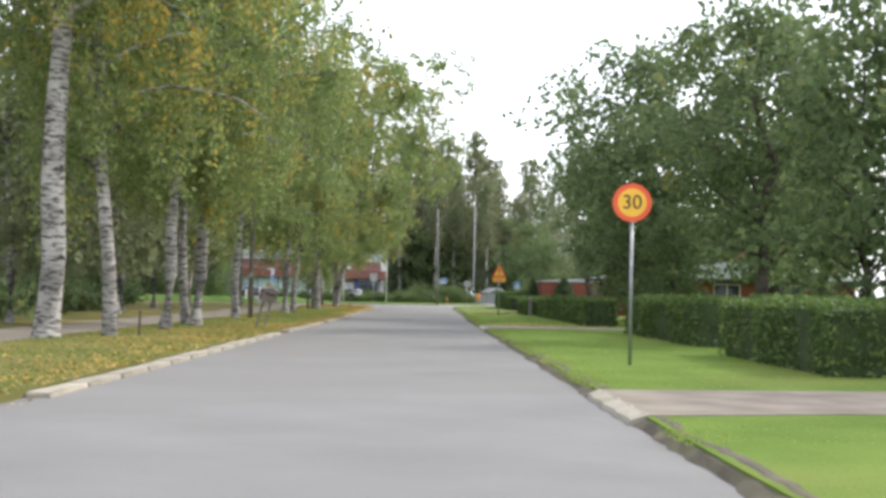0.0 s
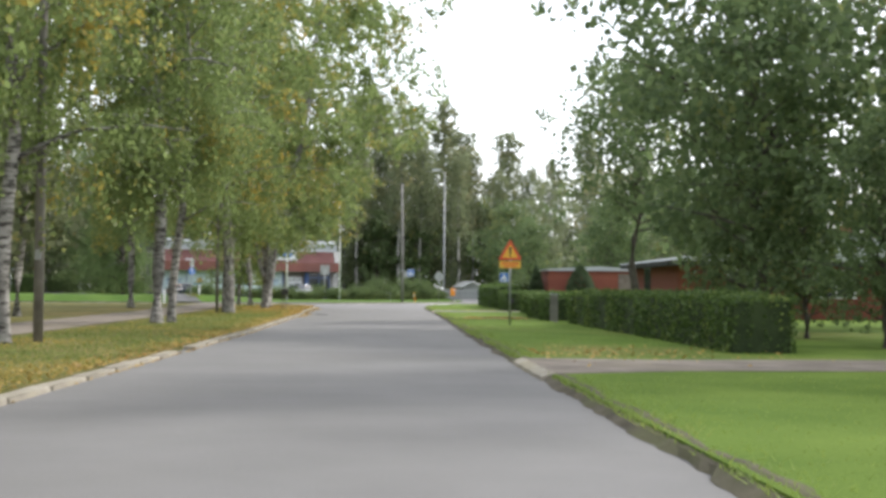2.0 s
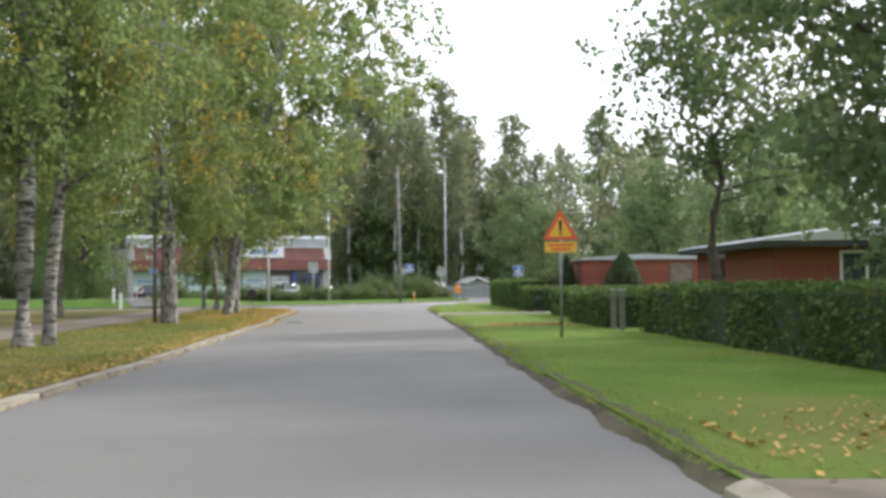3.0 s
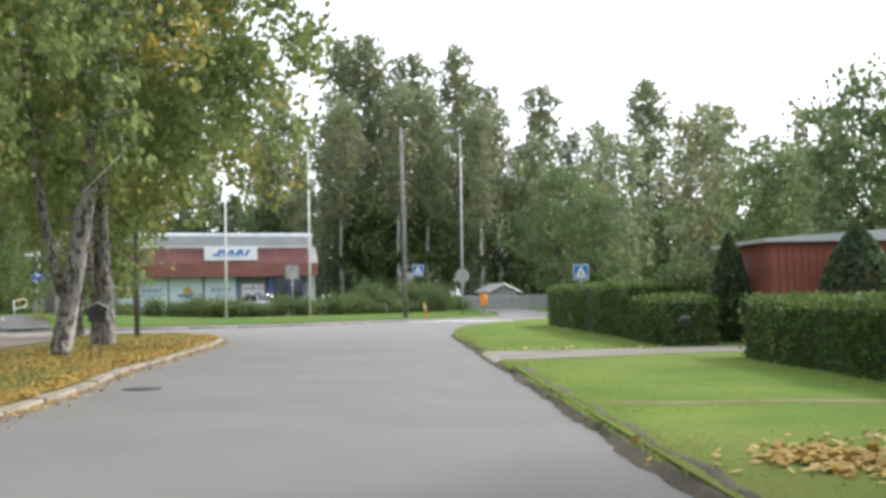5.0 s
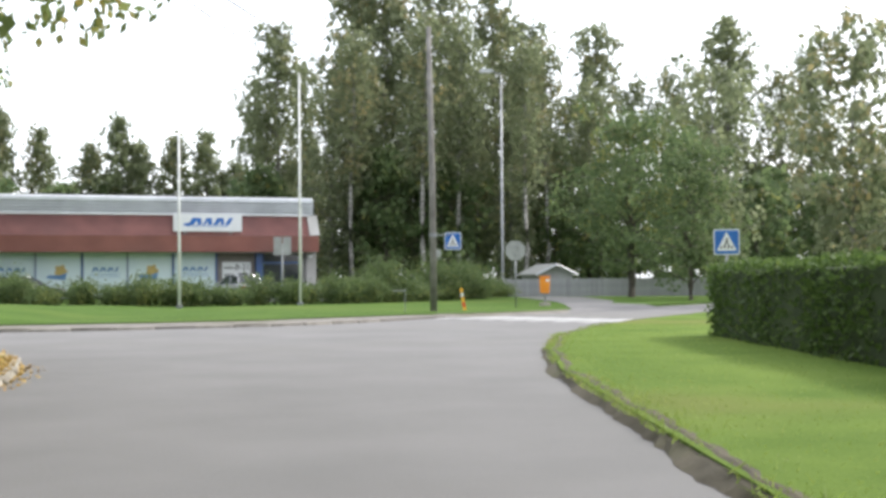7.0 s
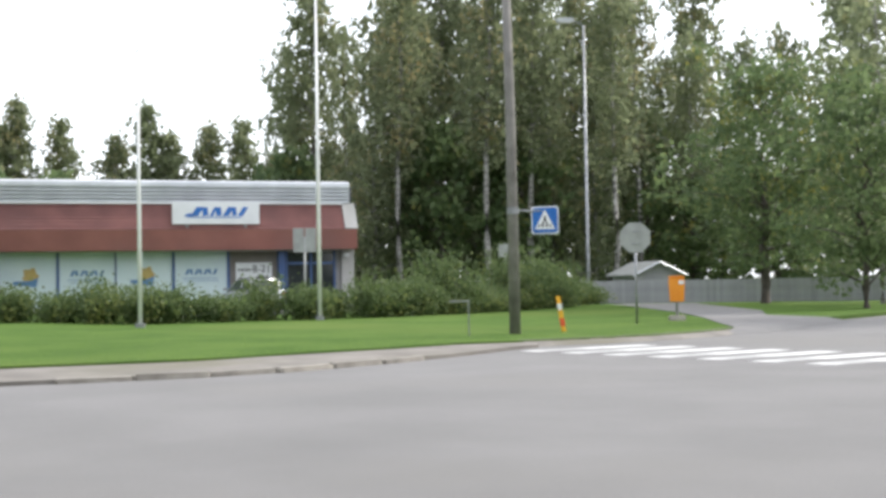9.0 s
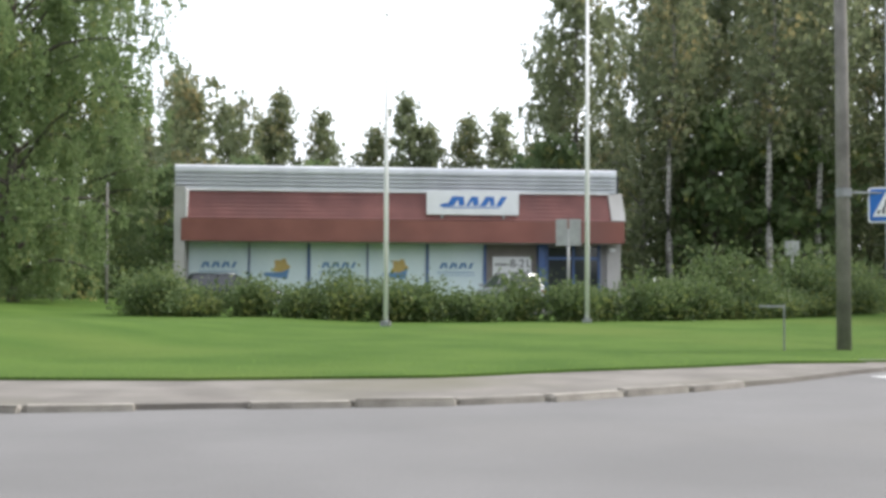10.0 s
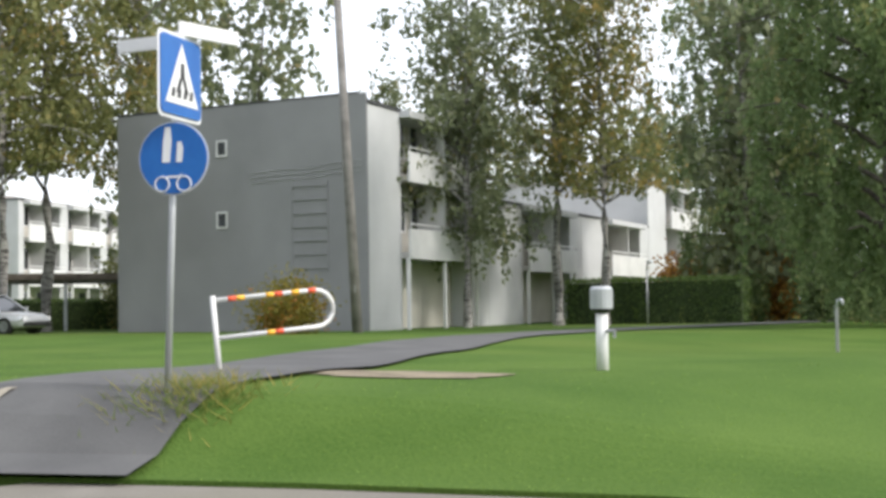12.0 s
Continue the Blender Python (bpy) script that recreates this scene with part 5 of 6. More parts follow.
# wooden pole with a crossing sign on a bracket
wp = thing("utility_pole", facing(0.72, 52.0, 0.1, (-0.3, 20)), "weathered wooden utility pole with a bracketed crossing sign", "utility pole")
part("pole", tube([(0, 0, -0.2), (-0.02, 0, 4.5), (-0.1, 0, 9.6)], [0.12, 0.105, 0.08], 12), OLDWOOD, wp, smooth=True)
part("arm", tube([(0, 0.0, 2.57), (0.9, -0.05, 2.55)], 0.018, 8), GALV, wp)
crossing_plate(wp, 0.52, 2.36, x=0.66, yaw=-12).location.y = -0.05
part("band", tube([(0, 0, 2.5), (0, 0, 2.64)], 0.13, 12), GALV, wp)

# back of a round sign, waste bin, bollard, low post
bs = thing("road_sign", facing(3.9, 56.9, 0.1, (0, 15)), "grey back of a road sign on a post", "road sign")
post(bs, 2.25, 0.032)
part("plate", prism([(0.4 * math.cos(math.pi * (k + 0.5) / 4), 2.13 + 0.4 * math.sin(math.pi * (k + 0.5) / 4)) for k in range(8)], -0.01, 0.004), SIGN_BACK, bs, "grey octagonal sign back")
part("clamp", box(-0.1, 0.1, -0.03, 0.06, 2.25, 2.29), GALV, bs)
part("clamp", box(-0.1, 0.1, -0.03, 0.06, 1.95, 1.99), GALV, bs)

wb = thing("waste_bin", facing(5.2, 58.8, 0.1, (0, 20)), "orange plastic waste bin on a grey post", "waste bin")
post(wb, 0.9, 0.035)
part("bin", prism([(-0.18, 0.5), (0.18, 0.5), (0.21, 1.1), (-0.21, 1.1)], -0.22, 0.1, 0.02), ORANGE, wb, "orange bin")
part("lid", box(-0.22, 0.22, -0.24, 0.12, 1.1, 1.17, 0.03), ORANGE, wb)
part("label_plate", box(0.05, 0.18, -0.232, -0.222, 0.95, 1.05), SIGN_WHITE, wb)
part("stone_foot", box(-0.22, 0.22, -0.18, 0.26, -0.05, 0.14, 0.03), STONE, wb)

bo = thing("marker_post", at(1.8, 52.9, 0.1, 0) @ Matrix.Rotation(radians(-9), 4, "Y"), "leaning yellow and red marker post beside the kerb", "marker post")
part("post", box(-0.048, 0.048, -0.03, 0.03, -0.1, 0.78, 0.01), SIGN_YELLOW, bo)
part("stripe", box(-0.05, 0.05, -0.034, -0.031, 0.12, 0.3), SIGN_RED, bo)
part("stripe", box(-0.05, 0.05, -0.034, -0.031, 0.48, 0.62), SIGN_WHITE, bo)

tp = thing("marker_post", at(-0.24, 51.6, 0.1, 0), "small grey marker post with a side arm on the lawn", "marker post")
part("post", tube([(0, 0, -0.1), (0, 0, 0.75)], 0.015, 8), GALV, tp)
part("arm", box(-0.4, 0.02, -0.012, 0.012, 0.7, 0.735), GALV, tp)


def street_lamp(x, y, z, h, turn, label, arm=1.2, bulk=1.0):
    ob = thing("street_lamp", at(x, y, z, turn), label, "street lamp")
    part("pole", tube([(0, 0, -0.1), (0, 0, 1.0), (0, 0, h)], [0.085 * bulk, 0.075 * bulk, 0.05 * bulk], 12), GALV, ob, smooth=True)
    part("arm", tube([(0, 0, h - 0.1), (-arm * 0.4, 0, h + 0.1), (-arm, 0, h + 0.18)], 0.03, 8), GALV, ob, smooth=True)
    hd = part("head", prism([(-arm - 0.75 * bulk, h + 0.18), (-arm - 0.7 * bulk, h + 0.18 + 0.12 * bulk), (-arm - 0.1 * bulk, h + 0.18 + 0.14 * bulk), (-arm + 0.05 * bulk, h + 0.2)], -0.14 * bulk, 0.14 * bulk, 0.02 * bulk), GREY_METAL, ob)
    part("lens", prism([(-arm - 0.68 * bulk, h + 0.178 - 0.06 * bulk), (-arm - 0.7 * bulk, h + 0.178), (-arm - 0.1 * bulk, h + 0.178), (-arm - 0.12 * bulk, h + 0.178 - 0.06 * bulk)], -0.11 * bulk, 0.11 * bulk, 0.01 * bulk), LAMPGLASS, hd)


street_lamp(5.9, 90.0, 0.0, 14.2, 10, "tall steel street lamp behind the board fence", 0.5, 1.25)
street_lamp(0.4, 118.0, 0.0, 10.0, 10, "distant steel street lamp in the wood", 0.8)
street_lamp(-36.6, 72.6, 0.36, 2.15, 150, "small lamp post beside the hedge before the flats", 0.12, 0.5)


def wooden_pole(x, y, h, r, label, lean=(0, 0)):
    ob = thing("utility_pole", at(x, y, 0.08), label, "utility pole")
    part("pole", tube([(0, 0, -0.2), (lean[0] * 0.5, lean[1] * 0.5, h * 0.5), (lean[0], lean[1], h)], [r, r * 0.9, r * 0.7], 12), OLDWOOD, ob, smooth=True)
    part("cap", tube([(lean[0], lean[1], h), (lean[0], lean[1], h + 0.12)], [r * 0.8, 0.02], 12), GALV, ob)
    part("tag", box(-0.06, 0.06, -r - 0.01, -r + 0.01, 1.6, 1.8), SIGN_BACK, ob)


wooden_pole(-23.3, 73.0, 4.6, 0.06, "thin weathered pole behind the shrubs")
wooden_pole(-7.95, 3.8, 8.0, 0.07, "thin weathered pole beside a thick birch stem")
wooden_pole(-7.5, -26.0, 9.0, 0.1, "weathered wooden utility pole among the birches")
wooden_pole(-8.0, 28.2, 9.0, 0.085, "weathered wooden utility pole on the street corner")
wooden_pole(-36.75, 59.7, 11.0, 0.16, "tall weathered wooden pole before the grey gable", (-0.42, -0.36))


def mailbox(x, y, turn, lean, label, size=1.0, paint=None):
    ob = thing("mailbox", at(x, y, 0.08, turn, size, 0.5 + 0.5 * size) @ Matrix.Rotation(radians(lean), 4, "Y"), label, "mailbox")
    for s in (-0.13, 0.13):
        part("leg", box(s - 0.03, s + 0.03, -0.03, 0.03, -0.1, 0.95, 0.005), OLDWOOD, ob)
    part("box", prism([(-0.25, 0.88), (0.25, 0.88), (0.25, 1.2), (0.0, 1.3), (-0.25, 1.2)], -0.2, 0.2, 0.012), paint or BROWN, ob)
    part("lid", prism([(-0.3, 1.2), (0.0, 1.315), (0.3, 1.2), (0.3, 1.225), (0.0, 1.345), (-0.3, 1.225)], -0.24, 0.24), GREY_METAL, ob)
    part("flap", box(-0.18, 0.18, -0.222, -0.203, 1.05, 1.12), BLACK, ob)


mailbox(-5.6, -37.9, 20, 14, "leaning weathered mailbox on two wooden legs", 0.9)
mailbox(-5.8, 12.8, 10, 3, "small dark mailbox with a pale lid on thin legs", 0.66, IRON)

# blue path sign with a crossing sign and street boards
rs = thing("path_sign", facing(-14.72, 41.73, 0.5, (-6.6, 37.2)), "round blue path sign under a crossing sign and blank street boards", "road sign")
part("post", tube([(-0.06, 0.04, -0.1), (0.03, 0.04, 2.75)], 0.026, 10), GREY_METAL, rs, smooth=True)
rp = part("round_plate", prism(disc_outline(0.262, 1.8, 40), -0.012, 0.0), BLUE, rs, "round blue plate with white marks")
rp.rotation_euler = (0, 0, radians(-22))
part("rim", prism(disc_outline(0.273, 1.8, 40), 0.0015, 0.004), SIGN_WHITE, rp)
part("mark", prism([(-0.085, 1.77), (-0.025, 1.77), (-0.01, 1.93), (-0.02, 2.03), (-0.06, 2.03), (-0.075, 1.93)], -0.017, -0.0135), SIGN_WHITE, rp)
part("mark", prism([(0.025, 1.77), (0.07, 1.77), (0.08, 1.87), (0.065, 1.92), (0.035, 1.92)], -0.017, -0.0135), SIGN_WHITE, rp)
for cx in (-0.085, 0.085):
    ring = bmesh.new()
    tube([(cx + 0.055 * math.cos(a), -0.016, 1.61 + 0.055 * math.sin(a)) for a in (2 * math.pi * k / 18 for k in range(19))], 0.006, 5, False, ring)
    part("ring_mark", ring, SIGN_WHITE, rp)
part("bar_mark", prism([(-0.06, 1.655), (0.055, 1.655), (0.07, 1.69), (0.05, 1.67), (-0.045, 1.67)], -0.017, -0.0135), SIGN_WHITE, rp)
crossing_plate(rs, 0.58, 2.4, yaw=61, x=0.05)
part("street_board", box(0.05, 0.62, -0.012, 0.012, 2.72, 2.83, 0.004), SIGN_WHITE, rs, "blank back of a white street name board").rotation_euler = (0, 0, radians(38))
part("street_board", box(-0.5, -0.04, -0.012, 0.012, 2.62, 2.72, 0.004), SIGN_WHITE, rs, "blank back of a white street name board").rotation_euler = (0, 0, radians(-35))

# red and yellow striped barrier
ba = thing("cycle_barrier", at(-16.0, 42.85, 0.62, 78) @ Matrix.Rotation(radians(-5.0), 4, "Y"), "white tubular cycle barrier with red and yellow bands", "barrier")
loop = [(0, 0, 0.65), (0.95, 0, 0.65)] + [(0.95 + 0.165 * math.sin(a), 0, 0.485 + 0.165 * math.cos(a)) for a in (math.pi * k / 8 for k in range(1, 8))] + [(0.95, 0, 0.32), (0, 0, 0.32)]
part("rail", tube(loop, 0.021, 10), WHITE_PAINT, ba, smooth=True)
part("post", tube([(0, 0, -0.1), (0, 0, 0.69)], 0.025, 10), WHITE_PAINT, ba, smooth=True)
for x, z, mt in ((0.13, 0.65, SIGN_RED), (0.21, 0.65, SIGN_YELLOW), (0.48, 0.65, SIGN_YELLOW), (0.56, 0.65, SIGN_RED), (0.72, 0.65, SIGN_YELLOW), (0.88, 0.65, SIGN_RED), (0.46, 0.32, SIGN_YELLOW), (0.54, 0.32, SIGN_RED)):
    part("band", tube([(x, 0, z), (x + 0.075, 0, z)], 0.0232, 10), mt, ba, smooth=True)

# white service post with a capped head
mp = thing("service_post", at(-14.85, 46.45, 0.5), "white service post with a grey capped head on the lawn", "post")
part("post", tube([(0, 0, -0.1), (0, 0, 0.66)], 0.06, 14), WHITE_PAINT, mp, smooth=True)
part("head", tube([(0, 0, 0.64), (0, 0, 0.83), (0, 0, 0.86)], [0.112, 0.112, 0.09], 16), GREY_METAL, mp)
part("collar", tube([(0, 0, 0.6), (0, 0, 0.645)], [0.08, 0.1], 14), BLACK, mp)
part("tap", tube([(0.05, 0, 0.42), (0.16, 0.0, 0.42), (0.16, 0, 0.36)], 0.02, 6), GALV, mp)

# direction sign with two grey panels before the shop
ds = thing("direction_sign", facing(-6.65, 75.5, -0.1, (-0.6, 28)), "grey back of a two-panel sign on a post", "road sign")
post(ds, 3.2, 0.045, SIGN_BACK)
part("panel", box(-0.45, -0.03, -0.01, 0.01, 2.6, 3.55, 0.005), SIGN_BACK, ds)
part("panel", box(0.03, 0.45, -0.01, 0.01, 2.6, 3.55, 0.005), SIGN_BACK, ds)
fs = thing("road_sign", at(1.56, 85.6, 0.0, -4), "grey back of a small sign on a thin post", "road sign")
post(fs, 3.0, 0.035, SIGN_BACK)
part("panel", box(-0.3, 0.3, -0.01, 0.01, 2.35, 2.97, 0.005), SIGN_BACK, fs)
for x, y in ((-19.2, 57.4),):
    wpst = thing("marker_post", at(x, y, lawn_z(x, y) - 0.02), "thin grey stake with a hooked top on the lawn", "marker post")
    part("post", box(-0.03, 0.03, -0.02, 0.02, -0.05, 0.9, 0.008), SIGN_BACK, wpst)
    part("hook", tube([(0, 0, 0.82), (0.03, 0, 0.98), (0.1, 0, 1.0), (0.14, 0, 0.9)], 0.025, 8), GREY_METAL, wpst, smooth=True)


sk = thing("marker_stake", at(-7.3, -46.4, 0.08), "short dark wooden stake beside the gravel footpath", "stake")
part("post", tube([(0, 0, -0.1), (0.02, 0, 0.6)], [0.03, 0.024], 8), DARKBARK, sk)
part("cap", tube([(0.02, 0, 0.6), (0.021, 0, 0.63)], [0.026, 0.01], 8), OLDWOOD, sk)
for x, y in ((-16.9, 40.3), (-16.25, 39.2)):
    bd = thing("bollard", at(x, y, lawn_z(x, y) - 0.03), "short white wooden bollard at the end of the cycle path", "bollard")
    part("post", box(-0.07, 0.07, -0.07, 0.07, -0.1, 0.86, 0.015), WHITE_PAINT, bd)
    part("cap", box(-0.08, 0.08, -0.08, 0.08, 0.86, 0.9, 0.01), WHITE_PAINT, bd)
for x, y in ((5.0, -8.2), (5.05, -6.8)):
    gp = thing("gate_post", at(x, y, 0.08), "weathered wooden gate post in the hedge gap", "gate post")
    part("post", box(-0.06, 0.06, -0.06, 0.06, -0.1, 0.95, 0.01), OLDWOOD, gp)
    part("cap", box(-0.075, 0.075, -0.075, 0.075, 0.95, 0.98), GREY_METAL, gp)
mb = thing("mailbox", at(5.7, 13.5, 0.08, -80, 0.55), "black mailbox on a thin post beside the driveway", "mailbox")
part("leg", tube([(0, 0, -0.1), (0, 0, 0.8)], 0.025, 8), IRON, mb)
part("box", prism([(-0.14, 0.75), (0.14, 0.75), (0.14, 1.05), (0.08, 1.14), (-0.08, 1.14), (-0.14, 1.05)], -0.2, 0.2, 0.01), BLACK, mb)
part("flap", box(-0.1, 0.1, -0.215, -0.203, 0.96, 1.02), GALV, mb)
for x, y in ((-3.57, 5.76),):
    dr = thing("manhole_cover", at(x, y, 0.002), "round cast iron manhole cover set in the asphalt", "manhole cover")
    part("ring", tube([(0, 0, -0.03), (0, 0, 0.006)], 0.27, 28), IRON, dr)
    part("lid", tube([(0, 0, -0.03), (0, 0, 0.011)], 0.23, 28), IRON, dr)
vc = thing("valve_cover", at(-4.26, 4.77, 0.002), "worn round concrete valve cover set in the asphalt", "manhole cover")
part("ring", tube([(0, 0, -0.03), (0, 0, 0.005)], 0.24, 24), STONE, vc)
part("lid", tube([(0, 0, -0.03), (0, 0, 0.009)], 0.15, 24), DARK_STONE, vc)


# ---------------------------------------------------------------- garden shed, house, fence
def boarded(parent, x0, x1, y, z0, z1, mat, step=0.16, name="board", along="x"):
    """Upright boards on a wall face, as pieces that share one mesh."""
    me = None
    n = int((x1 - x0) / step)
    for k in range(n):
        if me is None:
            bm = box(-step * 0.46, step * 0.46, -0.012, 0.012, z0, z1)
            ob = part(name, bm, mat, parent)
            me = ob.data
        else:
            ob = new(name, me)
            ob.parent = parent
        c = x0 + step * (k + 0.5)
        ob.location = (c, y, 0) if along == "x" else (y, c, 0)
        if along != "x":
            ob.rotation_euler = (0, 0, radians(90))


shed = thing("garden_shed", at(7.7, 14.2, 0.08), "red-stained board garden shed with a low roof", "shed")
part("wall", box(0.0, 5.2, 0.0, 4.0, 0.0, 2.1), BRICKRED, shed)
boarded(shed, 0.0, 5.2, -0.014, 0.02, 2.08, BRICKRED)
boarded(shed, 0.0, 4.0, -0.014, 0.02, 2.08, BRICKRED, along="y")
part("roof", prism([(-0.14, 2.1), (5.34, 2.1), (5.34, 2.18), (2.6, 2.34), (-0.14, 2.18)], -0.14, 4.14), ROOF_METAL, shed)
part("door", box(3.6, 4.5, -0.06, -0.03, 0.05, 1.95), BROWN, shed)
part("trim", box(5.1, 5.22, -0.05, -0.028, 0.0, 2.1), WHITE_PAINT, shed)

house = thing("house", at(10.9, -1.0, 0.08), "low red-walled house with a dark fascia and pale metal roof", "house")
part("wall", box(0.0, 14.0, 0.0, 9.0, 0.0, 2.12), BRICKRED, house)
boarded(house, 0.0, 14.0, -0.014, 0.02, 2.1, BRICKRED, 0.2)
boarded(house, 0.0, 9.0, -0.014, 0.02, 2.1, BRICKRED, 0.2, along="y")
part("fascia", box(-0.55, 14.55, -0.55, 9.55, 2.12, 2.3, 0.01), ROOF_DARK, house, "dark boarded fascia")
bm = bmesh.new()
e = [(-0.6, 2.3), (7.0, 3.3), (14.6, 2.3)]
v = [[bm.verts.new((x, y, z)) for x, z in e] for y in (-0.6, 9.6)]
bm.faces.new((v[0][0], v[0][1], v[1][1], v[1][0]))
bm.faces.new((v[0][1], v[0][2], v[1][2], v[1][1]))
bm.faces.new(v[0])
bm.faces.new(v[1][::-1])
bm.faces.new((v[0][0], v[1][0], v[1][2], v[0][2]))
roof = part("roof", bm, ROOF_METAL, house, "pale standing-seam metal roof")
for k in range(16):
    y = -0.55 + k * 0.67
    part("seam", tube([(-0.58, y, 2.32), (7.0, y, 3.32), (14.58, y, 2.32)], 0.02, 4), ROOF_METAL, roof)
part("chimney", box(8.0, 8.8, 4.0, 4.7, 2.9, 4.0, 0.02), BRICKRED, house)
for x in (2.0, 5.6, 9.4):
    w = part("window", box(x, x + 1.5, -0.03, 0.02, 0.9, 1.95), GLASS_DARK, house)
    for a, b, c, d in ((-0.06, 0.02, 0.84, 2.01), (1.48, 1.56, 0.84, 2.01), (0.02, 1.48, 0.84, 0.92), (0.02, 1.48, 1.93, 2.01), (0.71, 0.79, 0.92, 1.93)):
        part("frame", box(x + a, x + b, -0.06, -0.026, c, d), WHITE_PAINT, w)
w = part("window", box(-0.03, 0.02, 5.2, 6.6, 0.95, 2.1), GLASS_DARK, house)
part("frame", box(-0.06, -0.028, 5.1, 6.7, 2.1, 2.18), WHITE_PAINT, w)
part("frame", box(-0.06, -0.028, 5.1, 6.7, 0.87, 0.95), WHITE_PAINT, w)

for i, (x, y, h, r) in enumerate(((7.22, 15.6, 2.3, 0.4), (9.2, 13.3, 2.35, 0.75))):
    rng = np.random.default_rng(300 + i)
    th = thing("thuja", at(x, y, 0.08), "dark clipped conical evergreen in a garden", "shrub")
    part("stem", tube([(0, 0, -0.1), (0, 0, h * 0.9)], [0.06, 0.01], 6), DARKBARK, th)
    n = 5000
    t = rng.uniform(0, 1, n)
    a = rng.uniform(0, 6.28, n)
    q = r * np.sin(np.pi * (0.25 + 0.75 * t)) ** 0.8 * rng.uniform(0.8, 1.05, n)
    raw("foliage", *leaf_quads(rng, np.stack([q * np.cos(a), q * np.sin(a), t * h + 0.05], 1), 0.12, 0.0), LEAF_SPRUCE, th)

fence = tagged(new("fence"), "long grey-painted board fence beyond the junction", "fence")
fence.matrix_world = at(4.6, 84.0, 0.0, -14)
me = None
for k in range(150):
    if me is None:
        ob = part("board", prism([(-0.068, 0.06), (0.068, 0.06), (0.068, 1.12), (0.0, 1.15), (-0.068, 1.12)], -0.012, 0.012), FENCE_GREY, fence)
        me = ob.data
    else:
        ob = new("board", me)
        ob.parent = fence
    ob.location = (k * 0.145, 0, 0)
for k in range(11):
    part("fence_post", box(k * 2.17 - 0.05, k * 2.17 + 0.05, 0.02, 0.12, -0.1, 1.16), FENCE_GREY, fence)
for z in (0.3, 0.9):
    part("rail", box(0, 21.7, 0.014, 0.06, z, z + 0.09), FENCE_GREY, fence)

garage = thing("garage", at(8.8, 85.8, 0.0, 10), "small grey garage with a low gable roof behind the fence", "garage")
part("wall", box(-1.05, 1.05, 0, 4, 0, 1.45), FENCE_GREY, garage)
part("gable", prism([(-1.05, 1.45), (1.05, 1.45), (0, 1.95)], 0.0, 4.0), FENCE_GREY, garage)
bm = bmesh.new()
for s in (-1, 1):
    vv = [bm.verts.new(p) for p in ((0, -0.3, 1.97), (s * 1.32, -0.3, 1.34), (s * 1.32, 4.3, 1.34), (0, 4.3, 1.97))]
    ww = [bm.verts.new((q.co.x, q.co.y, q.co.z + 0.09)) for q in vv]
    bm.faces.new(vv)
    bm.faces.new(ww[::-1])
    for i in range(4):
        bm.faces.new((vv[i], vv[(i + 1) % 4], ww[(i + 1) % 4], ww[i]))
part("roof", bm, SIGN_BACK, garage, "dull grey metal roof")
part("barge_board", tube([(-1.32, -0.31, 1.36), (0, -0.31, 2.0), (1.32, -0.31, 1.36)], 0.05, 4), ROOF_METAL, garage, "pale barge board")
part("door", box(-0.55, 0.55, -0.03, -0.003, 0, 1.3), FENCE_GREY, garage)


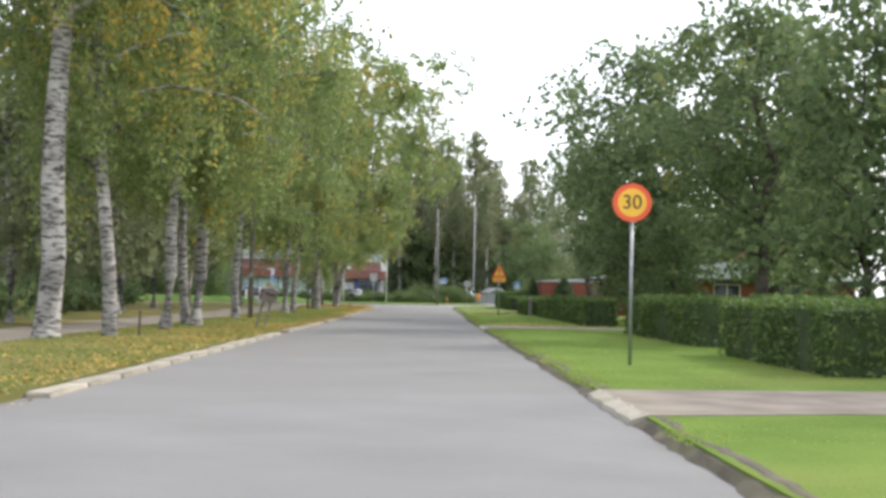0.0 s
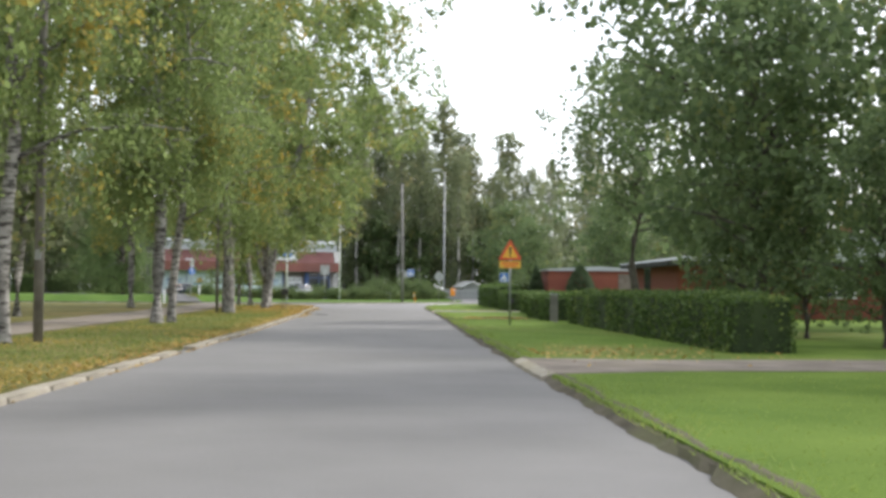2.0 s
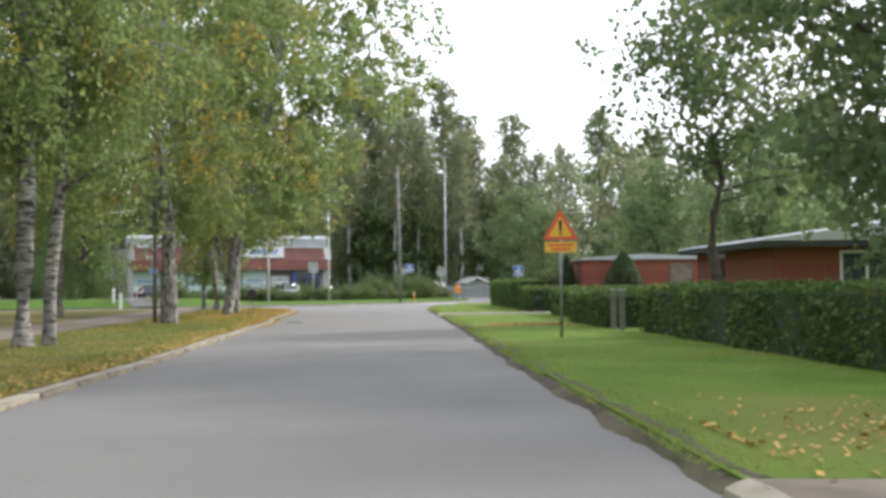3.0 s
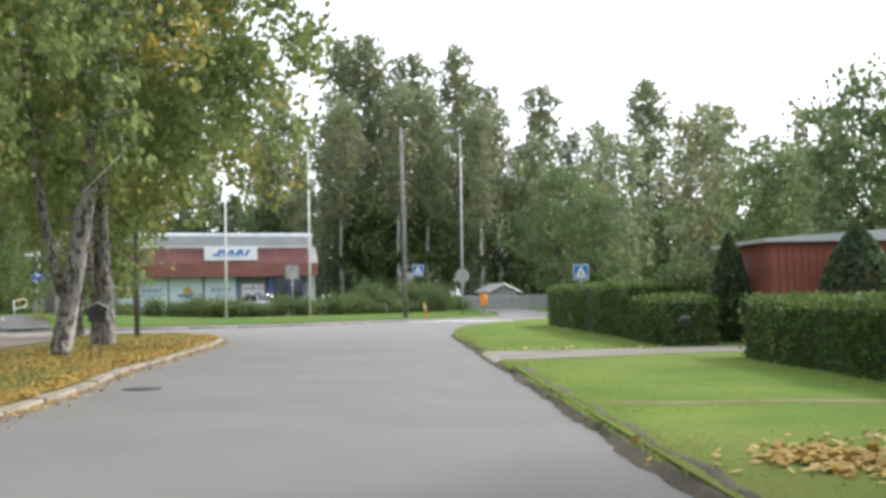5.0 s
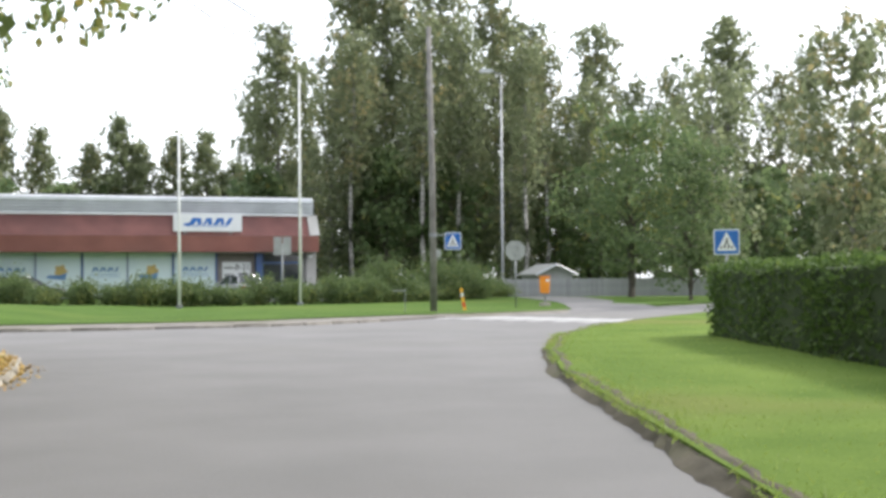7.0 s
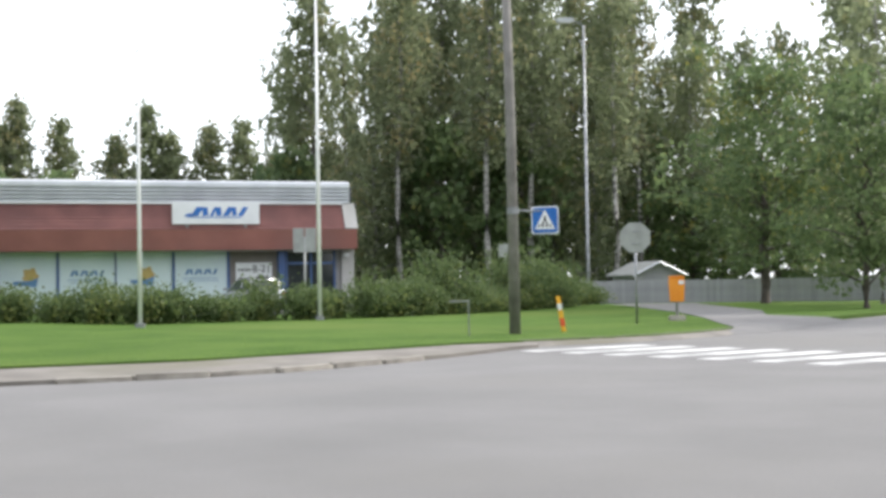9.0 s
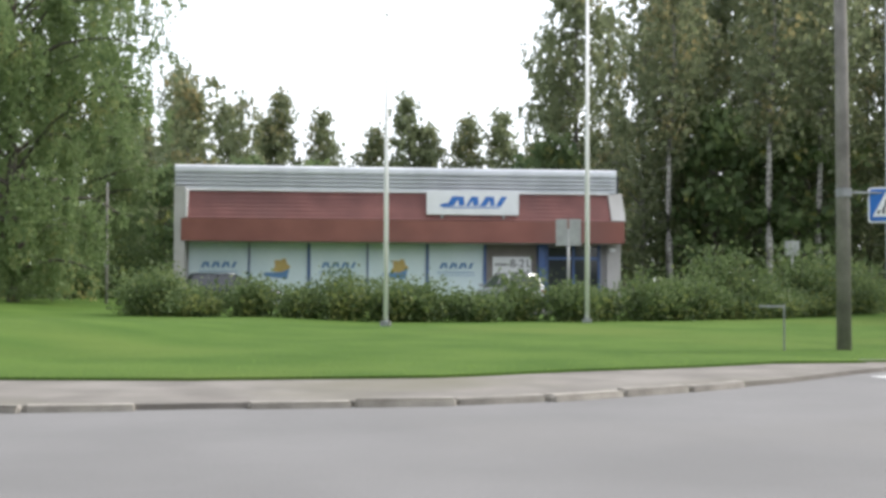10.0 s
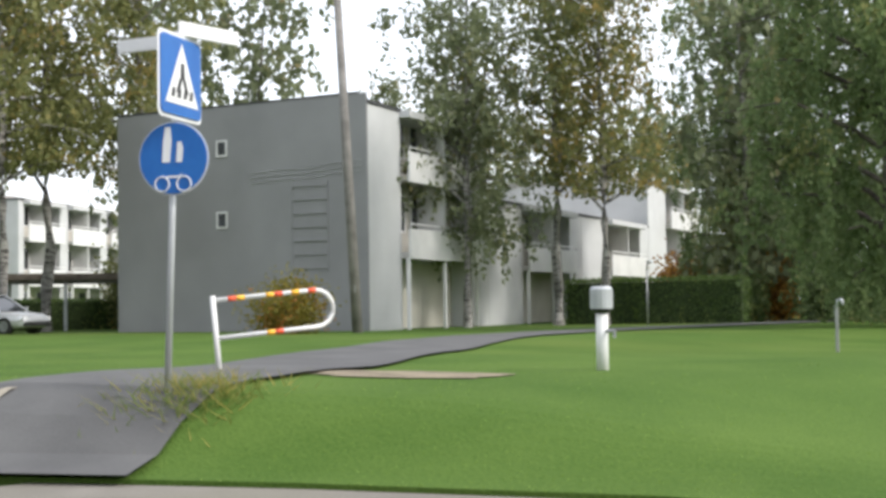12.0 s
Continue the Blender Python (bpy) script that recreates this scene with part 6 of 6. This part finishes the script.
# ---------------------------------------------------------------- flats
def flats(m, depth, length, label, bays, gable=False, floors=3):
    """A block of flats: local x along the balcony front, y back into the house; the front faces -y."""
    ob = thing("apartment_building", m, label, "apartment building")
    storey = 2.65 if floors == 3 else 2.42
    H = 7.7 if floors == 3 else 5.15
    part("wall", box(0, length, 0.9, depth, 0, H), WHITE_WALL, ob)
    part("parapet", box(-0.05, length + 0.05, 0.85, depth + 0.05, H, H + 0.22, 0.01), CONCRETE, ob, "pale roof edge")
    walls = [0.0] + [v for bay in bays for v in bay] + [length]
    for x0, x1 in zip(walls[::2], walls[1::2]):
        if x1 - x0 < 0.1:
            continue
        part("front_wall", box(x0, x1, 0.0, 0.9, 0, H - 0.1, 0.01), WHITE_WALL, ob, "white rendered front wall")
        part("wall_cap", box(x0 - 0.03, x1 + 0.05, -0.04, 0.9, H - 0.1, H + 0.02), ROOF_DARK, ob)
    for x0, x1 in bays:
        for k in range(floors):
            z = 0.05 + k * storey
            if k:
                bl = part("balcony", box(x0 - 0.04, x1, -0.3, 0.9, z - 0.14, z + 0.06), CONCRETE, ob, "white-fronted balcony")
                part("balcony_front", box(x0 - 0.06, x1 + 0.02, -0.38, -0.3, z - 0.18, z + 0.86, 0.01), WHITE_PAINT, bl)
                part("rail", tube([(x0, -0.34, z + 1.02), (x1, -0.34, z + 1.02)], 0.03, 8), WHITE_PAINT, bl)
                for q in range(4):
                    px = x0 + 0.05 + (x1 - x0 - 0.1) * q / 3
                    part("rail_post", tube([(px, -0.34, z + 0.8), (px, -0.34, z + 1.02)], 0.02, 6), WHITE_PAINT, bl)
            part("recess", box(x0 + 0.02, x1 - 0.02, 0.86, 0.895, z + 0.07, z + 2.4), SHADOW_WALL, ob)
            if not k and x1 - x0 > 4:
                continue
            for wx in ((x0 + 0.45, x0 + 2.3) if x1 - x0 > 4 else (x0 + 0.45,)):
                w = part("window", box(wx, wx + 1.3, 0.83, 0.855, z + 0.9, z + 2.15), GLASS_DARK, ob)
                for a, b, c, d in ((-0.08, 0.0, 0.82, 2.23), (1.3, 1.38, 0.82, 2.23), (0.0, 1.3, 2.15, 2.23), (0.0, 1.3, 0.82, 0.9), (0.6, 0.66, 0.9, 2.15)):
                    part("frame", box(wx + a, wx + b, 0.8, 0.828, z + c, z + d), WHITE_PAINT, w)
            d = part("balcony_door", box(x1 - 1.3, x1 - 0.5, 0.83, 0.855, z + 0.1, z + 2.15), GLASS_DARK, ob)
            part("frame", box(x1 - 1.38, x1 - 1.3, 0.8, 0.857, z + 0.1, z + 2.25), WHITE_PAINT, d)
            part("frame", box(x1 - 0.5, x1 - 0.42, 0.8, 0.857, z + 0.1, z + 2.25), WHITE_PAINT, d)
        for cx in (x0 + 0.03, x0 + (x1 - x0) * 0.5, x1 - 0.08):
            part("column", box(cx - 0.06, cx + 0.06, -0.3, -0.18, 0, storey - 0.1, 0.01), WHITE_PAINT, ob, "white column under the balconies")
        part("screen", box(x0 + (x1 - x0) * 0.5 - 0.05, x0 + (x1 - x0) * 0.5 + 0.05, -0.28, 0.9, storey - 0.05, H - 0.3), WHITE_PAINT, ob, "white screen between two balconies")
        part("balcony_roof", box(x0 - 0.1, x1 + 0.1, -0.42, 0.9, H - 0.3, H - 0.06), WHITE_WALL, ob)
    if gable:
        gw = part("gable_wall", box(-0.08, 0.0, 0.0, depth, 0, H + 0.24), GREY_WALL, ob, "grey rendered gable wall")
        part("gable_trim", box(-0.1, 0.04, 0.3, depth, H + 0.24, H + 0.3), ROOF_DARK, gw)
        for y, z in ((5.6, 6.25), (5.6, 3.75)):
            w = part("window", box(-0.1, -0.082, y, y + 0.34, z, z + 0.46), GLASS_DARK, gw)
            part("frame", box(-0.13, -0.1, y - 0.06, y, z - 0.06, z + 0.52), WHITE_PAINT, w)
            part("frame", box(-0.13, -0.1, y + 0.34, y + 0.4, z - 0.06, z + 0.52), WHITE_PAINT, w)
            part("frame", box(-0.13, -0.1, y, y + 0.34, z - 0.06, z), WHITE_PAINT, w)
            part("frame", box(-0.13, -0.1, y, y + 0.34, z + 0.46, z + 0.52), WHITE_PAINT, w)
        for k in range(7):
            part("rung", box(-0.12, -0.082, 1.5, 2.9, 2.2 + 0.46 * k, 2.26 + 0.46 * k), GREY_WALL, gw)
        for y in (1.5, 2.9):
            part("rung_rail", box(-0.11, -0.082, y - 0.025, y + 0.025, 2.1, 5.1), GREY_WALL, gw)
        for k in range(3):
            zc = 5.25 + 0.17 * k
            part("cable", tube([(-0.1, 0.2, zc + 0.14), (-0.1, 1.1, zc + 0.1), (-0.1, 2.2, zc - 0.02), (-0.1, 3.4, zc + 0.0), (-0.1, 4.6, zc - 0.08)], 0.011, 6), SIGN_BACK, gw, "thin grey cable along the wall")
    return ob


FRONT = Vector((-0.40, 0.9165))
FX = math.degrees(math.atan2(FRONT.y, FRONT.x))
flats(at(-39.5, 62.2, 0.35, FX), 10.4, 9.6, "grey-gabled white three-storey apartment block with balconies", [(2.3, 8.0)], True)
for k in range(3):
    o = FRONT * (9.62 + 10.82 * k)
    tall = k == 2
    flats(at(-39.5 + o.x, 62.2 + o.y, 0.35, FX), 9.0, 10.8, "white three-storey end of the apartment row" if tall else "white two-storey apartment row with balconies behind birches", [(3.5, 9.2)], floors=3 if tall else 2)
flats(at(-78.8, 66.2, 0.3, 126.2), 9.0, 18.0, "white apartment block with balconies across the courtyard", [(0.6, 4.6), (5.6, 9.6), (10.6, 14.6)])


def carport(m):
    """A flat dark roof on thin posts over the parking place."""
    ob = thing("carport", m, "low carport with a flat dark roof on pale posts", "carport")
    part("roof", box(-3.8, 3.8, -1.3, 1.3, 2.3, 2.5, 0.01), ROOF_DARK, ob)
    part("fascia", box(-3.85, 3.85, -1.36, -1.302, 2.26, 2.53, 0.008), BROWN, ob)
    part("beam", box(-3.7, 3.7, 1.05, 1.2, 2.14, 2.298), OLDWOOD, ob)
    part("beam", box(-3.7, 3.7, -1.15, -1.0, 2.14, 2.298), OLDWOOD, ob)
    for x in (-3.6, -1.3, 1.3, 3.6):
        for y in (-1.08, 1.12):
            part("post", box(x - 0.06, x + 0.06, y - 0.06, y + 0.06, -0.02, 2.14, 0.006), GREY_METAL, ob)
    return ob


carport(at(-57.2, 61.0, 0.32, 65.5))


# ---------------------------------------------------------------- crossing and kerbs
def crossing_bar():
    bm = box(-0.25, 0.25, -1.35, 1.35, 0.002, 0.008)
    return bm


cross = tagged(new("crosswalk"), "worn white zebra crossing bars painted on the asphalt", "crosswalk", kind="structure")
me = None
for k in range(7):
    if me is None:
        ob = part("bar", crossing_bar(), ROAD_WHITE, cross)
        me = ob.data
    else:
        ob = new("bar", me)
        ob.parent = cross
    ob.location = (1.9 + 0.62 * k, 48.0 - 0.72 * k, 0)
    ob.rotation_euler = (0, 0, radians(-56))


def kerb_row(name, line, step, size, mat, label, wob, seed):
    rng = random.Random(seed)
    parent = tagged(new(name), label, "kerb", kind="structure")
    meshes = []
    for k in range(3):
        bm = box(-step * 0.485, step * 0.485, -size[0] / 2, size[0] / 2, -0.15, size[1], 0.018)
        for v in bm.verts:
            v.co += Vector((rng.uniform(-0.012, 0.012), rng.uniform(-0.012, 0.012), rng.uniform(-0.008, 0.008)))
        me = bpy.data.meshes.new("kerb_stone")
        bm.to_mesh(me)
        bm.free()
        me.materials.append(mat)
        meshes.append(me)
    pts = [Vector(p) for p in line]
    pos, i = 0.0, 0
    total = [0.0]
    for a, b in zip(pts, pts[1:]):
        total.append(total[-1] + (b - a).length)
    while pos < total[-1] - step:
        while total[i + 1] < pos + step / 2:
            i += 1
        d = (pts[i + 1] - pts[i]).normalized()
        p = pts[i] + d * (pos + step / 2 - total[i])
        if rng.random() > wob * 0.8:
            ob = new("kerb_stone", meshes[rng.randrange(3)])
            ob.parent = parent
            ob.location = (p.x + rng.uniform(-1, 1) * 0.05 * wob, p.y, rng.uniform(-0.03, 0.01) * (0.4 + wob))
            ob.rotation_euler = (rng.uniform(-1, 1) * 0.05 * wob, 0, math.atan2(d.y, d.x) + rng.uniform(-1, 1) * 0.04 * wob)
        pos += step
    return parent


kerb_row("kerb_west", dense([(np.interp(y, LEFT_Y, LEFT_X) + 0.07, y) for y in (-70, -36, -18, 5, 10, 20, 24.5, 26.2, 28.3, 30.4, 31.7)], 1.0), 1.6, (0.27, 0.07), KERB_PALE, "uneven pale sandy kerb half buried in leaves", 0.07, 1)
kerb_row("kerb_north", dense([(x, float(np.interp(x, KERB_X, KERB_Y))) for x in (-30, -12.5, -7.5, -3.9, -2.7, -1.5, -0.4)], 1.0), 1.0, (0.16, 0.075), STONE, "pale worn stone kerb before the lawn", 0.1, 3)


# flush concrete strips where the driveways meet the street, bare soil along the rest of the kerb
GAPS = ((-63.8, -60.6), (-34.4, -30.7), (9.6, 13.0))
for y0, y1 in GAPS:
    xe = float(np.interp((y0 + y1) / 2, RIGHT_Y, RIGHT_X))
    bm = bmesh.new()
    n = 12
    ring = [[bm.verts.new((xe + dx + 0.02 * math.sin(k * 1.9 + dx * 9), y0 + (y1 - y0) * k / n, z)) for dx, z in ((-0.15, -0.02), (-0.13, 0.05), (-0.05, 0.082), (0.03, 0.106), (0.03, -0.02))] for k in range(n + 1)]
    for a, b in zip(ring, ring[1:]):
        for q in range(4):
            bm.faces.new((a[q], a[q + 1], b[q + 1], b[q]))
    bm.faces.new(ring[0])
    bm.faces.new(ring[-1][::-1])
    tagged(part("dropped_kerb", bm, KERB_PALE), "pale worn concrete strip sloping to the driveway", "kerb", kind="structure")
erng = random.Random(8)
verts, faces, row = [], [], 0
y = -70.0
while y < 56.0:
    inside = any(a + 0.1 < y < b - 0.1 for a, b in GAPS)
    if inside:
        row = 0
    else:
        xe = float(np.interp(y, RIGHT_Y, RIGHT_X))
        wide = 0.06 + 0.12 * (0.5 + 0.5 * math.sin(y * 0.7) * math.sin(y * 2.3 + 1)) + erng.uniform(0, 0.07)
        toe = 0.1 + 0.05 * math.sin(y * 1.9) * math.sin(y * 0.37 + 2) + erng.uniform(0, 0.05)
        verts += [(xe - toe, y, 0.003), (xe - 0.035, y, 0.05 + erng.uniform(0, 0.02)), (xe + wide * 0.6, y, 0.1), (xe + wide, y, 0.091)]
        n = len(verts)
        if row:
            faces += [(n - 8 + q, n - 7 + q, n - 3 + q, n - 4 + q) for q in range(3)]
        row = 1
    y += 0.22
tagged(raw("soil_edge", verts, faces, SOIL_EDGE), "ragged strip of dark bare soil along the kerb", "soil", kind="structure")


# ---------------------------------------------------------------- grass and fallen leaves
def blades(name, seed, spots, height, material, label, wide=0.012):
    """Grass blades at many spots, each a bent pair of triangles joined as one object."""
    rng = np.random.default_rng(seed)
    p = np.array(spots)
    n = len(p)
    a = rng.uniform(0, 6.28, n)
    h = height * rng.uniform(0.5, 1.4, n)
    side = np.stack([np.cos(a), np.sin(a), np.zeros(n)], 1) * wide * rng.uniform(0.7, 1.5, (n, 1))
    tip = np.stack([rng.normal(size=n) * 1.1 * h, rng.normal(size=n) * 1.1 * h, h], 1)
    v = np.stack([p - side, p + side, p + tip], 1).reshape(-1, 3)
    ob = raw(name, v.tolist(), np.arange(3 * n).reshape(-1, 3).tolist(), material)
    return tagged(ob, label, "grass", kind="stuff")


grng = np.random.default_rng(77)
n = 26000
y = grng.uniform(-66, 40, n)
x = np.interp(y, RIGHT_Y, RIGHT_X) + 0.02 + grng.uniform(0, 1, n) ** 1.5 * 5.0
keep = ~(((y > -63.9) & (y < -60.1)) | ((y > -34.5) & (y < -30.4)) | ((y > 9.5) & (y < 13.3)))
n2 = 16000
y2 = grng.uniform(-66, 40, n2)
x2 = np.interp(y2, RIGHT_Y, RIGHT_X) - 0.08 + np.abs(grng.normal(size=n2)) * 0.26
keep2 = ~(((y2 > -63.9) & (y2 < -60.1)) | ((y2 > -34.5) & (y2 < -30.4)) | ((y2 > 9.5) & (y2 < 13.3))) & (np.sin(y2 * 1.7) + np.sin(y2 * 0.63 + 1.0) + grng.normal(size=n2) * 0.6 > -0.4)
blades("grass", 9, np.stack([x2, y2, np.full(n2, 0.07)], 1)[keep2], 0.06, GRASS_VERGE, "ragged grass growing over the soiled kerb", 0.008)
blades("grass", 1, np.stack([x, y, np.full(n, 0.086)], 1)[keep], 0.022, GRASS_VERGE, "mown green grass on the verge", 0.008)
n = 52000
y = grng.uniform(-66, 31, n)
x = np.interp(y, LEFT_Y, LEFT_X) - 0.02 - grng.uniform(0, 1, n) ** 1.2 * 4.1
blades("grass", 2, np.stack([x, y, np.full(n, 0.085)], 1), 0.045, GRASS_DRY, "dry yellowing grass on the birch verge", 0.014)
n = 9000
x = grng.uniform(-30, 6, n)
y = np.interp(x, LAWN_X, LAWN_Y) + grng.uniform(0, 1, n) ** 2.2 * 8
z = np.array([lawn_z(a, b) for a, b in zip(x, y)]) - 0.004
pc = np.array([(-14.7, 40.3), (-15.2, 41.0), (-15.9, 42.3), (-17.4, 44.3), (-21.5, 48.7), (-24.8, 52.7), (-28.0, 57.2), (-30.4, 62.0)])
off = np.abs(x - np.interp(y, pc[:, 1], pc[:, 0])) > 1.8
blades("grass", 3, np.stack([x, y, z], 1)[off], 0.016, GRASS, "bright mown grass on the lawn", 0.006)
n = 700
t = grng.normal(size=(n, 2)) * [0.24, 0.26]
blades("grass", 4, np.stack([-14.65 + t[:, 0], 41.85 + t[:, 1], [lawn_z(-14.65 + u, 41.85 + v) - 0.01 for u, v in t]], 1), 0.13, GRASS_DRY, "long dry grass at the foot of the path sign", 0.007)


def litter(name, seed, spots, size, label):
    rng = np.random.default_rng(seed)
    p = np.array(spots)
    n = len(p)
    a = rng.uniform(0, 6.28, n)
    s = size * rng.uniform(0.6, 1.4, (n, 1))
    tilt = rng.normal(size=(n, 2)) * 0.35
    u = np.stack([np.cos(a), np.sin(a), tilt[:, 0]], 1) * s
    w = np.stack([-np.sin(a), np.cos(a), tilt[:, 1]], 1) * s * 0.7
    v = np.stack([p - u, p - w, p + u, p + w], 1).reshape(-1, 3)
    return tagged(raw(name, v.tolist(), np.arange(4 * n).reshape(-1, 4).tolist(), FALLEN), label, "leaves", kind="stuff")


n = 11000
y = 31 - 97 * grng.uniform(0, 1, n) ** 1.2
x = np.interp(y, LEFT_Y, LEFT_X) - np.abs(grng.normal(size=n)) * np.where((y > -34) & (y < 4), 0.45, 1.1) + 0.25
litter("fallen_leaves", 5, np.stack([x, y, np.where(x > np.interp(y, LEFT_Y, LEFT_X) + 0.1, 0.015, 0.115)], 1), 0.026, "yellow fallen birch leaves on the verge and gutter")
n = 6500
y = grng.uniform(0.0, 28.0, n)
off = grng.normal(size=n) * 0.2
x = np.interp(y, LEFT_Y, LEFT_X) + off
litter("fallen_leaves", 12, np.stack([x, y, np.where(off > 0.1, 0.016, 0.128)], 1), 0.028, "band of yellow fallen leaves heaped along the kerb")
n = 5200
c = grng.normal(size=(n, 2)) * [1.1, 5.5]
keep_x = np.minimum(-6.7 + c[:, 0], np.interp(17.0 + c[:, 1], LEFT_Y, LEFT_X) + 0.15)
litter("fallen_leaves", 8, np.stack([keep_x, 17.0 + c[:, 1], np.full(n, 0.12)], 1), 0.03, "thick yellow leaves beneath the corner birches")
n = 620
c = np.concatenate([grng.normal(size=(n, 2)) * [0.2, 0.32] + [2.6, -3.5], grng.normal(size=(n, 2)) * [0.28, 0.5] + [3.85, -3.2], grng.normal(size=(n // 6, 2)) * [0.8, 0.5] + [3.2, -3.1]])
litter("fallen_leaves", 6, np.stack([c[:, 0], c[:, 1], np.full(len(c), 0.115)], 1), 0.042, "patch of yellow fallen leaves on the green verge")
n = 420
c = grng.normal(size=(n, 2)) * [1.2, 1.3]
litter("fallen_leaves", 7, np.stack([3.2 + c[:, 0].clip(-1.4, 3), -29.0 + c[:, 1], np.full(n, 0.115)], 1), 0.03, "scattered fallen leaves on the green verge")

n = 110
c = np.stack([grng.uniform(1.9, 6.0, n), 13.25 + np.abs(grng.normal(size=n)) * 0.35], 1)
litter("fallen_leaves", 11, np.stack([c[:, 0], c[:, 1], np.full(n, 0.115)], 1), 0.034, "brown fallen leaves along the driveway edge")

rng = random.Random(12)
ring = []
for k in range(22):
    a = 2 * math.pi * k / 22
    q = 1 + rng.uniform(-0.45, 0.35)
    ring.append((-15.2 + 1.0 * q * math.cos(a) * 0.66 - 0.5 * math.sin(a), 44.2 + 1.0 * q * math.cos(a) * 0.75 + 0.5 * math.sin(a)))
bm = bmesh.new()
hub = bm.verts.new((-15.2, 44.2, lawn_z(-15.2, 44.2) + 0.03))
vs = [bm.verts.new((x, y, lawn_z(x, y) + 0.012)) for x, y in ring]
for k in range(22):
    bm.faces.new((hub, vs[k], vs[(k + 1) % 22]))
tagged(part("soil_patch", bm, SOIL), "bare patch of dry soil in the lawn", "soil", kind="structure")
